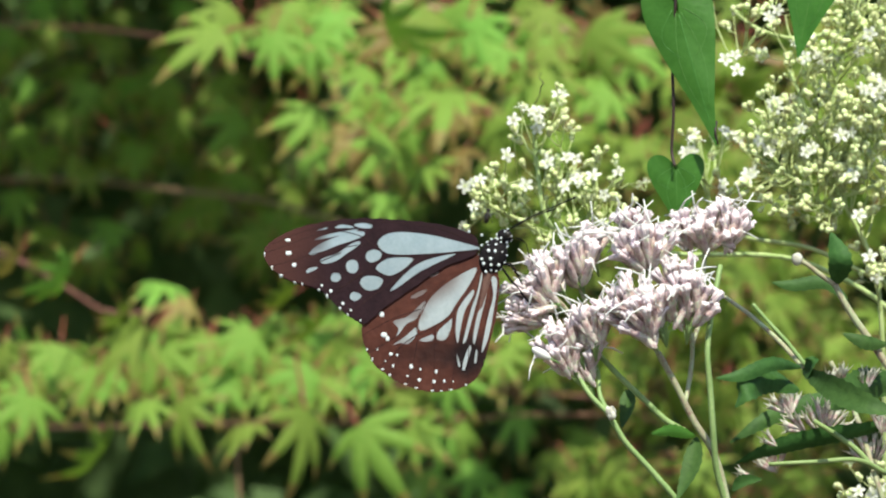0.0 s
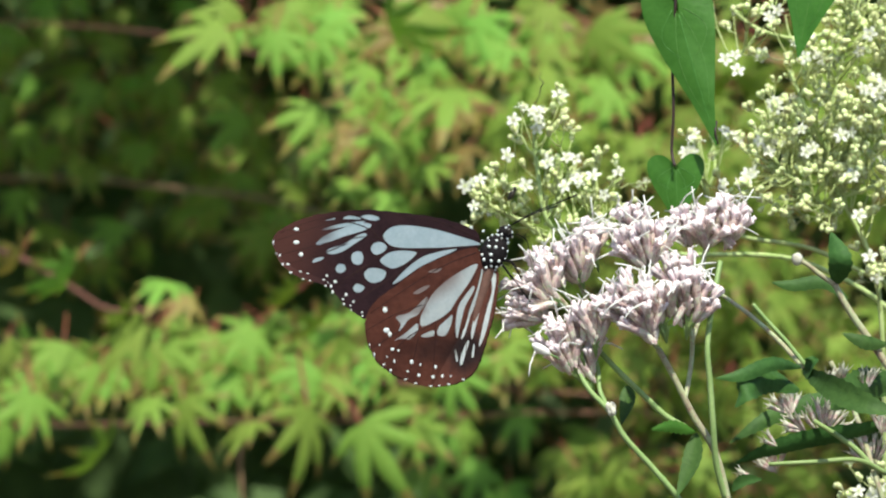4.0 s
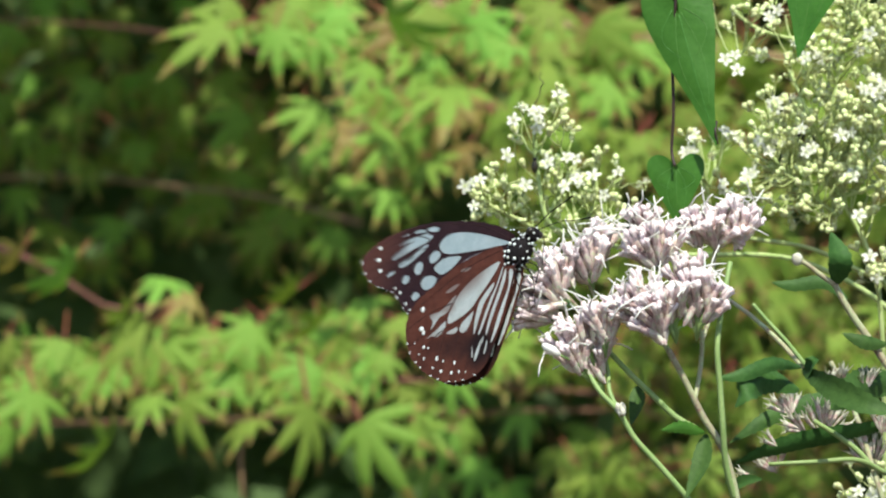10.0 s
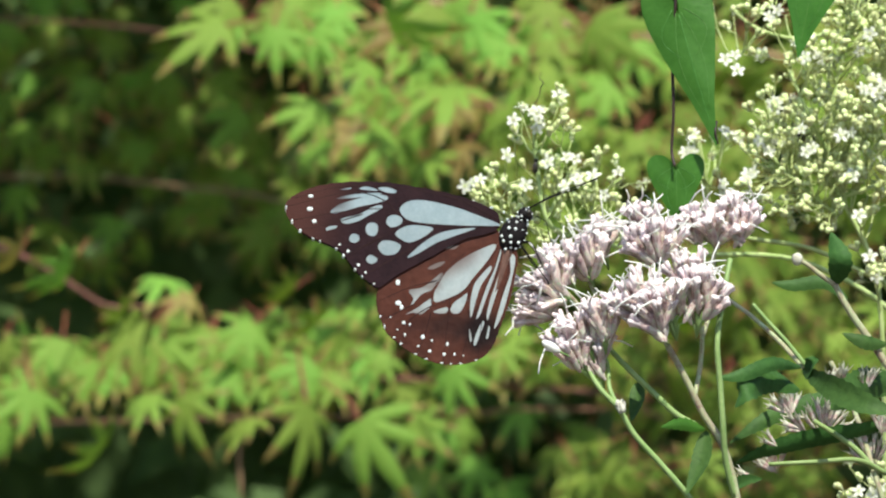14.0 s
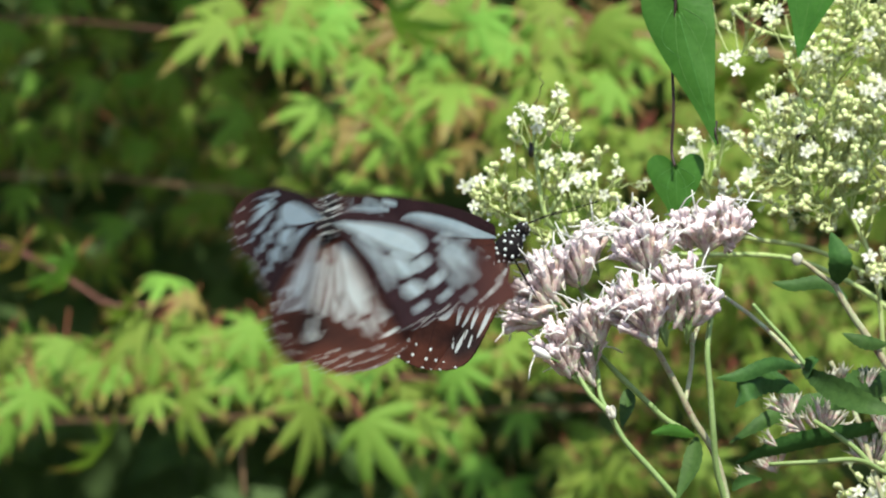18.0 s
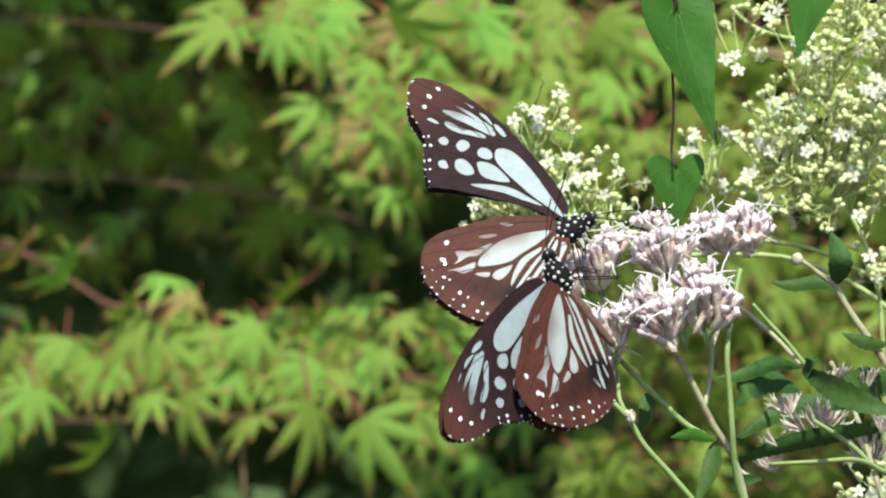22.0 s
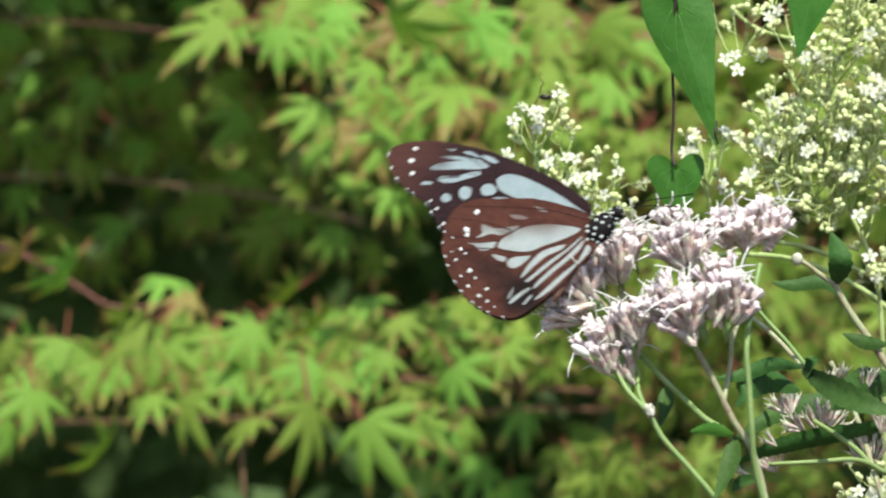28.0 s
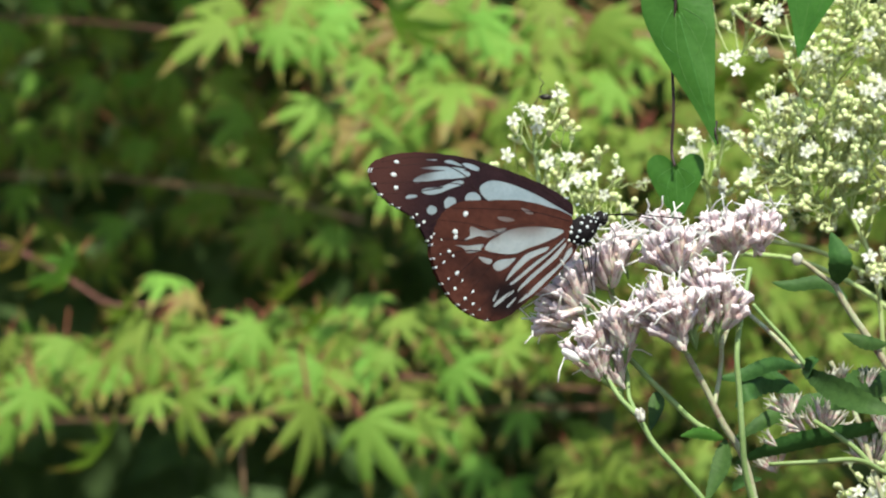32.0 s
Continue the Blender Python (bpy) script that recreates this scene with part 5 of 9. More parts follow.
    walk(tiger_a, [(0, pose(0.011731, 0, 1.3481, -4, 0, 0)),
        (1, pose(0.0084374, 0, 1.3486, -4, -0.2, -0.2)),
        (2, pose(0.0084753, 0, 1.3489, -4, 0.2, -0.3)),
        (3, pose(0.010373, 0, 1.3486, -4, 1.5, -0.3)),
        (3.3, pose(0.010906, 0, 1.3489, -4, 1.1, -0.3)),
        (3.4, pose(0.011796, 0, 1.349, -4, 2.2, -0.4)),
        (3.5, pose(0.01241, 0, 1.3489, -4, 2.1, -0.5)),
        (4.5, pose(0.011, 0, 1.3492, -4, 0.4, -0.2)),
        (5.3, pose(0.010593, 0, 1.3492, -4, 0.7, 0.4)),
        (5.5, pose(0.010351, 0, 1.3484, -4, 1.4, 0.4)),
        (5.7, pose(0.0099541, 0, 1.3488, -4, -2.7, 0.7)),
        (5.9, pose(0.0084491, 0, 1.3493, -4, 0.6, 0.5)),
        (6, pose(0.0072639, 0, 1.3498, -4, -3.6, -0.1)),
        (6.3, pose(0.010419, 0, 1.3524, -4, 0.7, -0.4)),
        (6.5, pose(0.013084, 0, 1.3541, -4, 1.7, 0.1)),
        (6.7, pose(0.010951, 0, 1.35, -4, -7.5, 1.3)),
        (6.9, pose(0.017827, 0, 1.3579, -9.0739, 20.483, 3.679)),
        (7, pose(0.017407, 0, 1.3603, -11.811, 31.224, 4.5685)),
        (7.1, pose(0.019009, 0, 1.3607, -9.4739, 32.283, 3.179)),
        (7.3, pose(0.020384, 0, 1.3601, -4.2, 19.4, -1.6)),
        (7.5, pose(0.018656, 0, 1.357, -4.1, 12.3, -0.5)),
        (7.7, pose(0.010513, 0, 1.3521, -4, 6.1, 0.4)),
        (8, pose(0.0091738, 0, 1.3521, -12.121, 1.9362, -14.281)),
        (8.3, pose(0.010039, 0, 1.3482, -4, 6.2, -0.4)),
        (8.6, pose(0.014632, 0, 1.3499, -4, 4.4, -0.3)),
        (9, pose(0.014233, 0, 1.3487, -4, -4.9, 0.5)),
        (9.3, pose(0.015579, 0, 1.3527, -4.2, 16.9, -1.3)),
        (9.6, pose(0.01531, 0, 1.3496, -4.1, 12, -0.5)),
        (9.8, pose(0.013582, 0, 1.3476, -4, 1.6, 0.5)),
        (10, pose(0.018001, 0, 1.3491, -19.369, 3.9986, -51.362)),
        (10.1, pose(0.014128, 0, 1.3479, -4, 4, 0.1)),
        (10.3, pose(0.012113, 0, 1.346, -4, 2.2, -0.5)),
        (10.7, pose(0.014421, 0, 1.348, -4, 0.3, -0.1)),
        (11, pose(0.016009, 0, 1.3486, -24.386, -11.694, -35.999)),
        (11.1, pose(0.017604, 0, 1.3508, -14.193, -4.4972, -17.95)),
        (11.3, pose(0.0218, 0, 1.3562, -4.2, 16.1, -1.6)),
        (11.5, pose(0.015573, 0, 1.3549, -4, 8.4, 0.3)),
        (11.7, pose(0.014253, 0, 1.3521, -4, 6.2, -0.6)),
        (12, pose(0.015746, 0, 1.3521, -4, 4.3, -0.3)),
        (12.5, pose(0.016904, 0, 1.353, -4, 4.6, -0.3)),
        (13, pose(0.015497, 0, 1.3521, -4, 5.2, 0.1)),
        (13.5, pose(0.016464, 0, 1.3537, -4, 4.6, -0.4)),
        (14, pose(0.016456, 0, 1.3534, -4, 2.3, 0.8)),
        (14.5, pose(0.016343, 0, 1.3514, -4, 4.5, -0.3)),
        (15.5, pose(0.016264, 0, 1.3509, -4, 5.8, -0.4)),
        (16.5, pose(0.016384, 0, 1.3503, -4, 7.8, -0.6)),
        (16.6, pose(0.01776, 0, 1.3497, -4.1, 14.5, 0.4)),
        (16.7, pose(0.018102, 0, 1.3501, -1.9638, 9.4815, -4.0225)),
        (17, pose(0.014974, 0, 1.3508, 4.1447, 5.9259, -20.69)),
        (17.5, pose(0.019617, 0, 1.3514, 0.072331, 7.9629, -8.845)),
        (17.9, pose(0.016565, 0, 1.3499, -3.1855, 10.893, 3.491)),
        (18, pose(0.015272, 0, 1.3502, -4, 8.6, -0.2)),
        (18.1, pose(0.017343, 0, 1.3546, -4, 5.9, -0.2)),
        (18.2, pose(0.017906, 0, 1.3503, -4, 0.1, 5.4)),
        (18.3, pose(0.019754, 0, 1.3572, -4.1, 12.2, -1.4)),
        (18.5, pose(0.02375, 0, 1.3599, -4, -1.1, 2.8)),
        (18.6, pose(0.029102, 0, 1.364, -4, 1.1, 3.5)),
        (18.8, pose(0.019684, 0, 1.3587, -4.3097, 13.743, -14.833)),
        (18.9, pose(0.019631, 0, 1.3583, -4.1646, 2.2146, -21.799)),
        (19, pose(0.01725, 0, 1.3531, -4.2195, 0.78609, -28.366)),
        (19.2, pose(0.023076, 0, 1.3587, -2.0984, 14.643, -29.117)),
        (19.4, pose(0.02191, 0, 1.3588, 0.22268, 14.001, -27.368)),
        (19.6, pose(0.019248, 0, 1.3536, 2.6438, 13.958, -25.819)),
        (19.9, pose(0.022013, 0, 1.3561, 6.1254, 16.944, -23.296)),
        (20, pose(0.020516, 0, 1.3562, 6.9859, 22.872, -24.321)),
        (20.2, pose(0.019915, 0, 1.3526, 2.3216, 23.714, -18.792)),
        (20.3, pose(0.015921, 0, 1.3493, 0.63945, 15.135, -13.777)),
        (20.4, pose(0.01288, 0, 1.3455, -1.3427, 3.5558, -7.6626)),
        (20.5, pose(0.014972, 0, 1.35, -3.7249, 11.377, -5.6479)),
        (20.7, pose(0.014519, 0, 1.3498, -9.0892, 23.018, -4.9186)),
        (20.9, pose(0.017372, 0, 1.3493, -13.254, 18.56, 1.3107)),
        (21, pose(0.016493, 0, 1.3483, -15.236, 14.481, 5.6254)),
        (21.2, pose(0.026097, 0, 1.3536, -19.381, 21.121, 1.8804)),
        (21.5, pose(0.025729, 0, 1.3506, -26.348, 30.981, -8.487)),
        (21.8, pose(0.030435, 0, 1.3526, -30.415, 22.242, -6.8544)),
        (22, pose(0.029916, 0, 1.3544, -33.16, 24.482, -9.7993)),
        (22.2, pose(0.030277, 0, 1.3526, -27.008, 21.922, -10.438)),
        (22.5, pose(0.028748, 0, 1.3498, -18.829, 23.731, -15.047)),
        (23, pose(0.024684, 0, 1.3509, -2.6977, 14.08, -13.594)),
        (23.5, pose(0.028143, 0, 1.35, -4.4171, 19.9, -16.39)),
        (24, pose(0.027589, 0, 1.3499, -4.9365, 19.921, -14.987)),
        (25, pose(0.025798, 0, 1.3511, -5.0655, 27.366, 11.753)),
        (25.5, pose(0.025817, 0, 1.3508, -11.886, 22.987, 6.371)),
        (26.3, pose(0.029455, 0, 1.3505, -23.6, 21.3, -10.5)),
        (27, pose(0.041138, 0, 1.3576, -16.1, 33.4, -7.1)),
        (27.5, pose(0.046967, 0, 1.3599, -19.5, 41.3, -11.9)),
        (27.6, pose(0.046051, 0, 1.358, -19.656, 40.171, -12.923)),
        (27.7, pose(0.043677, 0, 1.3563, -17.412, 31.742, -9.7457)),
        (27.8, pose(0.043221, 0, 1.3546, -16.068, 25.913, -9.5685)),
        (28, pose(0.037001, 0, 1.3547, -14.079, 16.955, -11.914)),
        (28.2, pose(0.02665, 0, 1.3527, -16.433, 15.724, -8.6654)),
        (28.5, pose(0.020838, 0, 1.3505, -20.514, 16.927, -9.3422)),
        (28.8, pose(0.031375, 0, 1.3516, -24.894, 20.53, -12.819)),
        (29, pose(0.039582, 0, 1.3531, -28.148, 24.199, -15.67)),
        (29.5, pose(0.029437, 0, 1.353, -28.135, 22.437, -11.634)),
        (30, pose(0.027199, 0, 1.3499, -28.722, 23.775, -13.397)),
        (30.5, pose(0.035247, 0, 1.3549, -15.288, 13.554, -9.684)),
        (31, pose(0.026436, 0, 1.3542, -2.0546, 4.733, -10.971)),
        (31.5, pose(0.031208, 0, 1.3555, -2.7584, 16.212, 1.8295)),
        (32, pose(0.032532, 0, 1.3543, -3.7623, 28.992, 8.7295))])
    walk(tiger_a_wings['near_fore'], [(0, pose(-0.0026739, -0.0014, 0.00093585, 0.9, -0.1, 1.8)),
        (1, pose(-0.0026739, -0.0014, 0.00093585, 0.8, -0.1, 1.6)),
        (2, pose(-0.0026739, -0.0014, 0.00093585, 0.8, 0.3, 1.5)),
        (3, pose(-0.0026739, -0.0014, 0.00093585, 0.9, -0.8, 1.7)),
        (3.3, pose(-0.0026739, -0.0014, 0.00093585, 2.1, -0.6, 4.1)),
        (3.4, pose(-0.0026739, -0.0014, 0.00093585, 13.1, -1.1, 27.3)),
        (3.5, pose(-0.0026739, -0.0014, 0.00093585, 14.6, -1.8, 30.7)),
        (4.5, pose(-0.0026739, -0.0014, 0.00093585, 1.7, -0.4, 3.4)),
        (5.3, pose(-0.0026739, -0.0014, 0.00093585, 6.3, -1.3, 12.6)),
        (5.5, pose(-0.0026739, -0.0014, 0.00093585, 20.7, -7.3, 45.4)),
        (5.7, pose(-0.0026739, -0.0014, 0.00093585, 25.2, -13.2, 58.5)),
        (5.9, pose(-0.0026739, -0.0014, 0.00093585, 10.3, -1.8, 20.8)),
        (6, pose(-0.0026739, -0.0014, 0.00093585, 0.8, -1.2, 1.6)),
        (6.3, pose(-0.0026739, -0.0014, 0.00093585, 1.2, 2, 2.4)),
        (6.5, pose(-0.0026739, -0.0014, 0.00093585, 13.4, 3.6, 28.9)),
        (6.7, pose(-0.0026739, -0.0014, 0.00093585, 25, -9.6, 61)),
        (6.9, pose(-0.0026739, -0.001, 0.00093585, 14.143, -0.76106, 29.515)),
        (7, pose(-0.0026739, -0.0008, 0.00093585, 19.465, 5.8584, 46.273)),
        (7.1, pose(-0.0026739, -0.001, 0.00093585, 19.443, 5.5389, 46.415)),
        (7.3, pose(-0.0026739, -0.0014, 0.00093585, 7.9, 7.1, 16.8)),
        (7.5, pose(-0.0026739, -0.0014, 0.00093585, 18.8, -7.1, 39.7)),
        (7.7, pose(-0.0026739, -0.0014, 0.00093585, 15.2, -1, 32.3)),
        (8, pose(-0.0026739, -0.0008, 0.00093585, -3.8858, 7.1407, -8.1696)),
        (8.3, pose(-0.0026739, -0.0014, 0.00093585, 2.4, -0.9, 4.8)),
        (8.6, pose(-0.0026739, -0.0014, 0.00093585, 2.3, 0.6, 4.6)),
        (9, pose(-0.0026739, -0.0014, 0.00093585, 1.1, 2.9, 2.3)),
        (9.3, pose(-0.0026739, -0.0014, 0.00093585, 2.4, 8.3, 5)),
        (9.6, pose(-0.0026739, -0.0014, 0.00093585, 8.5, 0.4, 17.4)),
        (9.8, pose(-0.0026739, -0.0014, 0.00093585, 21.8, -13.4, 44.9)),
        (10, pose(-0.0026739, -0.0008, 0.00093585, 0.95067, -9.0216, 1.7146)),
        (10.1, pose(-0.0026739, -0.0014, 0.00093585, 15.7, -4.1, 32.6)),
        (10.3, pose(-0.0026739, -0.0014, 0.00093585, 0.8, -0.3, 1.6)),
        (10.7, pose(-0.0026739, -0.0014, 0.00093585, 0.9, -0.6, 1.8)),
        (11, pose(-0.0026739, -0.0008, 0.00093585, 1.1094, 6.8361, 2.3188)),
        (11.1, pose(-0.0026739, -0.0011, 0.00093585, 12.355, 1.4181, 29.509)),
        (11.3, pose(-0.0026739, -0.0014, 0.00093585, 9.6, -1.4, 19.3)),
        (11.5, pose(-0.0026739, -0.0014, 0.00093585, 17.2, -2.4, 37)),
        (11.7, pose(-0.0026739, -0.0014, 0.00093585, 3.3, 1.7, 6.7)),
        (12, pose(-0.0026739, -0.0014, 0.00093585, 0.8, 2, 1.5)),
        (12.5, pose(-0.0026739, -0.0014, 0.00093585, 0.8, 4.3, 1.6)),
        (13, pose(-0.0026739, -0.0014, 0.00093585, 0.8, 0.1, 1.6)),
        (13.5, pose(-0.0026739, -0.0014, 0.00093585, 0.8, 2.8, 1.6)),
        (14, pose(-0.0026739, -0.0014, 0.00093585, 1.2, 3.9, 2.5)),
        (14.5, pose(-0.0026739, -0.0014, 0.00093585, 0.8, 1.9, 1.6)),
        (15.5, pose(-0.0026739, -0.0014, 0.00093585, 0.9, 0.9, 1.8)),
        (16.5, pose(-0.0026739, -0.0014, 0.00093585, 1, -0.9, 2)),
        (16.6, pose(-0.0026739, -0.0008, 0.00093585, 1.7, -20.7, 2.5)),
        (16.7, pose(-0.0026739, -0.0008, 0.00093585, 0.90887, -27.679, 0.93385)),
        (17, pose(-0.0026739, -0.0008, 0.00093585, -2.3645, -23.516, -3.3646)),
        (17.5, pose(-0.0026739, -0.0008, 0.00093585, -0.18226, -23.958, -0.43229)),
        (17.9, pose(-0.0026739, -0.0008, 0.00093585, 4.4235, -21.772, 6.6335)),
        (18, pose(-0.0026739, -0.0014, 0.00093585, 8.6, -3.1, 17.1)),
        (18.1, pose(-0.0026739, -0.0014, 0.00093585, 2.1, 3.7, 4.3)),
        (18.2, pose(-0.0026739, -0.0014, 0.00093585, 5.3, -8, 9.8)),
        (18.3, pose(-0.0026739, -0.0014, 0.00093585, 15.7, -3.9, 32.6)),
        (18.5, pose(-0.0026739, -0.0014, 0.00093585, 20.2, 5.5, 48.7)),
        (18.6, pose(-0.0026739, -0.0014, 0.00093585, 18.6, 10.6, 44.3)),
        (18.8, pose(-0.0026739, -0.0011, 0.00093585, 3.6951, 5.6344, 7.5809)),
        (18.9, pose(-0.0026739, -0.00095, 0.00093585, -11.557, 7.3016, -25.729)),
        (19, pose(-0.0026739, -0.0008, 0.00093585, -2.4099, 6.6688, -5.0381)),
        (19.2, pose(-0.0026739, -0.0008, 0.00093585, -11.315, 11.17, -25.142)),
        (19.4, pose(-0.0026739, -0.0008, 0.00093585, -10.32, 5.6711, -22.947)),
        (19.6, pose(-0.0026739, -0.0008, 0.00093585, -8.725, 5.7722, -19.251)),
        (19.9, pose(-0.0026739, -0.0008, 0.00093585, -0.63257, 5.5739, -1.6572)),
        (20, pose(-0.0026739, -0.0008, 0.00093585, 1.5649, 5.3745, 3.2407)),
        (20.2, pose(-0.0026739, -0.0008, 0.00093585, 0.97046, 9.3266, 2.2517)),
        (20.3, pose(-0.0026739, -0.0008, 0.00093585, -1.2768, 3.8526, -2.7928)),
        (20.4, pose(-0.0026739, -0.0008, 0.00093585, 5.576, -4.0213, 10.463)),
        (20.5, pose(-0.0026739, -0.0008, 0.00093585, 17.729, 2.9047, 42.518)),
        (20.7, pose(-0.0026739, -0.0008, 0.00093585, 8.2344, 6.1568, 17.729)),
        (20.9, pose(-0.0026739, -0.0008, 0.00093585, 4.8399, 2.4089, 9.8403)),
        (21, pose(-0.0026739, -0.0008, 0.00093585, 2.9927, 2.8349, 6.0958)),
        (21.2, pose(-0.0026739, -0.00092, 0.00093585, 4.3658, 8.2125, 8.7069)),
        (21.5, pose(-0.0026739, -0.0005, 0.00093585, -1.0246, 16.429, -2.9263)),
        (21.8, pose(-0.0026739, -0.00068, 0.00093585, -7.4149, 15.645, -17.66)),
        (22, pose(-0.0026739, -0.0008, 0.00093585, -3.5418, 20.623, -7.8485)),
        (22.2, pose(-0.0026739, -0.0008, 0.00093585, -5.8513, 17.972, -13.962)),
        (22.5, pose(-0.0026739, -0.0008, 0.00093585, -6.3656, 11.796, -14.833)),
        (23, pose(-0.0026739, -0.0008, 0.00093585, 1.6106, 3.1686, 3.2829)),
        (23.5, pose(-0.0026739, -0.0008, 0.00093585, 0.92005, -0.082576, 1.9111)),
        (24, pose(-0.0026739, -0.0008, 0.00093585, 1.4295, -3.7337, 2.7393)),
        (25, pose(-0.0026739, -0.0008, 0.00093585, 5.1698, -19.383, 8.0268)),
        (25.5, pose(-0.0026739, -0.0008, 0.00093585, 3.8738, -15.074, 6.2473)),
        (26.3, pose(-0.0026739, -0.0008, 0.00093585, 1.9, -10.5, 3.4)),
        (27, pose(-0.0026739, -0.0008, 0.00093585, 3.4, -0.5, 6.8)),
        (27.5, pose(-0.0026739, -0.0008, 0.00093585, 16.3, 1.7, 36)),
        (27.6, pose(-0.0026739, -0.0008, 0.00093585, 17.185, 4.4288, 38.709)),
        (27.7, pose(-0.0026739, -0.0008, 0.00093585, 17.769, 3.3575, 39.618)),
        (27.8, pose(-0.0026739, -0.0008, 0.00093585, 9.7538, 3.4863, 19.727)),
        (28, pose(-0.0026739, -0.0008, 0.00093585, -0.076956, 1.7438, -0.15499)),
        (28.2, pose(-0.0026739, -0.0008, 0.00093585, 0.95301, -4.1466, 1.6083)),
        (28.5, pose(-0.0026739, -0.0008, 0.00093585, 1.148, -7.6323, 1.9533)),
        (28.8, pose(-0.0026739, -0.0008, 0.00093585, 1.6429, -10.718, 2.8983)),
        (29, pose(-0.0026739, -0.0008, 0.00093585, 1.5729, -13.708, 2.6616)),
        (29.5, pose(-0.0026739, -0.0008, 0.00093585, 1.7007, -11.713, 2.9993)),
        (30, pose(-0.0026739, -0.0008, 0.00093585, 1.0286, -13.819, 1.7369)),
        (30.5, pose(-0.0026739, -0.0008, 0.00093585, -0.917, -0.53708, -2.3233)),
        (31, pose(-0.0026739, -0.0008, 0.00093585, -3.8626, 8.4444, -8.1835)),
        (31.5, pose(-0.0026739, -0.0008, 0.00093585, 1.078, -0.77308, 1.1198)),
        (32, pose(-0.0026739, -0.0008, 0.00093585, 4.2186, -15.091, 7.0231))])
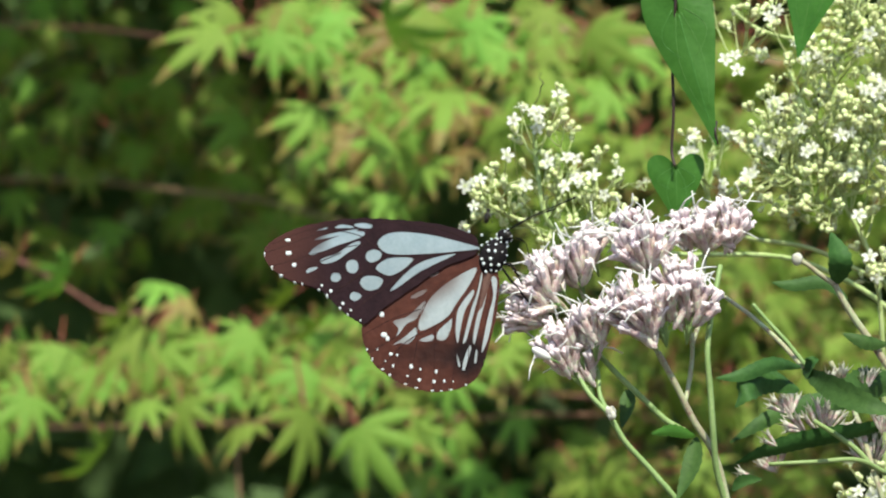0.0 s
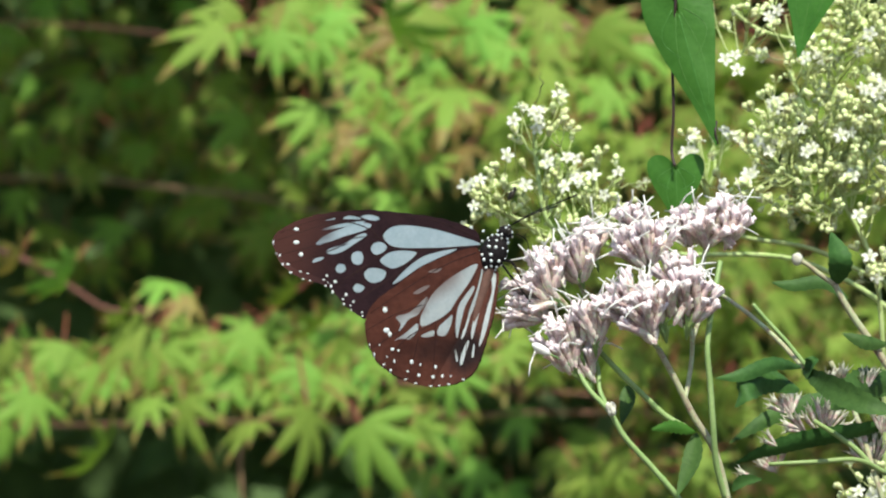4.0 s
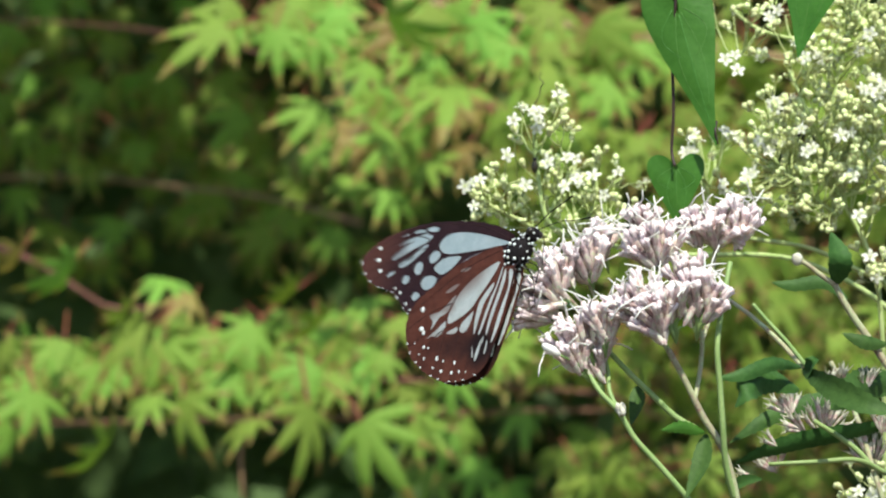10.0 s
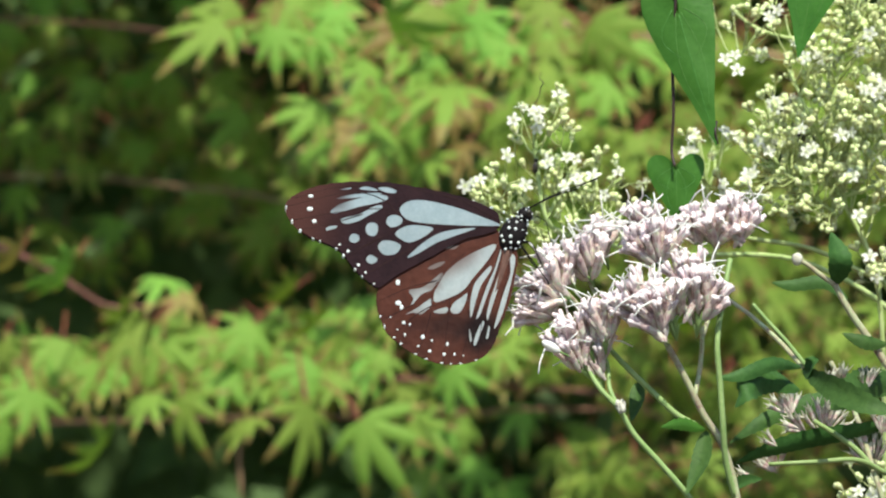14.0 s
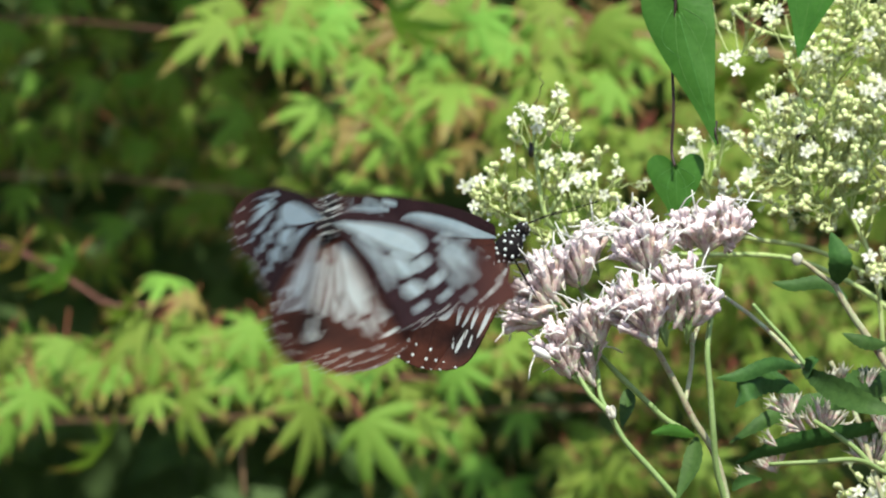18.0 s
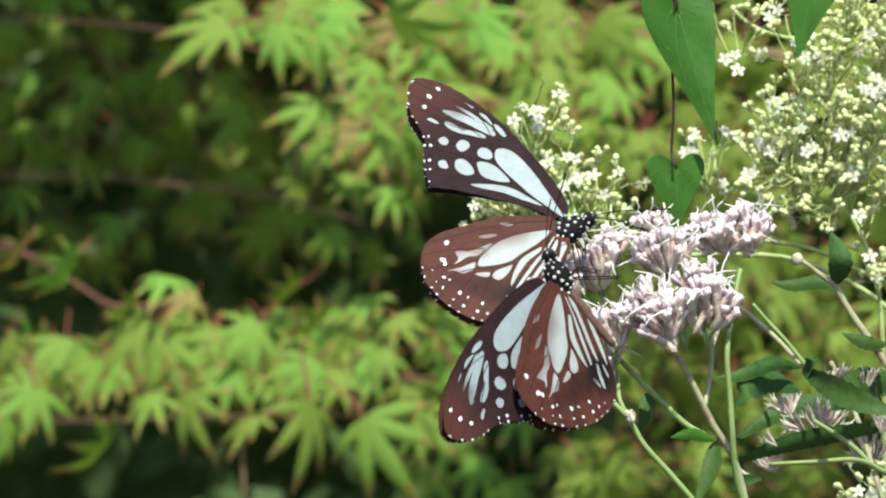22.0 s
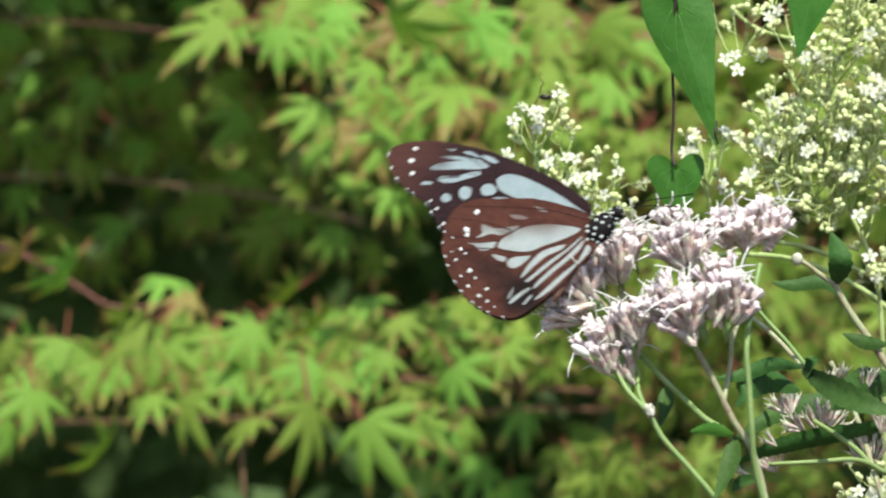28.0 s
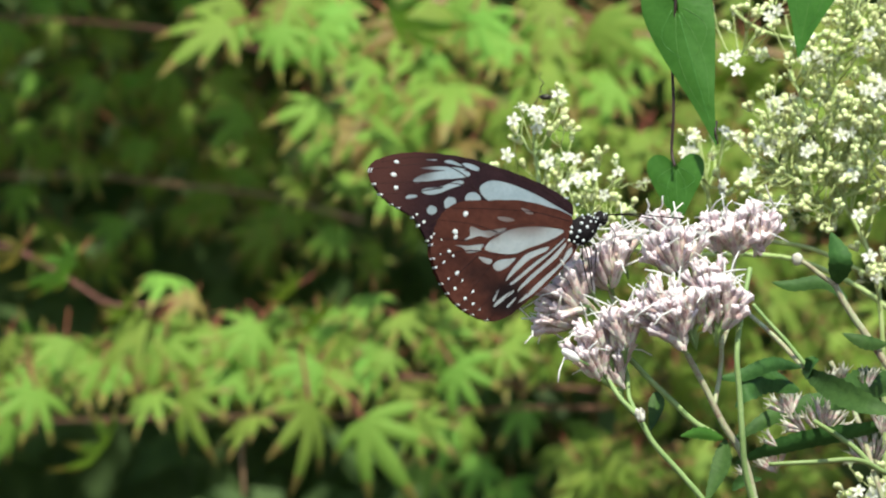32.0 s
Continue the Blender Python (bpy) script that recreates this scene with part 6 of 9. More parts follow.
    walk(tiger_a_wings['far_fore'], [(0, pose(-0.0026739, 0.0014, 0.00093585, -0.9, -0.1, -1.8)),
        (1, pose(-0.0026739, 0.0014, 0.00093585, -0.8, -0.1, -1.6)),
        (2, pose(-0.0026739, 0.0014, 0.00093585, -0.8, 0.3, -1.5)),
        (3, pose(-0.0026739, 0.0014, 0.00093585, -0.9, -0.8, -1.7)),
        (3.3, pose(-0.0026739, 0.0014, 0.00093585, -2.1, -0.6, -4.1)),
        (3.4, pose(-0.0026739, 0.0014, 0.00093585, -13.1, -1.1, -27.3)),
        (3.5, pose(-0.0026739, 0.0014, 0.00093585, -14.6, -1.8, -30.7)),
        (4.5, pose(-0.0026739, 0.0014, 0.00093585, -1.7, -0.4, -3.4)),
        (5.3, pose(-0.0026739, 0.0014, 0.00093585, -6.3, -1.3, -12.6)),
        (5.5, pose(-0.0026739, 0.0014, 0.00093585, -20.7, -7.3, -45.4)),
        (5.7, pose(-0.0026739, 0.0014, 0.00093585, -25.2, -13.2, -58.5)),
        (5.9, pose(-0.0026739, 0.0014, 0.00093585, -10.3, -1.8, -20.8)),
        (6, pose(-0.0026739, 0.0014, 0.00093585, -0.8, -1.2, -1.6)),
        (6.3, pose(-0.0026739, 0.0014, 0.00093585, -1.2, 2, -2.4)),
        (6.5, pose(-0.0026739, 0.0014, 0.00093585, -13.4, 3.6, -28.9)),
        (6.7, pose(-0.0026739, 0.0014, 0.00093585, -25, -9.6, -61)),
        (6.9, pose(-0.0026739, 0.001, 0.00093585, -15.903, -4.7495, -33.038)),
        (7, pose(-0.0026739, 0.0008, 0.00093585, -19.204, 6.1258, -45.506)),
        (7.1, pose(-0.0026739, 0.001, 0.00093585, -8.4029, -1.5495, -17.838)),
        (7.3, pose(-0.0026739, 0.0014, 0.00093585, -7.9, 7.1, -16.8)),
        (7.5, pose(-0.0026739, 0.0014, 0.00093585, -18.8, -7.1, -39.7)),
        (7.7, pose(-0.0026739, 0.0014, 0.00093585, -15.2, -1, -32.3)),
        (8, pose(-0.0026739, 0.0008, 0.00093585, -4.7812, 6.9981, -10.066)),
        (8.3, pose(-0.0026739, 0.0014, 0.00093585, -2.4, -0.9, -4.8)),
        (8.6, pose(-0.0026739, 0.0014, 0.00093585, -2.3, 0.6, -4.6)),
        (9, pose(-0.0026739, 0.0014, 0.00093585, -1.1, 2.9, -2.3)),
        (9.3, pose(-0.0026739, 0.0014, 0.00093585, -2.4, 8.3, -5)),
        (9.6, pose(-0.0026739, 0.0014, 0.00093585, -8.5, 0.4, -17.4)),
        (9.8, pose(-0.0026739, 0.0014, 0.00093585, -21.8, -13.4, -44.9)),
        (10, pose(-0.0026739, 0.0008, 0.00093585, 0.039542, -9.0076, 0.071311)),
        (10.1, pose(-0.0026739, 0.0014, 0.00093585, -15.7, -4.1, -32.6)),
        (10.3, pose(-0.0026739, 0.0014, 0.00093585, -0.8, -0.3, -1.6)),
        (10.7, pose(-0.0026739, 0.0014, 0.00093585, -0.9, -0.6, -1.8)),
        (11, pose(-0.0026739, 0.0008, 0.00093585, -8.9456, 26.58, -20.21)),
        (11.1, pose(-0.0026739, 0.0011, 0.00093585, -18.273, 27.04, -50.155)),
        (11.3, pose(-0.0026739, 0.0014, 0.00093585, -9.6, -1.4, -19.3)),
        (11.5, pose(-0.0026739, 0.0014, 0.00093585, -17.2, -2.4, -37)),
        (11.7, pose(-0.0026739, 0.0014, 0.00093585, -3.3, 1.7, -6.7)),
        (12, pose(-0.0026739, 0.0014, 0.00093585, -0.8, 2, -1.5)),
        (12.5, pose(-0.0026739, 0.0014, 0.00093585, -0.8, 4.3, -1.6)),
        (13, pose(-0.0026739, 0.0014, 0.00093585, -0.8, 0.1, -1.6)),
        (13.5, pose(-0.0026739, 0.0014, 0.00093585, -0.8, 2.8, -1.6)),
        (14, pose(-0.0026739, 0.0014, 0.00093585, -1.2, 3.9, -2.5)),
        (14.5, pose(-0.0026739, 0.0014, 0.00093585, -0.8, 1.9, -1.6)),
        (15.5, pose(-0.0026739, 0.0014, 0.00093585, -0.9, 0.9, -1.8)),
        (16.5, pose(-0.0026739, 0.0014, 0.00093585, -1, -0.9, -2)),
        (16.6, pose(-0.0026739, 0.0008, 0.00093585, -1.7, -20.7, -2.5)),
        (16.7, pose(-0.0026739, 0.0008, 0.00093585, -1.3485, -27.664, -1.5595)),
        (17, pose(-0.0026739, 0.0008, 0.00093585, 0.60608, -23.456, 0.86218)),
        (17.5, pose(-0.0026739, 0.0008, 0.00093585, -0.69696, -23.928, -0.81891)),
        (17.9, pose(-0.0026739, 0.0008, 0.00093585, -4.5994, -21.766, -6.8838)),
        (18, pose(-0.0026739, 0.0014, 0.00093585, -8.6, -3.1, -17.1)),
        (18.1, pose(-0.0026739, 0.0014, 0.00093585, -2.1, 3.7, -4.3)),
        (18.2, pose(-0.0026739, 0.0014, 0.00093585, -5.3, -8, -9.8)),
        (18.3, pose(-0.0026739, 0.0014, 0.00093585, -26.5, 19.4, -76.1)),
        (18.5, pose(-0.0026739, 0.0014, 0.00093585, -29.3, 27.4, -87.8)),
        (18.6, pose(-0.0026739, 0.0014, 0.00093585, -18.6, 10.6, -44.3)),
        (18.8, pose(-0.0026739, 0.0011, 0.00093585, -4.5539, 5.6827, -9.377)),
        (18.9, pose(-0.0026739, 0.00095, 0.00093585, 10.269, 7.3741, 23.035)),
        (19, pose(-0.0026739, 0.0008, 0.00093585, 0.6923, 6.7655, 1.446)),
        (19.2, pose(-0.0026739, 0.0008, 0.00093585, 9.93, 11.247, 22.246)),
        (19.4, pose(-0.0026739, 0.0008, 0.00093585, 9.2678, 5.7279, 20.747)),
        (19.6, pose(-0.0026739, 0.0008, 0.00093585, 8.0055, 5.809, 17.747)),
        (19.9, pose(-0.0026739, 0.0008, 0.00093585, 0.41217, 5.5808, 1.1972)),
        (20, pose(-0.0026739, 0.0008, 0.00093585, -1.619, 5.3714, -3.3527)),
        (20.2, pose(-0.0026739, 0.0008, 0.00093585, -0.90473, 9.3347, -2.1189)),
        (20.3, pose(-0.0026739, 0.0008, 0.00093585, 1.4024, 3.8663, 3.048)),
        (20.4, pose(-0.0026739, 0.0008, 0.00093585, -5.3905, -4.0021, -10.085)),
        (20.5, pose(-0.0026739, 0.0008, 0.00093585, -17.483, 2.9296, -42.018)),
        (20.7, pose(-0.0026739, 0.0008, 0.00093585, -7.8692, 6.1928, -16.984)),
        (20.9, pose(-0.0026739, 0.0008, 0.00093585, -4.3549, 2.4561, -8.8505)),
        (21, pose(-0.0026739, 0.0008, 0.00093585, -2.4478, 2.8877, -4.9836)),
        (21.2, pose(-0.0026739, 0.00092, 0.00093585, -9.9546, 8.1783, -21.289)),
        (21.5, pose(-0.0026739, 0.0005, 0.00093585, -0.16477, 16.664, -0.79784)),
        (21.8, pose(-0.0026739, 0.00068, 0.00093585, -4.6749, 15.65, -11.106)),
        (22, pose(-0.0026739, 0.0008, 0.00093585, 0.71829, 20.841, 1.5879)),
        (22.2, pose(-0.0026739, 0.0008, 0.00093585, -3.1541, 17.946, -7.7797)),
        (22.5, pose(-0.0026739, 0.0008, 0.00093585, -5.9626, 11.654, -13.331)),
        (23, pose(-0.0026739, 0.0008, 0.00093585, -1.6435, 3.1666, -3.35)),
        (23.5, pose(-0.0026739, 0.0008, 0.00093585, -2.1911, -0.13623, -4.2993)),
        (24, pose(-0.0026739, 0.0008, 0.00093585, -1.5386, -3.7391, -2.9486)),
        (25, pose(-0.0026739, 0.0008, 0.00093585, -3.7564, -19.221, -5.8269)),
        (25.5, pose(-0.0026739, 0.0008, 0.00093585, -2.0578, -14.874, -3.2627)),
        (26.3, pose(-0.0026739, 0.0008, 0.00093585, 0.6, -10.4, 1.1)),
        (27, pose(-0.0026739, 0.0008, 0.00093585, 2.1, -0.4, 4.3)),
        (27.5, pose(-0.0026739, 0.0008, 0.00093585, 15.3, 2.4, 33.4)),
        (27.6, pose(-0.0026739, 0.0008, 0.00093585, 16.265, 5.1254, 36.106)),
        (27.7, pose(-0.0026739, 0.0008, 0.00093585, 16.929, 4.1509, 37.313)),
        (27.8, pose(-0.0026739, 0.0008, 0.00093585, 8.7937, 3.8763, 17.519)),
        (28, pose(-0.0026739, 0.0008, 0.00093585, -0.9772, 1.7272, -1.9683)),
        (28.2, pose(-0.0026739, 0.0008, 0.00093585, -0.032352, -4.1541, -0.15572)),
        (28.5, pose(-0.0026739, 0.0008, 0.00093585, 0.18492, -7.6259, 0.2632)),
        (28.8, pose(-0.0026739, 0.0008, 0.00093585, 0.8022, -10.698, 1.2821)),
        (29, pose(-0.0026739, 0.0008, 0.00093585, 0.64704, -13.679, 1.0947)),
        (29.5, pose(-0.0026739, 0.0008, 0.00093585, 0.87447, -11.691, 1.4334)),
        (30, pose(-0.0026739, 0.0008, 0.00093585, 0.1019, -13.804, 0.17206)),
        (30.5, pose(-0.0026739, 0.0008, 0.00093585, -1.7294, -0.60108, -4.0642)),
        (31, pose(-0.0026739, 0.0008, 0.00093585, -4.7607, 8.3014, -10.1)),
        (31.5, pose(-0.0026739, 0.0008, 0.00093585, 0.26577, -0.69559, -0.71149)),
        (32, pose(-0.0026739, 0.0008, 0.00093585, 3.2922, -14.993, 5.4774))])
    walk(tiger_a_wings['near_hind'], [(0, pose(-0.00080216, -0.0008, -0.001738, 0.9, -0.1, 1.8)),
        (1, pose(-0.00080216, -0.0008, -0.001738, 0.8, 0.9, 1.6)),
        (2, pose(-0.00080216, -0.0008, -0.001738, 0.8, 1.1, 1.5)),
        (3, pose(-0.00080216, -0.0008, -0.001738, 0.9, 1.4, 1.7)),
        (3.3, pose(-0.00080216, -0.0008, -0.001738, 2.1, 0.8, 4.1)),
        (3.4, pose(-0.00080216, -0.0008, -0.001738, 13.2, -4.8, 26.4)),
        (3.5, pose(-0.00080216, -0.0008, -0.001738, 14.7, -5.8, 29.6)),
        (4.5, pose(-0.00080216, -0.0008, -0.001738, 1.7, 0.7, 3.4)),
        (5.3, pose(-0.00080216, -0.0008, -0.001738, 6.3, 0, 12.8)),
        (5.5, pose(-0.00080216, -0.0008, -0.001738, 20.8, -8.6, 44.8)),
        (5.7, pose(-0.00080216, -0.0008, -0.001738, 25.3, -13.9, 58.1)),
        (5.9, pose(-0.00080216, -0.0008, -0.001738, 10.3, -2, 20.7)),
        (6, pose(-0.00080216, -0.0008, -0.001738, 0.8, 1.8, 1.6)),
        (6.3, pose(-0.00080216, -0.0008, -0.001738, 1.2, -1, 2.4)),
        (6.5, pose(-0.00080216, -0.0008, -0.001738, 13.5, -8.5, 26)),
        (6.7, pose(-0.00080216, -0.0008, -0.001738, 25.5, -14.7, 58.5)),
        (6.9, pose(-0.00080216, -0.0012, -0.001738, 14.934, -3.2639, 33.566)),
        (7, pose(-0.00080216, -0.0014, -0.001738, 21.551, -15.646, 42.549)),
        (7.1, pose(-0.00080216, -0.0012, -0.001738, 20.634, -12.364, 42.966)),
        (7.3, pose(-0.00080216, -0.0008, -0.001738, 7.9, -6.2, 15)),
        (7.5, pose(-0.00080216, -0.0008, -0.001738, 18.7, -4.7, 40.5)),
        (7.7, pose(-0.00080216, -0.0008, -0.001738, 15.2, -5.2, 31.1)),
        (8, pose(-0.00080216, -0.0014, -0.001738, -1.7372, -0.49873, -3.4353)),
        (8.3, pose(-0.00080216, -0.0008, -0.001738, 2.4, 1.1, 4.9)),
        (8.6, pose(-0.00080216, -0.0008, -0.001738, 2.3, -0.2, 4.6)),
        (9, pose(-0.00080216, -0.0008, -0.001738, 1.2, 4.4, 2.4)),
        (9.3, pose(-0.00080216, -0.0008, -0.001738, 2.4, -5.1, 4.5)),
        (9.6, pose(-0.00080216, -0.0008, -0.001738, 8.5, -0.7, 17.2)),
        (9.8, pose(-0.00080216, -0.0008, -0.001738, 21.4, -7.4, 47.3)),
        (10, pose(-0.00080216, -0.0014, -0.001738, 3.2201, -8.7962, 5.8414)),
        (10.1, pose(-0.00080216, -0.0008, -0.001738, 15.7, -4.4, 32.5)),
        (10.3, pose(-0.00080216, -0.0008, -0.001738, 0.8, 1.9, 1.6)),
        (10.7, pose(-0.00080216, -0.0008, -0.001738, 0.9, 0.6, 1.8)),
        (11, pose(-0.00080216, -0.0014, -0.001738, 3.0815, 0.9066, 6.1806)),
        (11.1, pose(-0.00080216, -0.0011, -0.001738, 13.691, -8.1467, 28.99)),
        (11.3, pose(-0.00080216, -0.0008, -0.001738, 9.6, 0.6, 19.6)),
        (11.5, pose(-0.00080216, -0.0008, -0.001738, 17.2, -5.6, 36)),
        (11.7, pose(-0.00080216, -0.0008, -0.001738, 3.3, -0.9, 6.5)),
        (12, pose(-0.00080216, -0.0008, -0.001738, 0.8, -1.2, 1.5)),
        (12.5, pose(-0.00080216, -0.0008, -0.001738, 0.8, -2.4, 1.5)),
        (13, pose(-0.00080216, -0.0008, -0.001738, 0.8, -1.9, 1.5)),
        (13.5, pose(-0.00080216, -0.0008, -0.001738, 0.8, -0.7, 1.5)),
        (14, pose(-0.00080216, -0.0008, -0.001738, 1.2, 2.4, 2.5)),
        (14.5, pose(-0.00080216, -0.0008, -0.001738, 0.8, -0.3, 1.6)),
        (15.5, pose(-0.00080216, -0.0008, -0.001738, 0.9, 0.2, 1.8)),
        (16.5, pose(-0.00080216, -0.0008, -0.001738, 1, 1.2, 2.1)),
        (16.6, pose(-0.00080216, -0.0014, -0.001738, 1.6, -3.2, 3)),
        (16.7, pose(-0.00080216, -0.0014, -0.001738, 1.2857, 3.7027, 2.6932)),
        (17, pose(-0.00080216, -0.0014, -0.001738, -0.15721, 6.2109, -0.32716)),
        (17.5, pose(-0.00080216, -0.0014, -0.001738, 0.77139, 6.2054, 1.8864)),
        (17.9, pose(-0.00080216, -0.0014, -0.001738, 4.2943, 1.5811, 8.7373)),
        (18, pose(-0.00080216, -0.0008, -0.001738, 8.6, 1.4, 17.7)),
        (18.1, pose(-0.00080216, -0.0008, -0.001738, 2.1, -2.6, 4.1)),
        (18.2, pose(-0.00080216, -0.0008, -0.001738, 5.3, 8.5, 11.3)),
        (18.3, pose(-0.00080216, -0.0008, -0.001738, 15.7, -4, 32.6)),
        (18.5, pose(-0.00080216, -0.0008, -0.001738, 21.1, 16.8, 53)),
        (18.6, pose(-0.00080216, -0.0008, -0.001738, 19.4, 20, 47.7)),
        (18.8, pose(-0.00080216, -0.0011, -0.001738, 4.7159, -3.0249, 7.8178)),
        (18.9, pose(-0.00080216, -0.00125, -0.001738, -10.026, 0.3127, -22.673)),
        (19, pose(-0.00080216, -0.0014, -0.001738, -0.36819, 5.8503, -0.76441)),
        (19.2, pose(-0.00080216, -0.0014, -0.001738, -9.2671, -1.8438, -21.588)),
        (19.4, pose(-0.00080216, -0.0014, -0.001738, -8.2661, 1.6622, -18.511)),
        (19.6, pose(-0.00080216, -0.0014, -0.001738, -6.6651, 0.36823, -14.635)),
        (19.9, pose(-0.00080216, -0.0014, -0.001738, 1.3365, -5.4728, 2.18)),
        (20, pose(-0.00080216, -0.0014, -0.001738, 3.637, -9.8198, 6.5182)),
        (20.2, pose(-0.00080216, -0.0014, -0.001738, 3.03, -8.4289, 5.4207)),
        (20.3, pose(-0.00080216, -0.0014, -0.001738, 0.77647, -2.2334, 1.572)),
        (20.4, pose(-0.00080216, -0.0014, -0.001738, 7.6229, -1.1379, 15.523)),
        (20.5, pose(-0.00080216, -0.0014, -0.001738, 20.269, -14.342, 40.774)),
        (20.7, pose(-0.00080216, -0.0014, -0.001738, 10.362, -9.9515, 19.177)),
        (20.9, pose(-0.00080216, -0.0014, -0.001738, 6.8553, -3.8606, 13.179)),
        (21, pose(-0.00080216, -0.0014, -0.001738, 5.0018, -3.9651, 9.6307)),
        (21.2, pose(-0.00080216, -0.00128, -0.001738, 6.3994, -6.2456, 11.861)),
        (21.5, pose(-0.00080216, -0.0017, -0.001738, 1.0458, -12.766, 0.20535)),
        (21.8, pose(-0.00080216, -0.00152, -0.001738, -5.4078, -5.2872, -11.55)),
        (22, pose(-0.00080216, -0.0014, -0.001738, -1.5102, -9.1677, -2.72)),
        (22.2, pose(-0.00080216, -0.0014, -0.001738, -3.7234, -6.7403, -8.3992)),
        (22.5, pose(-0.00080216, -0.0014, -0.001738, -4.243, 2.2508, -8.8179)),
        (23, pose(-0.00080216, -0.0014, -0.001738, 3.7242, 13.469, 8.0842)),
        (23.5, pose(-0.00080216, -0.0014, -0.001738, 3.0659, 10.946, 6.5232)),
        (24, pose(-0.00080216, -0.0014, -0.001738, 3.5075, 9.3233, 7.4623)),
        (25, pose(-0.00080216, -0.0014, -0.001738, 6.8269, 1.8639, 13.959)),
        (25.5, pose(-0.00080216, -0.0014, -0.001738, 4.8935, 6.0162, 10.136)),
        (26.3, pose(-0.00080216, -0.0014, -0.001738, 1.9, 6.6, 4)),
        (27, pose(-0.00080216, -0.0014, -0.001738, 3.4, 3.8, 7.1)),
        (27.5, pose(-0.00080216, -0.0014, -0.001738, 16.5, -7.1, 33.5)),
        (27.6, pose(-0.00080216, -0.0014, -0.001738, 17.707, -4.478, 36.414)),
        (27.7, pose(-0.00080216, -0.0014, -0.001738, 18.714, 0.84391, 39.927)),
        (27.8, pose(-0.00080216, -0.0014, -0.001738, 11.021, 9.7659, 22.941)),
        (28, pose(-0.00080216, -0.0014, -0.001738, 2.0354, 17.41, 4.4677)),
        (28.2, pose(-0.00080216, -0.0014, -0.001738, 2.9472, 22.282, 6.6122)),
        (28.5, pose(-0.00080216, -0.0014, -0.001738, 3.1147, 18.741, 6.9788)),
        (28.8, pose(-0.00080216, -0.0014, -0.001738, 3.6823, 15.799, 8.0455)),
        (29, pose(-0.00080216, -0.0014, -0.001738, 3.594, 10.372, 7.6899)),
        (29.5, pose(-0.00080216, -0.0014, -0.001738, 3.7191, 13.102, 8.086)),
        (30, pose(-0.00080216, -0.0014, -0.001738, 3.0442, 9.633, 6.482)),
        (30.5, pose(-0.00080216, -0.0014, -0.001738, 0.96907, 22.593, 2.0034)),
        (31, pose(-0.00080216, -0.0014, -0.001738, -2.1061, 30.253, -4.6751)),
        (31.5, pose(-0.00080216, -0.0014, -0.001738, 2.865, 20.579, 5.9058)),
        (32, pose(-0.00080216, -0.0014, -0.001738, 6.0361, 6.1055, 12.687))])
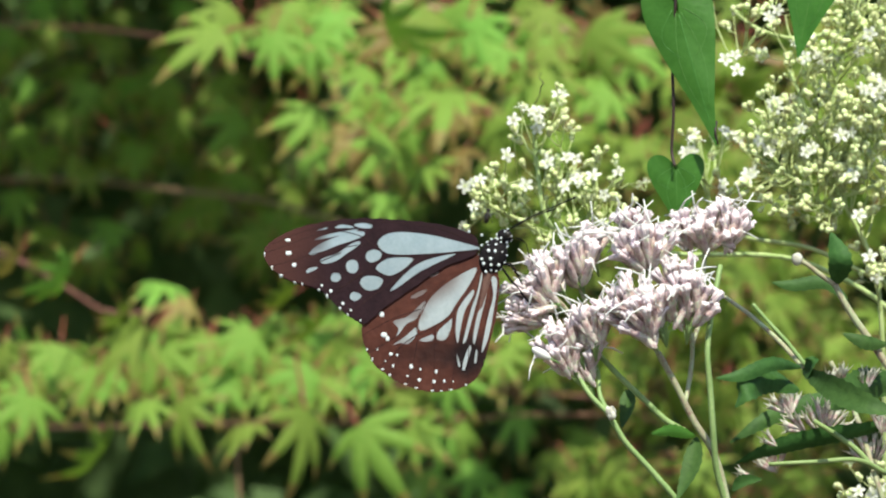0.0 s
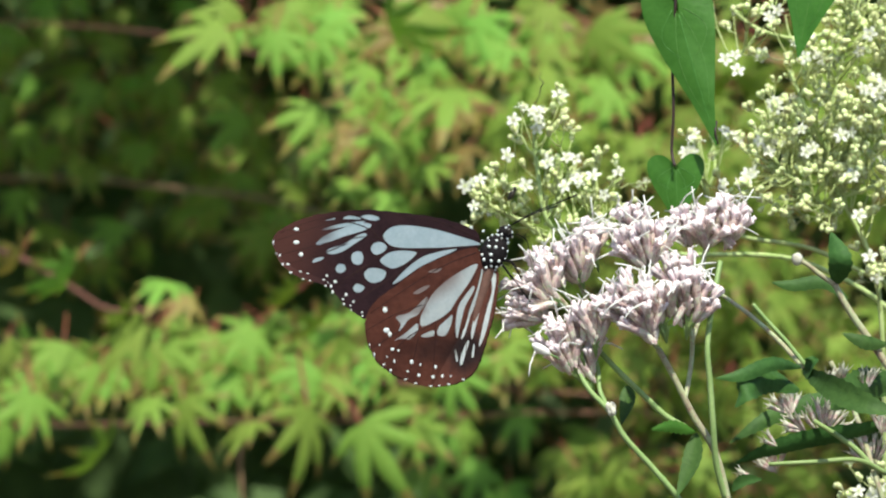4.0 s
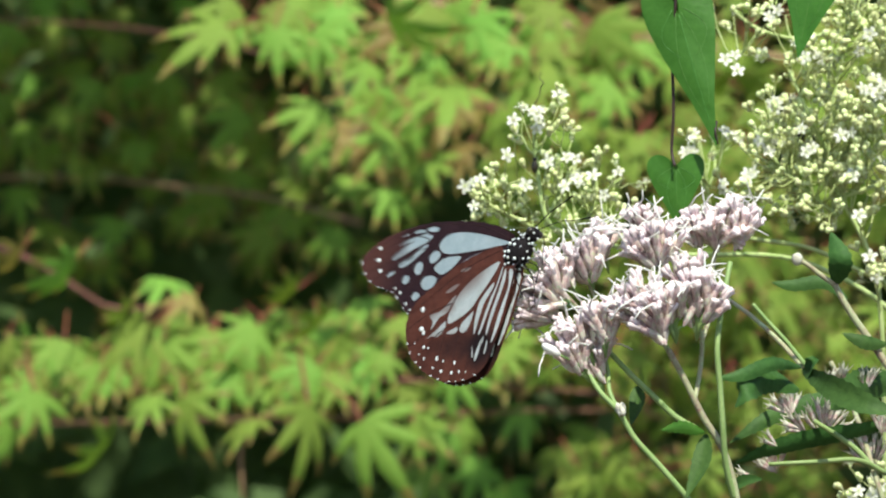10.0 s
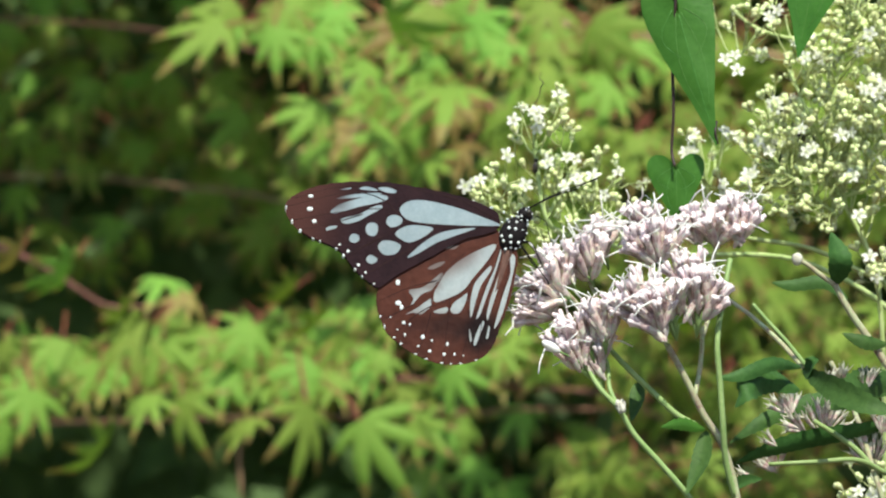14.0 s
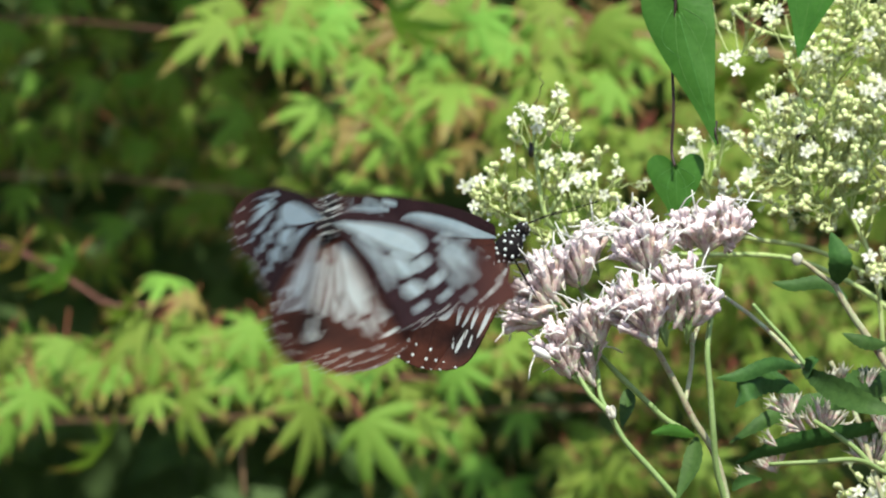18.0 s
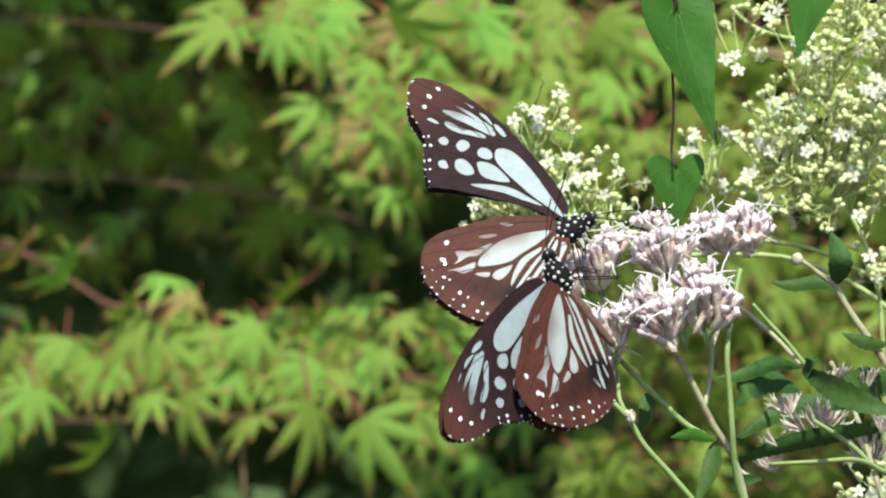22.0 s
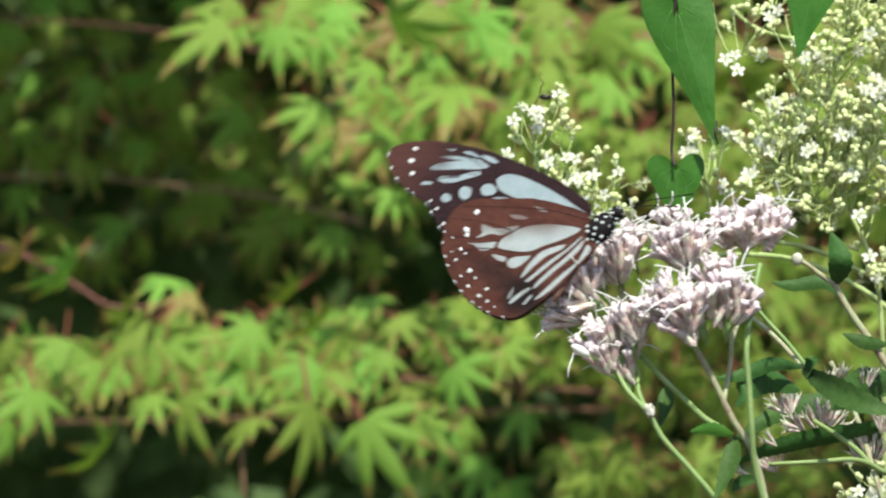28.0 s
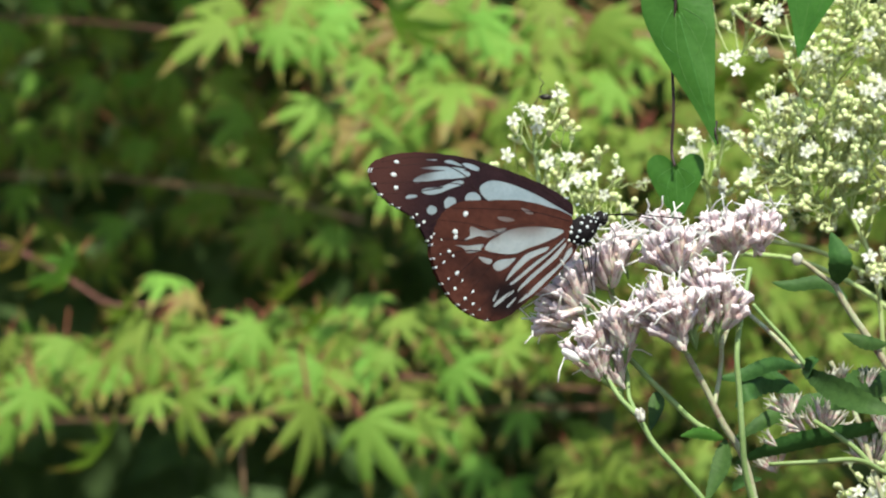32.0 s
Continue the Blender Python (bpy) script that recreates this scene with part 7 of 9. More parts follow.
    walk(tiger_a_wings['far_hind'], [(0, pose(-0.00080216, 0.0008, -0.001738, -0.9, -0.1, -1.8)),
        (1, pose(-0.00080216, 0.0008, -0.001738, -0.8, 0.9, -1.6)),
        (2, pose(-0.00080216, 0.0008, -0.001738, -0.8, 1.1, -1.5)),
        (3, pose(-0.00080216, 0.0008, -0.001738, -0.9, 1.4, -1.7)),
        (3.3, pose(-0.00080216, 0.0008, -0.001738, -2.1, 0.8, -4.1)),
        (3.4, pose(-0.00080216, 0.0008, -0.001738, -13.2, -4.8, -26.4)),
        (3.5, pose(-0.00080216, 0.0008, -0.001738, -14.7, -5.8, -29.6)),
        (4.5, pose(-0.00080216, 0.0008, -0.001738, -1.7, 0.7, -3.4)),
        (5.3, pose(-0.00080216, 0.0008, -0.001738, -6.3, 0, -12.8)),
        (5.5, pose(-0.00080216, 0.0008, -0.001738, -20.8, -8.6, -44.8)),
        (5.7, pose(-0.00080216, 0.0008, -0.001738, -25.3, -13.9, -58.1)),
        (5.9, pose(-0.00080216, 0.0008, -0.001738, -10.3, -2, -20.7)),
        (6, pose(-0.00080216, 0.0008, -0.001738, -0.8, 1.8, -1.6)),
        (6.3, pose(-0.00080216, 0.0008, -0.001738, -1.2, -1, -2.4)),
        (6.5, pose(-0.00080216, 0.0008, -0.001738, -13.5, -8.5, -26)),
        (6.7, pose(-0.00080216, 0.0008, -0.001738, -25.5, -14.7, -58.5)),
        (6.9, pose(-0.00080216, 0.0012, -0.001738, -16.279, -4.0993, -35.931)),
        (7, pose(-0.00080216, 0.0014, -0.001738, -21.269, -15.399, -41.896)),
        (7.1, pose(-0.00080216, 0.0012, -0.001738, -8.979, -6.6993, -19.931)),
        (7.3, pose(-0.00080216, 0.0008, -0.001738, -7.9, -6.2, -15)),
        (7.5, pose(-0.00080216, 0.0008, -0.001738, -18.7, -4.7, -40.5)),
        (7.7, pose(-0.00080216, 0.0008, -0.001738, -15.2, -5.2, -31.1)),
        (8, pose(-0.00080216, 0.0014, -0.001738, -2.6347, -0.56659, -5.213)),
        (8.3, pose(-0.00080216, 0.0008, -0.001738, -2.4, 1.1, -4.9)),
        (8.6, pose(-0.00080216, 0.0008, -0.001738, -2.3, -0.2, -4.6)),
        (9, pose(-0.00080216, 0.0008, -0.001738, -1.2, 4.4, -2.4)),
        (9.3, pose(-0.00080216, 0.0008, -0.001738, -2.4, -5.1, -4.5)),
        (9.6, pose(-0.00080216, 0.0008, -0.001738, -8.5, -0.7, -17.2)),
        (9.8, pose(-0.00080216, 0.0008, -0.001738, -21.4, -7.4, -47.3)),
        (10, pose(-0.00080216, 0.0014, -0.001738, 2.313, -8.7175, 4.1934)),
        (10.1, pose(-0.00080216, 0.0008, -0.001738, -15.7, -4.4, -32.5)),
        (10.3, pose(-0.00080216, 0.0008, -0.001738, -0.8, 1.9, -1.6)),
        (10.7, pose(-0.00080216, 0.0008, -0.001738, -0.9, 0.6, -1.8)),
        (11, pose(-0.00080216, 0.0014, -0.001738, 2.1852, 0.98942, 4.3797)),
        (11.1, pose(-0.00080216, 0.0011, -0.001738, -12.057, -9.5553, -26.41)),
        (11.3, pose(-0.00080216, 0.0008, -0.001738, -9.6, 0.6, -19.6)),
        (11.5, pose(-0.00080216, 0.0008, -0.001738, -17.2, -5.6, -36)),
        (11.7, pose(-0.00080216, 0.0008, -0.001738, -3.3, -0.9, -6.5)),
        (12, pose(-0.00080216, 0.0008, -0.001738, -0.8, -1.2, -1.5)),
        (12.5, pose(-0.00080216, 0.0008, -0.001738, -0.8, -2.4, -1.5)),
        (13, pose(-0.00080216, 0.0008, -0.001738, -0.8, -1.9, -1.5)),
        (13.5, pose(-0.00080216, 0.0008, -0.001738, -0.8, -0.7, -1.5)),
        (14, pose(-0.00080216, 0.0008, -0.001738, -1.2, 2.4, -2.5)),
        (14.5, pose(-0.00080216, 0.0008, -0.001738, -0.8, -0.3, -1.6)),
        (15.5, pose(-0.00080216, 0.0008, -0.001738, -0.9, 0.2, -1.8)),
        (16.5, pose(-0.00080216, 0.0008, -0.001738, -1, 1.2, -2.1)),
        (16.6, pose(-0.00080216, 0.0014, -0.001738, -1.6, -3.2, -3)),
        (16.7, pose(-0.00080216, 0.0014, -0.001738, -1.6951, 3.6929, -3.5454)),
        (17, pose(-0.00080216, 0.0014, -0.001738, -1.4804, 6.1717, -3.0818)),
        (17.5, pose(-0.00080216, 0.0014, -0.001738, -1.5902, 6.1859, -3.5909)),
        (17.9, pose(-0.00080216, 0.0014, -0.001738, -4.458, 1.5772, -9.0782)),
        (18, pose(-0.00080216, 0.0008, -0.001738, -8.6, 1.4, -17.7)),
        (18.1, pose(-0.00080216, 0.0008, -0.001738, -2.1, -2.6, -4.1)),
        (18.2, pose(-0.00080216, 0.0008, -0.001738, -5.3, 8.5, -11.3)),
        (18.3, pose(-0.00080216, 0.0008, -0.001738, -25.7, -14.4, -59.9)),
        (18.5, pose(-0.00080216, 0.0008, -0.001738, -26, 6.7, -76.5)),
        (18.6, pose(-0.00080216, 0.0008, -0.001738, -19.4, 20, -47.7)),
        (18.8, pose(-0.00080216, 0.0011, -0.001738, -5.5738, -3.04, -9.5993)),
        (18.9, pose(-0.00080216, 0.00125, -0.001738, 8.7393, 0.28997, 20.001)),
        (19, pose(-0.00080216, 0.0014, -0.001738, -1.3476, 5.82, -2.7985)),
        (19.2, pose(-0.00080216, 0.0014, -0.001738, 7.8855, -1.869, 18.721)),
        (19.4, pose(-0.00080216, 0.0014, -0.001738, 7.2186, 1.642, 16.341)),
        (19.6, pose(-0.00080216, 0.0014, -0.001738, 5.9517, 0.35304, 13.161)),
        (19.9, pose(-0.00080216, 0.0014, -0.001738, -1.5487, -5.4804, -2.6092)),
        (20, pose(-0.00080216, 0.0014, -0.001738, -3.6821, -9.8249, -6.5993)),
        (20.2, pose(-0.00080216, 0.0014, -0.001738, -2.9584, -8.4157, -5.2771)),
        (20.3, pose(-0.00080216, 0.0014, -0.001738, -0.64658, -2.2111, -1.316)),
        (20.4, pose(-0.00080216, 0.0014, -0.001738, -7.4347, -1.1065, -15.155)),
        (20.5, pose(-0.00080216, 0.0014, -0.001738, -20.023, -14.302, -40.294)),
        (20.7, pose(-0.00080216, 0.0014, -0.001738, -9.9992, -9.8928, -18.472)),
        (20.9, pose(-0.00080216, 0.0014, -0.001738, -6.3755, -3.7836, -12.25)),
        (21, pose(-0.00080216, 0.0014, -0.001738, -4.4637, -3.879, -8.5884)),
        (21.2, pose(-0.00080216, 0.00128, -0.001738, -11.966, -6.2956, -23.387)),
        (21.5, pose(-0.00080216, 0.0017, -0.001738, -2.27, -12.72, -5.6836)),
        (21.8, pose(-0.00080216, 0.00152, -0.001738, -6.6738, -5.5452, -13.781)),
        (22, pose(-0.00080216, 0.0014, -0.001738, -1.3764, -9.1617, -2.4788)),
        (22.2, pose(-0.00080216, 0.0014, -0.001738, -5.1732, -6.9165, -11.356)),
        (22.5, pose(-0.00080216, 0.0014, -0.001738, -8.0184, 2.0513, -16.821)),
        (23, pose(-0.00080216, 0.0014, -0.001738, -3.7605, 13.464, -8.1634)),
        (23.5, pose(-0.00080216, 0.0014, -0.001738, -4.2801, 10.938, -9.1613)),
        (24, pose(-0.00080216, 0.0014, -0.001738, -3.5996, 9.3113, -7.6592)),
        (25, pose(-0.00080216, 0.0014, -0.001738, -5.5468, 2.1507, -11.312)),
        (25.5, pose(-0.00080216, 0.0014, -0.001738, -3.2211, 6.1927, -6.6151)),
        (26.3, pose(-0.00080216, 0.0014, -0.001738, 0.6, 6.6, 1.3)),
        (27, pose(-0.00080216, 0.0014, -0.001738, 2.2, 3.9, 4.4)),
        (27.5, pose(-0.00080216, 0.0014, -0.001738, 15.4, -6.4, 31)),
        (27.6, pose(-0.00080216, 0.0014, -0.001738, 16.779, -3.7673, 34.12)),
        (27.7, pose(-0.00080216, 0.0014, -0.001738, 17.858, 1.6655, 37.64)),
        (27.8, pose(-0.00080216, 0.0014, -0.001738, 10.036, 10.198, 20.76)),
        (28, pose(-0.00080216, 0.0014, -0.001738, 1.0938, 17.464, 2.3995)),
        (28.2, pose(-0.00080216, 0.0014, -0.001738, 2.0121, 22.346, 4.4675)),
        (28.5, pose(-0.00080216, 0.0014, -0.001738, 2.1895, 18.82, 4.7694)),
        (28.8, pose(-0.00080216, 0.0014, -0.001738, 2.7669, 15.894, 5.9714)),
        (29, pose(-0.00080216, 0.0014, -0.001738, 2.6852, 10.477, 5.7394)),
        (29.5, pose(-0.00080216, 0.0014, -0.001738, 2.8103, 13.198, 6.0413)),
        (30, pose(-0.00080216, 0.0014, -0.001738, 2.1355, 9.7195, 4.5432)),
        (30.5, pose(-0.00080216, 0.0014, -0.001738, -0.0033173, 22.59, -0.21964)),
        (31, pose(-0.00080216, 0.0014, -0.001738, -3.1421, 30.161, -6.9824)),
        (31.5, pose(-0.00080216, 0.0014, -0.001738, 1.9038, 20.675, 3.7112)),
        (32, pose(-0.00080216, 0.0014, -0.001738, 5.1498, 6.2887, 10.805))])
    walk(tiger_b, [(0, pose(-1.2173, 0.5, 1.925, 28, 54.3, 41.6)),
        (7, pose(-0.92794, 0.4, 1.7416, 28, 54.3, 41.6)),
        (13.6, pose(-0.21839, 0.2, 1.2905, 28.9, 53.8, 31.4)),
        (14.3, pose(-0.11971, 0.2, 1.3449, 32.7, 29.2, 46.4)),
        (14.4, pose(-0.085408, 0.2, 1.3665, 35.94, -1.3457, 76.162)),
        (14.5, pose(-0.012037, 0.2, 1.3914, -7.6687, 19.126, 4.2811)),
        (14.7, pose(0.034496, -0.06, 1.4396, 15.4, -1.7, 66.1)),
        (15.4, pose(0.015043, -0.06, 1.5239, -29.8, 20.3, 113.6)),
        (16.3, pose(-0.062766, -0.06, 1.472, -6.3, 37.6, 102.2)),
        (16.7, pose(-0.074048, 0, 1.4143, -4.233, 9.6923, 34.347)),
        (16.733, pose(-0.07484, -0.02, 1.403, 31.342, 27.839, 92.456)),
        (16.767, pose(-0.075633, -0.04, 1.3918, 65.771, 8.0506, 149.7)),
        (16.8, pose(-0.076425, -0.06, 1.3805, 71.466, -29.593, 194.75)),
        (16.85, pose(-0.078025, -0.06, 1.3676, 46.365, 11.149, 154.15)),
        (16.9, pose(-0.079625, -0.06, 1.3547, -2.2, 18.5, 96)),
        (17, pose(-0.091556, -0.06, 1.3328, -2.6, 15.1, 95.7)),
        (17.1, pose(-0.085461, -0.06, 1.3073, -4.5, 17.1, 93)),
        (17.2, pose(-0.078069, -0.06, 1.297, 0, 24.6, 90)),
        (17.3, pose(-0.067305, -0.06, 1.2976, 2.4, 16.4, 84.3)),
        (17.4, pose(-0.049132, -0.06, 1.3278, 3.3398, -13.684, 107.81)),
        (17.5, pose(-0.025158, -0.06, 1.3365, 36.4, 3.7, 65.4)),
        (17.6, pose(0.0007781, -0.06, 1.3411, 22.5, -0.6, 59.5)),
        (17.7, pose(0.01071, -0.06, 1.3435, 4.2314, 3.0629, 26.97)),
        (17.8, pose(0.0020749, -0.06, 1.3501, -17.2, -19.3, 73.5)),
        (17.9, pose(-0.014524, -0.06, 1.3582, -15.1, -16.4, 84)),
        (18, pose(-0.026715, -0.06, 1.3553, 8.7, -11.8, 86.4)),
        (18.1, pose(-0.042147, -0.06, 1.3469, 13, -15.4, 89.8)),
        (18.2, pose(-0.034496, -0.06, 1.3303, 11.8, -14.3, 84.7)),
        (18.3, pose(-0.018674, -0.06, 1.3112, 31, -9.6, 77.3)),
        (18.4, pose(-0.0050576, -0.06, 1.3229, 16.7, -11.6, 77.2)),
        (18.5, pose(-0.0018156, -0.06, 1.3351, 4.7, -14.2, 82)),
        (18.533, pose(0.0020519, -0.06, 1.3374, -29.53, -5.9677, 45.2)),
        (18.567, pose(0.0059193, -0.06, 1.3396, -62.236, -19.784, 9.7482)),
        (18.6, pose(0.0097868, -0.06, 1.3419, -86.051, -48.668, -19.275)),
        (18.65, pose(0.017926, -0.06, 1.3441, -44.097, -14.58, 4.8277)),
        (18.7, pose(0.026066, -0.06, 1.3462, 4.2, -5.3, 43.8)),
        (18.8, pose(0.039034, -0.06, 1.3547, 4.7, -14.2, 82)),
        (18.9, pose(0.037867, -0.06, 1.3514, 2.9, -15.1, 88.7)),
        (19, pose(0.016396, -0.06, 1.3442, 1.0037, 12.376, 116.34)),
        (19.1, pose(0.0072622, -0.06, 1.3514, 6, -14.7, 87.3)),
        (19.2, pose(0.011671, -0.06, 1.3501, 4.7, -14.2, 82)),
        (19.3, pose(0.022046, -0.06, 1.3573, 4.7, -14.2, 82)),
        (19.4, pose(0.029697, -0.06, 1.3521, -1.5, -12.1, 84.8)),
        (19.5, pose(0.024769, -0.06, 1.3521, -0.6, -10.2, 43.1)),
        (19.7, pose(0.026844, -0.06, 1.3475, 15.6, 3.6, 47.4)),
        (19.9, pose(0.029697, -0.06, 1.3514, 17, 4.1, 53.7)),
        (20, pose(0.030163, -0.06, 1.3493, 18.742, -26.932, 34.956)),
        (20.1, pose(0.029957, -0.06, 1.3482, 15.6, 3.6, 47.4)),
        (20.2, pose(0.026455, -0.06, 1.3475, 7.6, 0, 41.3)),
        (20.3, pose(0.025547, -0.06, 1.346, 2.8, -13.8, 74.3)),
        (20.4, pose(0.02023, -0.06, 1.3413, -14.3, -23.7, 42.7)),
        (20.5, pose(0.02036, -0.06, 1.3443, -10.1, -19.4, 40.3)),
        (20.7, pose(0.020749, -0.06, 1.3469, -6.2, -14.8, 38.5)),
        (20.9, pose(0.024769, -0.06, 1.3495, -2.4, -10.3, 37.5)),
        (21, pose(0.02875, -0.035, 1.3475, 29.034, 2.0116, -12.044)),
        (21.2, pose(0.030953, -0.035, 1.3537, -9.3, -8.4, 4.8)),
        (21.3, pose(0.032705, -0.035, 1.3549, -10, -11.8, 5.3)),
        (21.4, pose(0.031618, -0.035, 1.3514, -10.8, -16.2, 6.7)),
        (21.5, pose(0.029906, -0.035, 1.3487, -11.8, -21.8, 8.4)),
        (21.6, pose(0.028465, -0.035, 1.3464, -12.6, -23.3, 8.8)),
        (21.8, pose(0.028418, -0.035, 1.3466, -12.288, -35.712, 12.062)),
        (22, pose(0.026914, -0.035, 1.3431, -9.6635, -52.135, 19.287)),
        (22.5, pose(0.026114, -0.035, 1.3403, -18.057, -47.832, 19.988)),
        (23, pose(0.020418, -0.035, 1.3387, -26.75, -44.029, 21.389)),
        (23.5, pose(0.02107, -0.035, 1.3375, -37.553, -49.908, 29.801)),
        (24, pose(0.019959, -0.035, 1.337, -48.356, -55.886, 38.613)),
        (25, pose(0.021134, -0.035, 1.3371, -63.256, -60.946, 54.061)),
        (25.5, pose(0.020455, -0.035, 1.3384, -44.194, -55.216, 37.66)),
        (26.1, pose(0.022404, -0.04, 1.3423, -16.4, -40.6, 31)),
        (26.6, pose(0.015043, -0.06, 1.3579, -18.2, -21.3, 66.7)),
        (27.1, pose(-0.0082997, -0.06, 1.3877, 2, -12.9, 70.9)),
        (27.25, pose(-0.0091982, -0.06, 1.4023, 22.056, -37.576, 100.14)),
        (27.4, pose(-0.010097, -0.06, 1.4168, 26.336, -67.959, 134.67)),
        (27.5, pose(0.0067616, -0.06, 1.4032, 26.336, -67.959, 134.67)),
        (27.6, pose(0.049556, -0.06, 1.3973, 26.336, -67.959, 134.67)),
        (27.7, pose(0.093001, -0.06, 1.3883, 26.336, -67.959, 134.67)),
        (27.9, pose(0.17924, -0.06, 1.3714, 26.336, -67.959, 134.67)),
        (29, pose(0.57133, 0.3, 1.5562, 54.595, -28.399, 91.042)),
        (32, pose(1.0388, 0.5, 1.8415, 54.595, -28.399, 91.042))])
    walk(tiger_b_wings['near_fore'], [(0, pose(-0.0026739, -0.0014, 0.00093585, 23.4, -11.6, 52.1)),
        (7, pose(-0.0026739, -0.0014, 0.00093585, 16.9, -5.4, 35.2)),
        (13.6, pose(-0.0026739, -0.0014, 0.00093585, 20.4, -8.3, 43.7)),
        (14.3, pose(-0.0026739, -0.0014, 0.00093585, 23.4, -11.6, 52.1)),
        (14.4, pose(-0.0026739, -0.0014, 0.00093585, -2.1999, -0.12489, -4.4069)),
        (14.5, pose(-0.0026739, -0.0014, 0.00093585, 26.638, -16.441, 62.785)),
        (14.7, pose(-0.0026739, -0.0014, 0.00093585, 26, -15.3, 60.5)),
        (15.4, pose(-0.0026739, -0.0014, 0.00093585, 16.9, -5.4, 35.2)),
        (16.3, pose(-0.0026739, -0.0014, 0.00093585, 23.4, -11.6, 52.1)),
        (16.7, pose(-0.0026739, -0.0014, 0.00093585, 30.019, -26.917, 83.439)),
        (16.75, pose(-0.0026739, -0.0011, 0.00093585, -22.011, -41.476, 51.307)),
        (16.8, pose(-0.0026739, -0.0008, 0.00093585, -91.632, -71.525, 50.213)),
        (16.85, pose(-0.0026739, -0.0011, 0.00093585, -22.359, -30.694, 28.151)),
        (16.9, pose(-0.0026739, -0.0014, 0.00093585, 22, 3.7, 54.4)),
        (17, pose(-0.0026739, -0.0014, 0.00093585, 12.8, 22.9, 29.5)),
        (17.1, pose(-0.0026739, -0.0014, 0.00093585, 14.5, 17.8, 33.7)),
        (17.2, pose(-0.0026739, -0.0014, 0.00093585, 19.7, -7.6, 42)),
        (17.3, pose(-0.0026739, -0.0014, 0.00093585, 24, -12.3, 53.8)),
        (17.4, pose(-0.0026739, -0.0008, 0.00093585, 14.049, -0.51103, 29.644)),
        (17.5, pose(-0.0026739, -0.0014, 0.00093585, 27.1, -17.3, 64.6)),
        (17.6, pose(-0.0026739, -0.0014, 0.00093585, 20.4, -8.3, 43.7)),
        (17.7, pose(-0.0026739, -0.0008, 0.00093585, 25.639, 16.552, 72.548)),
        (17.8, pose(-0.0026739, -0.0014, 0.00093585, 20.4, -8.3, 43.7)),
        (17.9, pose(-0.0026739, -0.0014, 0.00093585, 13, -3.1, 26.6)),
        (18, pose(-0.0026739, -0.0014, 0.00093585, 24.4, -4.7, 61.4)),
        (18.1, pose(-0.0026739, -0.0014, 0.00093585, 22, -9.9, 47.9)),
        (18.2, pose(-0.0026739, -0.0014, 0.00093585, 28, -17.1, 75.5)),
        (18.3, pose(-0.0026739, -0.0014, 0.00093585, 26, -15.3, 60.5)),
        (18.4, pose(-0.0026739, -0.0014, 0.00093585, 27, -12.3, 72.6)),
        (18.5, pose(-0.0026739, -0.0014, 0.00093585, 27.4, -12.7, 77.9)),
        (18.6, pose(-0.0026739, -0.0008, 0.00093585, 29.301, -37.662, 104.57)),
        (18.7, pose(-0.0026739, -0.0014, 0.00093585, 16.9, -5.4, 35.2)),
        (18.8, pose(-0.0026739, -0.0014, 0.00093585, 22, -9.9, 47.9)),
        (18.9, pose(-0.0026739, -0.0014, 0.00093585, 23.5, -5, 57.1)),
        (19, pose(-0.0026739, -0.0008, 0.00093585, 26.946, -6.8826, 88.023)),
        (19.1, pose(-0.0026739, -0.0014, 0.00093585, 23, -2.4, 56.1)),
        (19.2, pose(-0.0026739, -0.0014, 0.00093585, 26.8, -10.5, 73.6)),
        (19.3, pose(-0.0026739, -0.0014, 0.00093585, 27.2, -10.9, 78.9)),
        (19.4, pose(-0.0026739, -0.0014, 0.00093585, 26.5, -4.2, 78.9)),
        (19.5, pose(-0.0026739, -0.0014, 0.00093585, 15, -4.2, 30.9)),
        (19.7, pose(-0.0026739, -0.0014, 0.00093585, 16.9, -5.4, 35.2)),
        (19.9, pose(-0.0026739, -0.0014, 0.00093585, 18.7, -6.8, 39.5)),
        (20, pose(-0.0026739, -0.0008, 0.00093585, 23.777, 10.964, 63.586)),
        (20.1, pose(-0.0026739, -0.0014, 0.00093585, 17.6, -16.9, 31.6)),
        (20.2, pose(-0.0026739, -0.0014, 0.00093585, 16.3, -23.4, 25.4)),
        (20.3, pose(-0.0026739, -0.0014, 0.00093585, 30.3, -33, 50.2)),
        (20.4, pose(-0.0026739, -0.0014, 0.00093585, 26, -32.8, 37.1)),
        (20.5, pose(-0.0026739, -0.0014, 0.00093585, 21, -27.5, 31.7)),
        (20.7, pose(-0.0026739, -0.0014, 0.00093585, 15.8, -18.6, 26.8)),
        (20.9, pose(-0.0026739, -0.0014, 0.00093585, 15.1, -9, 29.6)),
        (21, pose(-0.0026739, -0.0008, 0.00093585, 30.052, 45.989, 70.026)),
        (21.2, pose(-0.0026739, -0.0014, 0.00093585, 20, 11, 48.8)),
        (21.3, pose(-0.0026739, -0.0014, 0.00093585, 14.6, 4.1, 32.2)),
        (21.4, pose(-0.0026739, -0.0014, 0.00093585, 17.7, -4.4, 37.8)),
        (21.5, pose(-0.0026739, -0.0014, 0.00093585, 20.6, -10.4, 43.1)),
        (21.6, pose(-0.0026739, -0.0014, 0.00093585, 19.1, -15.8, 35.9)),
        (21.8, pose(-0.0026739, -0.0012, 0.00093585, 12.019, -4.8019, 24.04)),
        (22, pose(-0.0026739, -0.0008, 0.00093585, 11.557, 0.89434, 24.121)),
        (22.5, pose(-0.0026739, -0.0008, 0.00093585, 12.387, -5.5749, 24.319)),
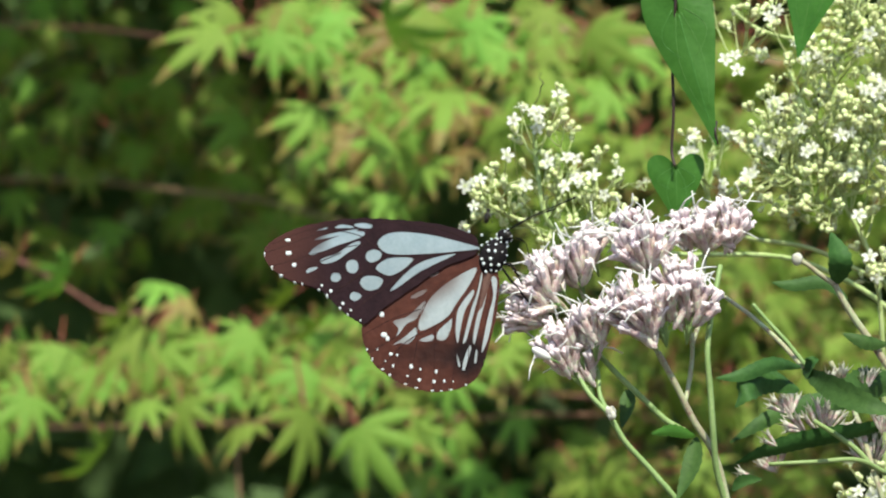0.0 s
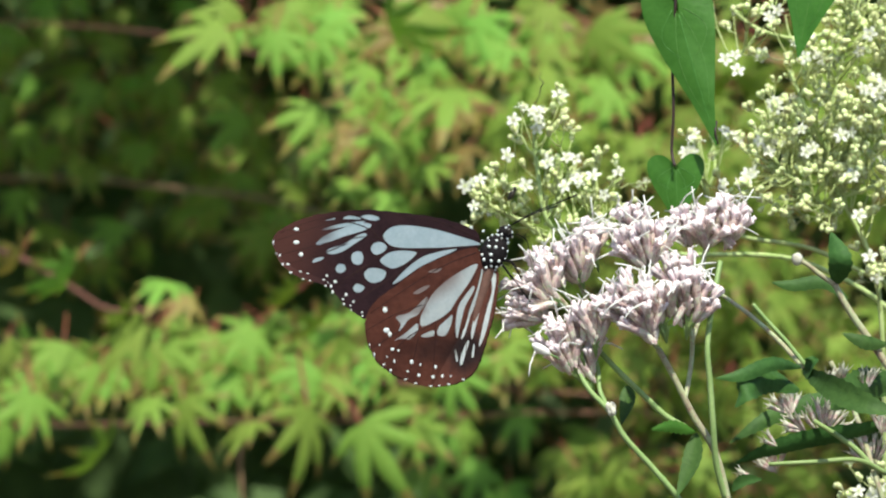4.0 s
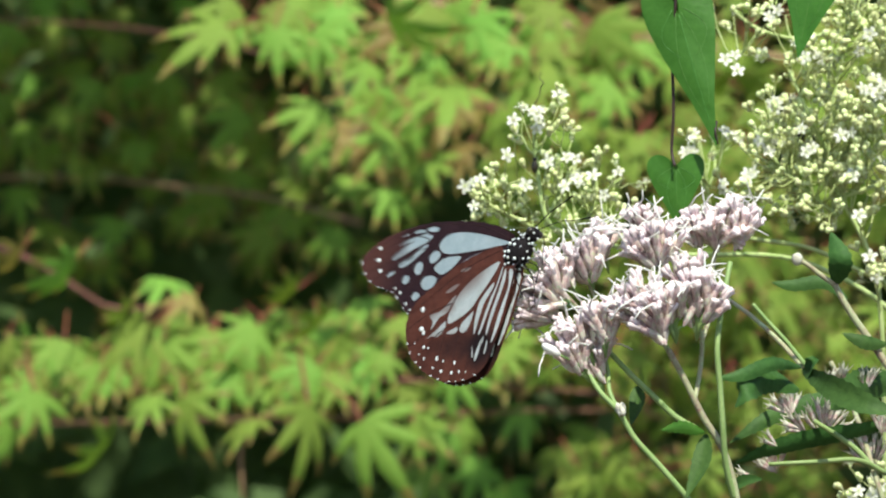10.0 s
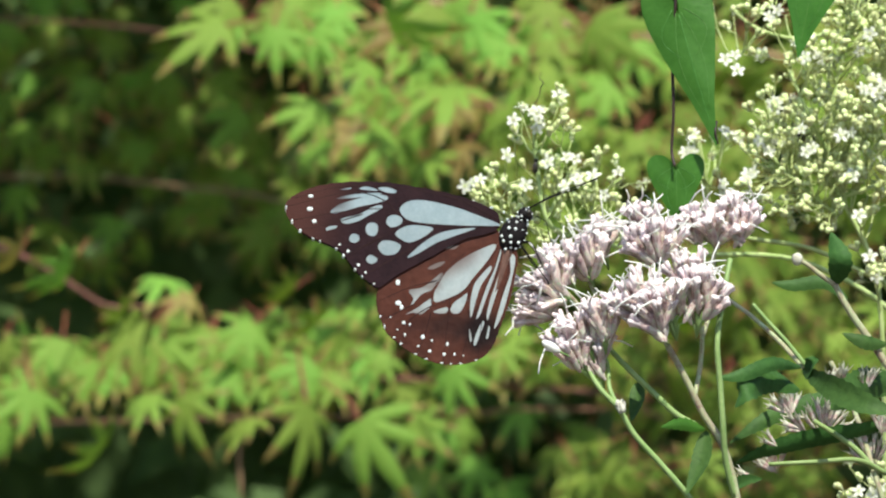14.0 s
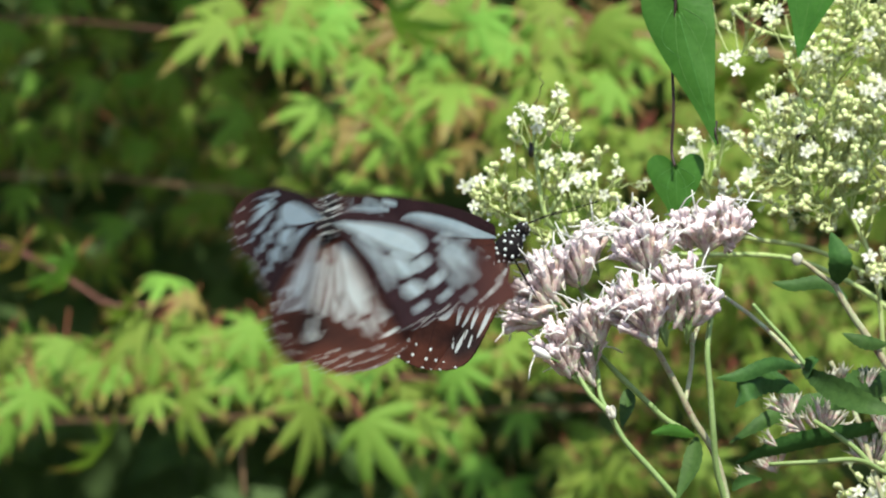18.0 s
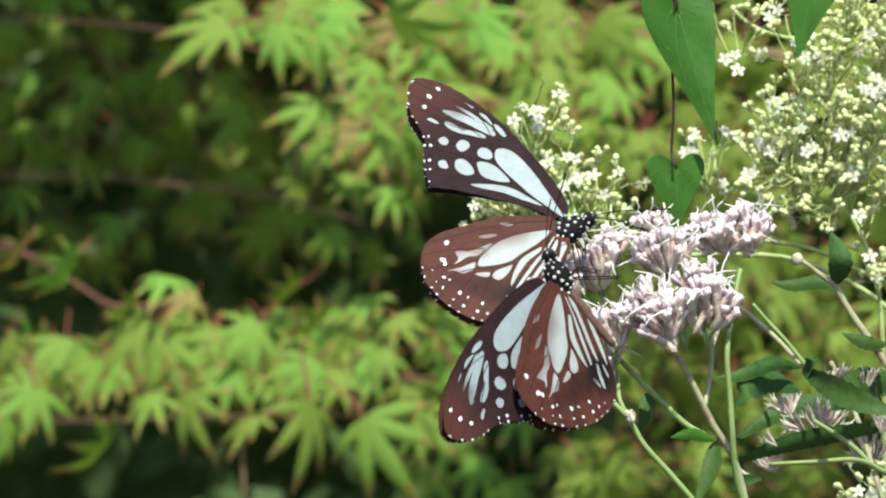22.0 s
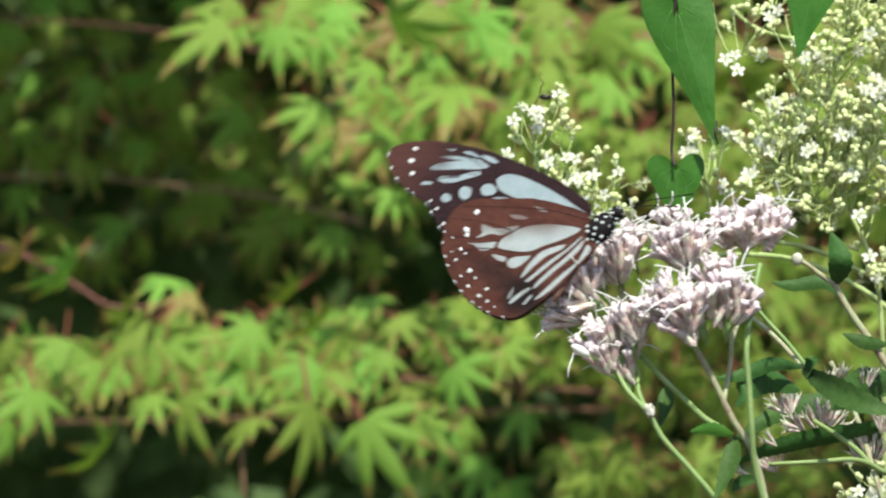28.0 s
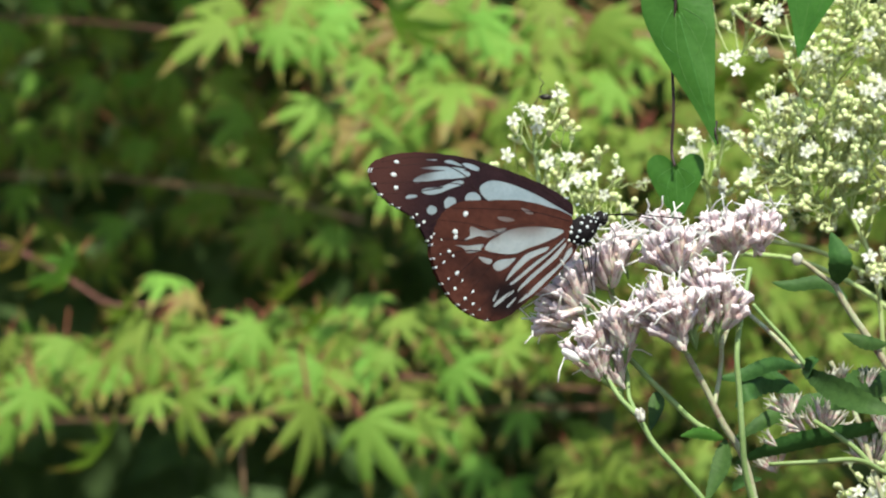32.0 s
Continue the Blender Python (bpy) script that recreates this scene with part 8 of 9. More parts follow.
        (23, pose(-0.0026739, -0.0008, 0.00093585, 12.316, -14.844, 21.516)),
        (23.5, pose(-0.0026739, -0.0008, 0.00093585, 10.425, -9.2585, 19.268)),
        (24, pose(-0.0026739, -0.0008, 0.00093585, 9.0335, -4.473, 17.621)),
        (25, pose(-0.0026739, -0.0008, 0.00093585, 8.5709, 3.7492, 17.928)),
        (25.5, pose(-0.0026739, -0.0010727, 0.00093585, 9.8296, -3.7914, 18.97)),
        (26.1, pose(-0.0026739, -0.0014, 0.00093585, 13, -3.1, 26.6)),
        (26.6, pose(-0.0026739, -0.0014, 0.00093585, 27.1, -17.3, 64.6)),
        (27.1, pose(-0.0026739, -0.0014, 0.00093585, 16.9, -5.4, 35.2)),
        (27.4, pose(-0.0026739, -0.0008, 0.00093585, 22.064, 3.8703, 54.91)),
        (27.5, pose(-0.0026739, -0.0008, 0.00093585, 24.917, -1.2264, 66.595)),
        (27.6, pose(-0.0026739, -0.0008, 0.00093585, 26.596, -6.3522, 77.209)),
        (27.7, pose(-0.0026739, -0.0008, 0.00093585, 25.262, -2.0577, 68.372)),
        (27.9, pose(-0.0026739, -0.0008, 0.00093585, 19.179, 7.33, 45.694)),
        (29, pose(-0.0026739, -0.0014, 0.00093585, 23.4, -11.6, 52.1)),
        (32, pose(-0.0026739, -0.0014, 0.00093585, 20.4, -8.3, 43.7))])
    walk(tiger_b_wings['far_fore'], [(0, pose(-0.0026739, 0.0014, 0.00093585, -23.4, -11.6, -52.1)),
        (7, pose(-0.0026739, 0.0014, 0.00093585, -16.9, -5.4, -35.2)),
        (13.6, pose(-0.0026739, 0.0014, 0.00093585, -20.4, -8.3, -43.7)),
        (14.3, pose(-0.0026739, 0.0014, 0.00093585, -23.4, -11.6, -52.1)),
        (14.4, pose(-0.0026739, 0.0014, 0.00093585, 2.1999, -0.12489, 4.4069)),
        (14.5, pose(-0.0026739, 0.0014, 0.00093585, -26.638, -16.441, -62.785)),
        (14.7, pose(-0.0026739, 0.0014, 0.00093585, -26, -15.3, -60.5)),
        (15.4, pose(-0.0026739, 0.0014, 0.00093585, -16.9, -5.4, -35.2)),
        (16.3, pose(-0.0026739, 0.0014, 0.00093585, -23.4, -11.6, -52.1)),
        (16.7, pose(-0.0026739, 0.0014, 0.00093585, -30.019, -26.917, -83.439)),
        (16.75, pose(-0.0026739, 0.0011, 0.00093585, 28.31, -37.72, -50.954)),
        (16.8, pose(-0.0026739, 0.0008, 0.00093585, 102.52, -67.008, -48.629)),
        (16.85, pose(-0.0026739, 0.0011, 0.00093585, 29.144, -27.899, -34.117)),
        (16.9, pose(-0.0026739, 0.0014, 0.00093585, -24.7, -1, -65.2)),
        (17, pose(-0.0026739, 0.0014, 0.00093585, -21, 16.1, -52.9)),
        (17.1, pose(-0.0026739, 0.0014, 0.00093585, -22, 10.6, -56.1)),
        (17.2, pose(-0.0026739, 0.0014, 0.00093585, -23.4, -11.6, -52.1)),
        (17.3, pose(-0.0026739, 0.0014, 0.00093585, -24, -12.3, -53.8)),
        (17.4, pose(-0.0026739, 0.0008, 0.00093585, -15.975, -1.7086, -34.108)),
        (17.5, pose(-0.0026739, 0.0014, 0.00093585, -27.1, -17.3, -64.6)),
        (17.6, pose(-0.0026739, 0.0014, 0.00093585, -20.4, -8.3, -43.7)),
        (17.7, pose(-0.0026739, 0.0008, 0.00093585, -25.24, 17.678, -70.072)),
        (17.8, pose(-0.0026739, 0.0014, 0.00093585, -20.4, -8.3, -43.7)),
        (17.9, pose(-0.0026739, 0.0014, 0.00093585, -13, -3.1, -26.6)),
        (18, pose(-0.0026739, 0.0014, 0.00093585, -9.4, 8.3, -20.3)),
        (18.1, pose(-0.0026739, 0.0014, 0.00093585, -22, -9.9, -47.9)),
        (18.2, pose(-0.0026739, 0.0014, 0.00093585, -28, -17.1, -75.5)),
        (18.3, pose(-0.0026739, 0.0014, 0.00093585, -26, -15.3, -60.5)),
        (18.4, pose(-0.0026739, 0.0014, 0.00093585, -27, -12.3, -72.6)),
        (18.5, pose(-0.0026739, 0.0014, 0.00093585, -27.4, -12.7, -77.9)),
        (18.6, pose(-0.0026739, 0.0008, 0.00093585, -17.826, -50.146, -142.74)),
        (18.65, pose(-0.0026739, 0.0011, 0.00093585, -30.2, -26.98, -83.128)),
        (18.7, pose(-0.0026739, 0.0014, 0.00093585, -16.9, -5.4, -35.2)),
        (18.8, pose(-0.0026739, 0.0014, 0.00093585, -22, -9.9, -47.9)),
        (18.9, pose(-0.0026739, 0.0014, 0.00093585, -23.5, -5, -57.1)),
        (19, pose(-0.0026739, 0.0008, 0.00093585, -26.123, -0.96044, -76.182)),
        (19.1, pose(-0.0026739, 0.0014, 0.00093585, -23, -2.4, -56.1)),
        (19.2, pose(-0.0026739, 0.0014, 0.00093585, -26.8, -10.5, -73.6)),
        (19.3, pose(-0.0026739, 0.0014, 0.00093585, -27.2, -10.9, -78.9)),
        (19.4, pose(-0.0026739, 0.0014, 0.00093585, -23, 5, -59.2)),
        (19.5, pose(-0.0026739, 0.0014, 0.00093585, -16.9, -5.4, -35.2)),
        (19.7, pose(-0.0026739, 0.0014, 0.00093585, -16.9, -5.4, -35.2)),
        (19.9, pose(-0.0026739, 0.0014, 0.00093585, -26, -15.3, -60.5)),
        (20, pose(-0.0026739, 0.0008, 0.00093585, -26.738, -0.71739, -88.025)),
        (20.1, pose(-0.0026739, 0.0014, 0.00093585, -25, -22.5, -47)),
        (20.2, pose(-0.0026739, 0.0014, 0.00093585, -18.5, -24.5, -28.9)),
        (20.3, pose(-0.0026739, 0.0014, 0.00093585, -32, -34.8, -53.7)),
        (20.4, pose(-0.0026739, 0.0014, 0.00093585, -21.6, -30.3, -30.5)),
        (20.5, pose(-0.0026739, 0.0014, 0.00093585, -18.8, -26.4, -28.2)),
        (20.7, pose(-0.0026739, 0.0014, 0.00093585, -17.9, -19.7, -30.6)),
        (20.9, pose(-0.0026739, 0.0014, 0.00093585, -17.1, -10.2, -33.7)),
        (20.95, pose(-0.0026739, 0.0011, 0.00093585, -11.209, 26.959, 4.7853)),
        (21, pose(-0.0026739, 0.0008, 0.00093585, 29.583, 46.829, 67.901)),
        (21.1, pose(-0.0026739, 0.0011, 0.00093585, -10.144, 39.311, -2.1723)),
        (21.2, pose(-0.0026739, 0.0014, 0.00093585, -20, 11, -48.8)),
        (21.3, pose(-0.0026739, 0.0014, 0.00093585, -14.6, 4.1, -32.2)),
        (21.4, pose(-0.0026739, 0.0014, 0.00093585, -17.7, -4.4, -37.8)),
        (21.5, pose(-0.0026739, 0.0014, 0.00093585, -2.2, -2.3, -4.4)),
        (21.6, pose(-0.0026739, 0.0014, 0.00093585, 13.3, -12.5, 24.3)),
        (21.8, pose(-0.0026739, 0.0012, 0.00093585, 10.977, -4.3169, 21.84)),
        (22, pose(-0.0026739, 0.0008, 0.00093585, 10.73, 1.2492, 22.32)),
        (22.5, pose(-0.0026739, 0.0008, 0.00093585, 11.638, -5.1381, 22.585)),
        (23, pose(-0.0026739, 0.0008, 0.00093585, 11.446, -14.525, 19.95)),
        (23.5, pose(-0.0026739, 0.0008, 0.00093585, 9.5574, -8.8695, 17.525)),
        (24, pose(-0.0026739, 0.0008, 0.00093585, 8.1692, -4.2135, 15.9)),
        (25, pose(-0.0026739, 0.0008, 0.00093585, 7.7082, 4.0124, 16.084)),
        (25.5, pose(-0.0026739, 0.0010727, 0.00093585, 8.8136, -3.466, 16.918)),
        (26.1, pose(-0.0026739, 0.0014, 0.00093585, -13, -3.1, -26.6)),
        (26.6, pose(-0.0026739, 0.0014, 0.00093585, -27.1, -17.3, -64.6)),
        (27.1, pose(-0.0026739, 0.0014, 0.00093585, -16.9, -5.4, -35.2)),
        (27.4, pose(-0.0026739, 0.0008, 0.00093585, -23.529, 1.5601, -60.409)),
        (27.5, pose(-0.0026739, 0.0008, 0.00093585, -25.885, -3.784, -71.982)),
        (27.6, pose(-0.0026739, 0.0008, 0.00093585, -27.08, -9.0441, -82.573)),
        (27.7, pose(-0.0026739, 0.0008, 0.00093585, -26.151, -4.644, -73.749)),
        (27.9, pose(-0.0026739, 0.0008, 0.00093585, -21.002, 5.2818, -51.323)),
        (29, pose(-0.0026739, 0.0014, 0.00093585, -23.4, -11.6, -52.1)),
        (32, pose(-0.0026739, 0.0014, 0.00093585, -20.4, -8.3, -43.7))])
    walk(tiger_b_wings['near_hind'], [(0, pose(-0.00080216, -0.0008, -0.001738, 23.4, -11.6, 52.1)),
        (7, pose(-0.00080216, -0.0008, -0.001738, 16.9, -5.4, 35.2)),
        (13.6, pose(-0.00080216, -0.0008, -0.001738, 20.4, -8.3, 43.7)),
        (14.3, pose(-0.00080216, -0.0008, -0.001738, 23.4, -11.6, 52.1)),
        (14.4, pose(-0.00080216, -0.0008, -0.001738, -2.1999, -0.12489, -4.4069)),
        (14.5, pose(-0.00080216, -0.0008, -0.001738, 26.638, -16.441, 62.785)),
        (14.7, pose(-0.00080216, -0.0008, -0.001738, 26, -15.3, 60.5)),
        (15.4, pose(-0.00080216, -0.0008, -0.001738, 16.9, -5.4, 35.2)),
        (16.3, pose(-0.00080216, -0.0008, -0.001738, 23.4, -11.6, 52.1)),
        (16.7, pose(-0.00080216, -0.0008, -0.001738, 30.019, -26.917, 83.439)),
        (16.75, pose(-0.00080216, -0.0011, -0.001738, -5.2316, -29.224, 35.17)),
        (16.8, pose(-0.00080216, -0.0014, -0.001738, -30.7, -54.261, -12.584)),
        (16.85, pose(-0.00080216, -0.0011, -0.001738, -8.2901, -25.834, 15.498)),
        (16.9, pose(-0.00080216, -0.0008, -0.001738, 22.3, -10.2, 48.8)),
        (17, pose(-0.00080216, -0.0008, -0.001738, 11.8, -2.5, 23.9)),
        (17.1, pose(-0.00080216, -0.0008, -0.001738, 13.8, -3.5, 28.3)),
        (17.2, pose(-0.00080216, -0.0008, -0.001738, 19.7, -7.6, 42)),
        (17.3, pose(-0.00080216, -0.0008, -0.001738, 24, -12.3, 53.8)),
        (17.4, pose(-0.00080216, -0.0014, -0.001738, 11.253, 33.898, 25.341)),
        (17.5, pose(-0.00080216, -0.0008, -0.001738, 27.1, -17.3, 64.6)),
        (17.6, pose(-0.00080216, -0.0008, -0.001738, 20.4, -8.3, 43.7)),
        (17.7, pose(-0.00080216, -0.0014, -0.001738, 26.727, 23.605, 75.243)),
        (17.8, pose(-0.00080216, -0.0008, -0.001738, 20.4, -8.3, 43.7)),
        (17.9, pose(-0.00080216, -0.0008, -0.001738, 13, -3.1, 26.6)),
        (18, pose(-0.00080216, -0.0008, -0.001738, 24.3, -2.9, 62.2)),
        (18.1, pose(-0.00080216, -0.0008, -0.001738, 21.7, -2.4, 50.9)),
        (18.2, pose(-0.00080216, -0.0008, -0.001738, 27.2, -10.9, 78.9)),
        (18.3, pose(-0.00080216, -0.0008, -0.001738, 26, -15.3, 60.5)),
        (18.4, pose(-0.00080216, -0.0008, -0.001738, 26.6, -8.7, 74.5)),
        (18.5, pose(-0.00080216, -0.0008, -0.001738, 26.9, -8.2, 80.2)),
        (18.6, pose(-0.00080216, -0.0014, -0.001738, 32.538, -33.287, 73.408)),
        (18.7, pose(-0.00080216, -0.0008, -0.001738, 16.9, -5.4, 35.2)),
        (18.8, pose(-0.00080216, -0.0008, -0.001738, 22, -9.9, 47.9)),
        (18.9, pose(-0.00080216, -0.0008, -0.001738, 23.5, 6, 61.8)),
        (19, pose(-0.00080216, -0.0014, -0.001738, 26.532, -0.46711, 97.562)),
        (19.1, pose(-0.00080216, -0.0008, -0.001738, 23.1, 6.8, 60)),
        (19.2, pose(-0.00080216, -0.0008, -0.001738, 26.3, -1.6, 78.1)),
        (19.3, pose(-0.00080216, -0.0008, -0.001738, 26.8, -5.6, 81.6)),
        (19.4, pose(-0.00080216, -0.0008, -0.001738, 26.7, -7.8, 77.1)),
        (19.5, pose(-0.00080216, -0.0008, -0.001738, 15, -4.2, 30.9)),
        (19.7, pose(-0.00080216, -0.0008, -0.001738, 16.9, -5.4, 35.2)),
        (19.9, pose(-0.00080216, -0.0008, -0.001738, 18.7, -6.8, 39.5)),
        (19.95, pose(-0.00080216, -0.0011, -0.001738, 2.4981, 12.823, -9.03)),
        (20, pose(-0.00080216, -0.0014, -0.001738, -23.522, 12.452, -62.478)),
        (20.05, pose(-0.00080216, -0.0011, -0.001738, 1.0301, 12.634, -11.444)),
        (20.1, pose(-0.00080216, -0.0008, -0.001738, 16.9, -5.4, 35.2)),
        (20.2, pose(-0.00080216, -0.0008, -0.001738, 15, -4.2, 30.9)),
        (20.3, pose(-0.00080216, -0.0008, -0.001738, 26, -15.3, 60.5)),
        (20.4, pose(-0.00080216, -0.0008, -0.001738, 22, -9.9, 47.9)),
        (20.5, pose(-0.00080216, -0.0008, -0.001738, 18.7, -6.8, 39.5)),
        (20.7, pose(-0.00080216, -0.0008, -0.001738, 15, -4.2, 30.9)),
        (20.9, pose(-0.00080216, -0.0008, -0.001738, 15, -4.2, 30.9)),
        (21, pose(-0.00080216, -0.0014, -0.001738, 7.3169, 4.5565, 15.298)),
        (21.2, pose(-0.00080216, -0.0008, -0.001738, 19.6, -3, 43.8)),
        (21.3, pose(-0.00080216, -0.0008, -0.001738, 14.6, 0, 31.1)),
        (21.4, pose(-0.00080216, -0.0008, -0.001738, 17.7, -2.6, 38.3)),
        (21.5, pose(-0.00080216, -0.0008, -0.001738, 20.2, -2.4, 46.1)),
        (21.6, pose(-0.00080216, -0.0008, -0.001738, 18.4, 2.7, 42.2)),
        (21.8, pose(-0.00080216, -0.001, -0.001738, 14.141, 8.764, 31.225)),
        (22, pose(-0.00080216, -0.0014, -0.001738, 13.524, 16.492, 31.074)),
        (22.5, pose(-0.00080216, -0.0014, -0.001738, 9.95, 15.157, 23.846)),
        (23, pose(-0.00080216, -0.0014, -0.001738, 17.476, -1.0775, 38.318)),
        (23.5, pose(-0.00080216, -0.0014, -0.001738, 15.616, 3.5343, 35.441)),
        (24, pose(-0.00080216, -0.0014, -0.001738, 14.256, 7.446, 31.864)),
        (25, pose(-0.00080216, -0.0014, -0.001738, 11.827, 20.444, 27.034)),
        (25.5, pose(-0.00080216, -0.0011273, -0.001738, 18.16, 0.32411, 36.7)),
        (26.1, pose(-0.00080216, -0.0008, -0.001738, 13, -3.1, 26.6)),
        (26.6, pose(-0.00080216, -0.0008, -0.001738, 27.1, -17.3, 64.6)),
        (27.1, pose(-0.00080216, -0.0008, -0.001738, 16.9, -5.4, 35.2)),
        (27.4, pose(-0.00080216, -0.0014, -0.001738, 23.821, 7.9045, 63.495)),
        (27.5, pose(-0.00080216, -0.0014, -0.001738, 25.884, 2.4373, 75.3)),
        (27.6, pose(-0.00080216, -0.0014, -0.001738, 26.759, -2.8836, 86.021)),
        (27.7, pose(-0.00080216, -0.0014, -0.001738, 26.099, 1.5633, 77.094)),
        (27.9, pose(-0.00080216, -0.0014, -0.001738, 21.46, 11.751, 54.157)),
        (29, pose(-0.00080216, -0.0008, -0.001738, 23.4, -11.6, 52.1)),
        (32, pose(-0.00080216, -0.0008, -0.001738, 20.4, -8.3, 43.7))])
    walk(tiger_b_wings['far_hind'], [(0, pose(-0.00080216, 0.0008, -0.001738, -23.4, -11.6, -52.1)),
        (7, pose(-0.00080216, 0.0008, -0.001738, -16.9, -5.4, -35.2)),
        (13.6, pose(-0.00080216, 0.0008, -0.001738, -20.4, -8.3, -43.7)),
        (14.3, pose(-0.00080216, 0.0008, -0.001738, -23.4, -11.6, -52.1)),
        (14.4, pose(-0.00080216, 0.0008, -0.001738, 2.1999, -0.12489, 4.4069)),
        (14.5, pose(-0.00080216, 0.0008, -0.001738, -26.638, -16.441, -62.785)),
        (14.7, pose(-0.00080216, 0.0008, -0.001738, -26, -15.3, -60.5)),
        (15.4, pose(-0.00080216, 0.0008, -0.001738, -16.9, -5.4, -35.2)),
        (16.3, pose(-0.00080216, 0.0008, -0.001738, -23.4, -11.6, -52.1)),
        (16.7, pose(-0.00080216, 0.0008, -0.001738, -30.019, -26.917, -83.439)),
        (16.75, pose(-0.00080216, 0.0011, -0.001738, 10.095, -27.429, -32.796)),
        (16.8, pose(-0.00080216, 0.0014, -0.001738, 40.155, -55.646, 15.973)),
        (16.85, pose(-0.00080216, 0.0011, -0.001738, 11.903, -25.345, -18.428)),
        (16.9, pose(-0.00080216, 0.0008, -0.001738, -25.5, -14.6, -58.8)),
        (17, pose(-0.00080216, 0.0008, -0.001738, -20.4, -8.3, -43.7)),
        (17.1, pose(-0.00080216, 0.0008, -0.001738, -22, -9.9, -47.9)),
        (17.2, pose(-0.00080216, 0.0008, -0.001738, -23.4, -11.6, -52.1)),
        (17.3, pose(-0.00080216, 0.0008, -0.001738, -24, -12.3, -53.8)),
        (17.4, pose(-0.00080216, 0.0014, -0.001738, -19.152, 29.051, -46.022)),
        (17.5, pose(-0.00080216, 0.0008, -0.001738, -27.1, -17.3, -64.6)),
        (17.6, pose(-0.00080216, 0.0008, -0.001738, -20.4, -8.3, -43.7)),
        (17.7, pose(-0.00080216, 0.0014, -0.001738, -27.652, 14.537, -93.738)),
        (17.8, pose(-0.00080216, 0.0008, -0.001738, -20.4, -8.3, -43.7)),
        (17.9, pose(-0.00080216, 0.0008, -0.001738, -13, -3.1, -26.6)),
        (18, pose(-0.00080216, 0.0008, -0.001738, -9.4, 10.3, -20.6)),
        (18.1, pose(-0.00080216, 0.0008, -0.001738, -21.7, -2.4, -50.9)),
        (18.2, pose(-0.00080216, 0.0008, -0.001738, -27.2, -10.9, -78.9)),
        (18.3, pose(-0.00080216, 0.0008, -0.001738, -26, -15.3, -60.5)),
        (18.4, pose(-0.00080216, 0.0008, -0.001738, -26.6, -8.7, -74.5)),
        (18.5, pose(-0.00080216, 0.0008, -0.001738, -26.9, -8.2, -80.2)),
        (18.6, pose(-0.00080216, 0.0014, -0.001738, -24.994, -57.777, -131.16)),
        (18.65, pose(-0.00080216, 0.0011, -0.001738, -34.105, -29.45, -77.284)),
        (18.7, pose(-0.00080216, 0.0008, -0.001738, -16.9, -5.4, -35.2)),
        (18.8, pose(-0.00080216, 0.0008, -0.001738, -22, -9.9, -47.9)),
        (18.9, pose(-0.00080216, 0.0008, -0.001738, -23.5, 6, -61.8)),
        (19, pose(-0.00080216, 0.0014, -0.001738, -26.171, -2.5827, -101.83)),
        (19.1, pose(-0.00080216, 0.0008, -0.001738, -23.1, 6.8, -60)),
        (19.2, pose(-0.00080216, 0.0008, -0.001738, -26.3, -1.6, -78.1)),
        (19.3, pose(-0.00080216, 0.0008, -0.001738, -26.8, -5.6, -81.6)),
        (19.4, pose(-0.00080216, 0.0008, -0.001738, -22.9, 1.3, -57.7)),
        (19.5, pose(-0.00080216, 0.0008, -0.001738, -16.9, -5.4, -35.2)),
        (19.7, pose(-0.00080216, 0.0008, -0.001738, -16.9, -5.4, -35.2)),
        (19.9, pose(-0.00080216, 0.0008, -0.001738, -26, -15.3, -60.5)),
        (20, pose(-0.00080216, 0.0014, -0.001738, -26.519, 2.9416, -82.799)),
        (20.1, pose(-0.00080216, 0.0008, -0.001738, -23.4, -11.6, -52.1)),
        (20.2, pose(-0.00080216, 0.0008, -0.001738, -16.9, -5.4, -35.2)),
        (20.3, pose(-0.00080216, 0.0008, -0.001738, -27.1, -17.3, -64.6)),
        (20.4, pose(-0.00080216, 0.0008, -0.001738, -18.7, -6.8, -39.5)),
        (20.5, pose(-0.00080216, 0.0008, -0.001738, -16.9, -5.4, -35.2)),
        (20.7, pose(-0.00080216, 0.0008, -0.001738, -16.9, -5.4, -35.2)),
        (20.9, pose(-0.00080216, 0.0008, -0.001738, -16.9, -5.4, -35.2)),
        (21, pose(-0.00080216, 0.0014, -0.001738, 2.8819, 5.3868, 5.9787)),
        (21.2, pose(-0.00080216, 0.0008, -0.001738, -19.6, -3, -43.8)),
        (21.3, pose(-0.00080216, 0.0008, -0.001738, -14.6, 0, -31.1)),
        (21.4, pose(-0.00080216, 0.0008, -0.001738, -17.7, -2.6, -38.3)),
        (21.5, pose(-0.00080216, 0.0008, -0.001738, -2.3, 6.2, -4.7)),
        (21.6, pose(-0.00080216, 0.0008, -0.001738, 13.1, 6.5, 28.8)),
        (21.8, pose(-0.00080216, 0.001, -0.001738, 10.822, 10.209, 23.743)),
        (22, pose(-0.00080216, 0.0014, -0.001738, 10.166, 18.126, 22.928)),
        (22.5, pose(-0.00080216, 0.0014, -0.001738, 12.993, 11.25, 28.801)),
        (23, pose(-0.00080216, 0.0014, -0.001738, 14.52, 0.97351, 31.175)),
        (23.5, pose(-0.00080216, 0.0014, -0.001738, 12.584, 5.5061, 27.215)),
        (24, pose(-0.00080216, 0.0014, -0.001738, 11.047, 9.1388, 24.255)),
        (25, pose(-0.00080216, 0.0014, -0.001738, 8.2713, 21.84, 18.605)),
        (25.5, pose(-0.00080216, 0.0011273, -0.001738, 9.0844, 16.24, 20.112)),
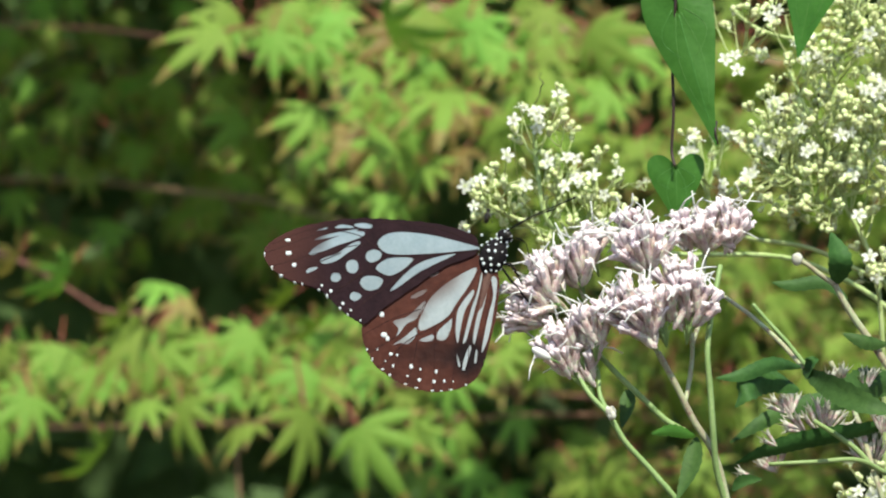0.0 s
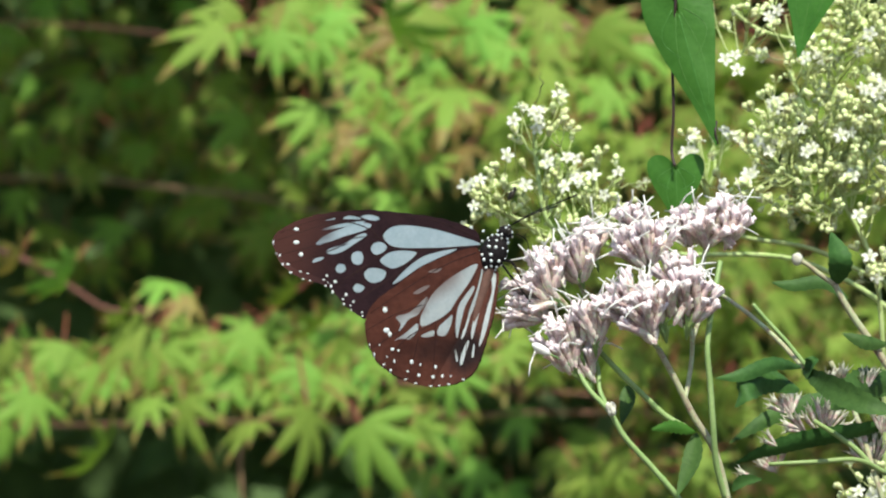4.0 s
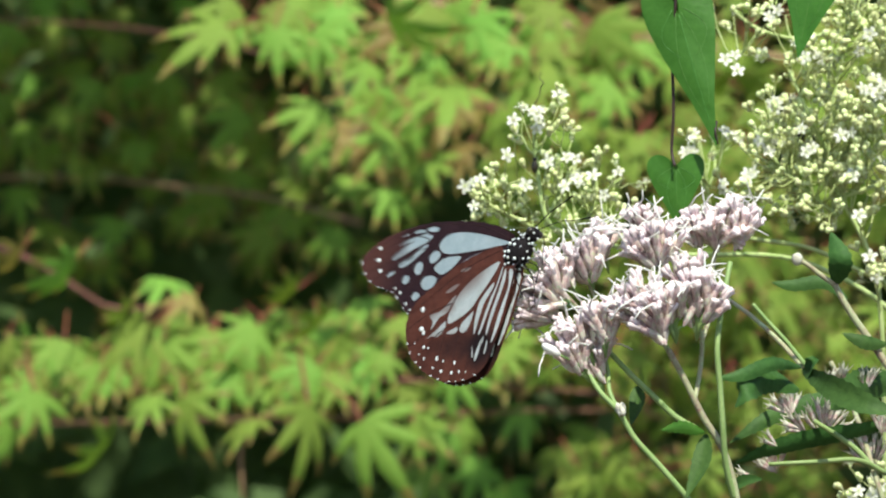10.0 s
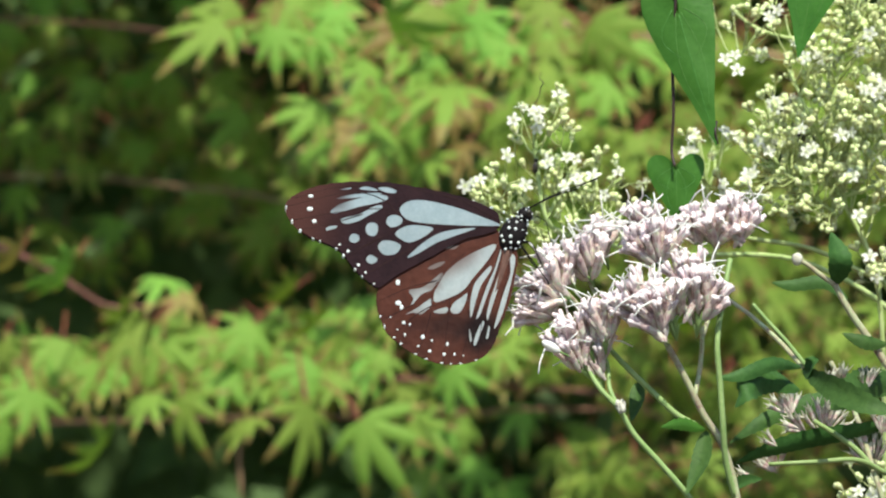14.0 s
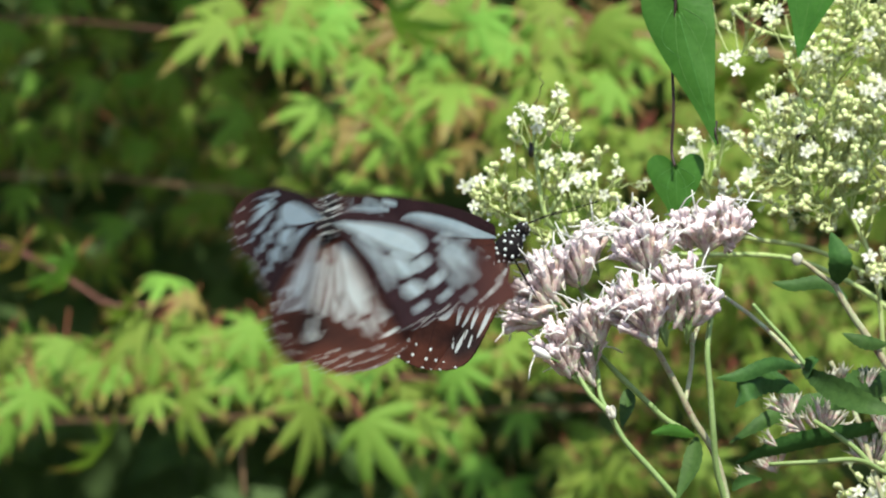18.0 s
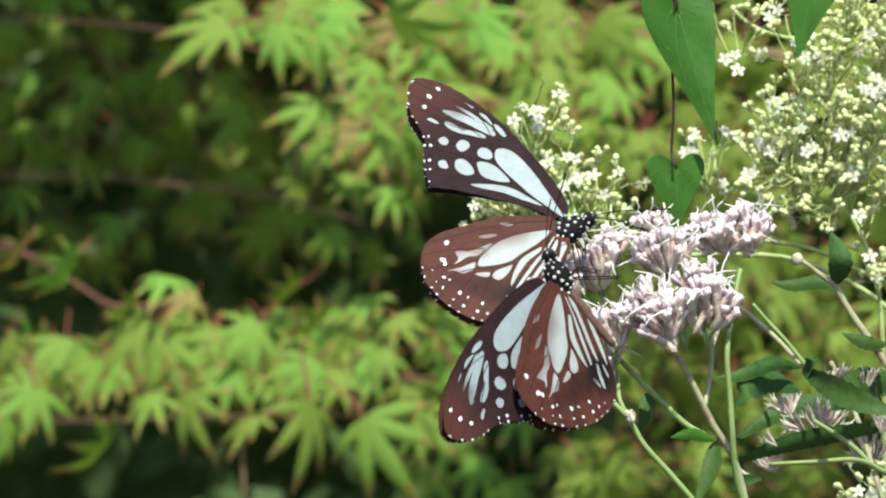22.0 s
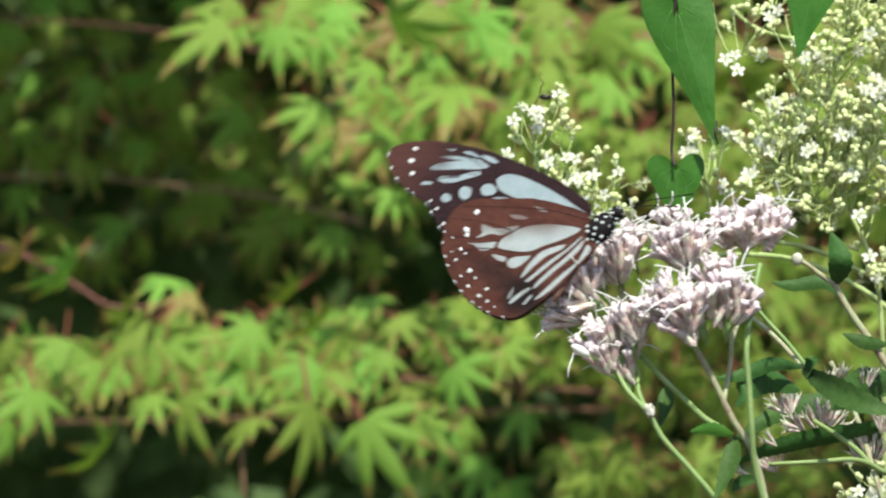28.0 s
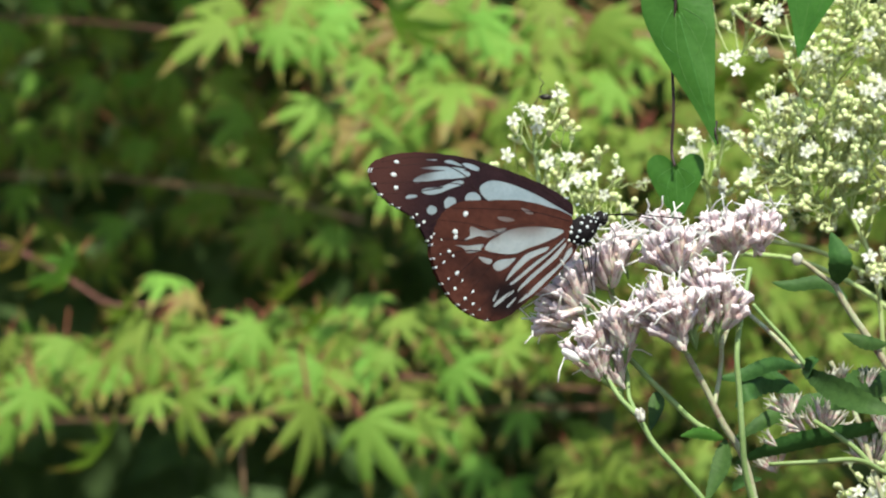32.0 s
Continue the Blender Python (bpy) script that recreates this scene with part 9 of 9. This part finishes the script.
        (26.1, pose(-0.00080216, 0.0008, -0.001738, -13, -3.1, -26.6)),
        (26.6, pose(-0.00080216, 0.0008, -0.001738, -27.1, -17.3, -64.6)),
        (27.1, pose(-0.00080216, 0.0008, -0.001738, -16.9, -5.4, -35.2)),
        (27.4, pose(-0.00080216, 0.0014, -0.001738, -23.974, 7.5955, -64.199)),
        (27.5, pose(-0.00080216, 0.0014, -0.001738, -25.969, 2.1038, -75.987)),
        (27.6, pose(-0.00080216, 0.0014, -0.001738, -26.78, -3.2271, -86.703)),
        (27.7, pose(-0.00080216, 0.0014, -0.001738, -26.174, 1.2273, -77.779)),
        (27.9, pose(-0.00080216, 0.0014, -0.001738, -21.664, 11.471, -54.881)),
        (29, pose(-0.00080216, 0.0008, -0.001738, -23.4, -11.6, -52.1)),
        (32, pose(-0.00080216, 0.0008, -0.001738, -20.4, -8.3, -43.7))])
    walk(beetle_a, [(0, pose(0.011653, 0.235, 1.3584, 0.0, 10.0, 0.0)),
        (2, pose(0.014343, 0.235, 1.3603, 0.0, 30.0, 0.0)),
        (4, pose(0.018078, 0.235, 1.3643, 0.0, 30.0, 0.0)),
        (6, pose(0.020916, 0.235, 1.3702, 0.0, 20.0, 0.0)),
        (9, pose(0.023904, 0.235, 1.3718, 0.0, 0.0, 0.0)),
        (13, pose(0.024502, 0.235, 1.3715, 0.0, 10.0, 0.0)),
        (16, pose(0.023755, 0.235, 1.3721, 0.0, 0.0, 0.0)),
        (18, pose(0.023307, 0.235, 1.3758, 0.0, 0.0, 0.0)),
        (19, pose(0.022709, 0.235, 1.3785, 0.0, 0.0, 0.0)),
        (20, pose(0.021813, 0.235, 1.3812, 0.0, 0.0, 0.0)),
        (22, pose(0.024203, 0.235, 1.386, 0.0, 60.0, 0.0)),
        (23, pose(0.025996, 0.235, 1.3885, 0.0, 80.0, 0.0)),
        (24, pose(0.026594, 0.235, 1.3896, 0.0, 85.0, 0.0)),
        (26, pose(0.027102, 0.24, 1.3903, 0.0, 90.0, 0.0)),
        (32, pose(0.027276, 0.242, 1.3903, 0.0, 90.0, 0.0))])
    walk(beetle_b, [(0, pose(0.099279, 0.23, 1.3889, 0.0, 0.0, 0.0)),
        (6, pose(0.093615, 0.23, 1.38, 0.0, -20.0, 0.0)),
        (9, pose(0.094211, 0.23, 1.3803, 0.0, -25.0, 0.0)),
        (13, pose(0.094509, 0.23, 1.38, 0.0, -30.0, 0.0)),
        (17, pose(0.093913, 0.23, 1.3803, 0.0, -30.0, 0.0)),
        (19, pose(0.094062, 0.23, 1.3798, 0.0, 80.0, 0.0)),
        (22, pose(0.099279, 0.23, 1.3837, 0.0, 70.0, 0.0)),
        (25, pose(0.10673, 0.23, 1.3889, 0.0, 60.0, 0.0)),
        (32, pose(0.10763, 0.23, 1.3883, 0.0, 60.0, 0.0))])

motions()
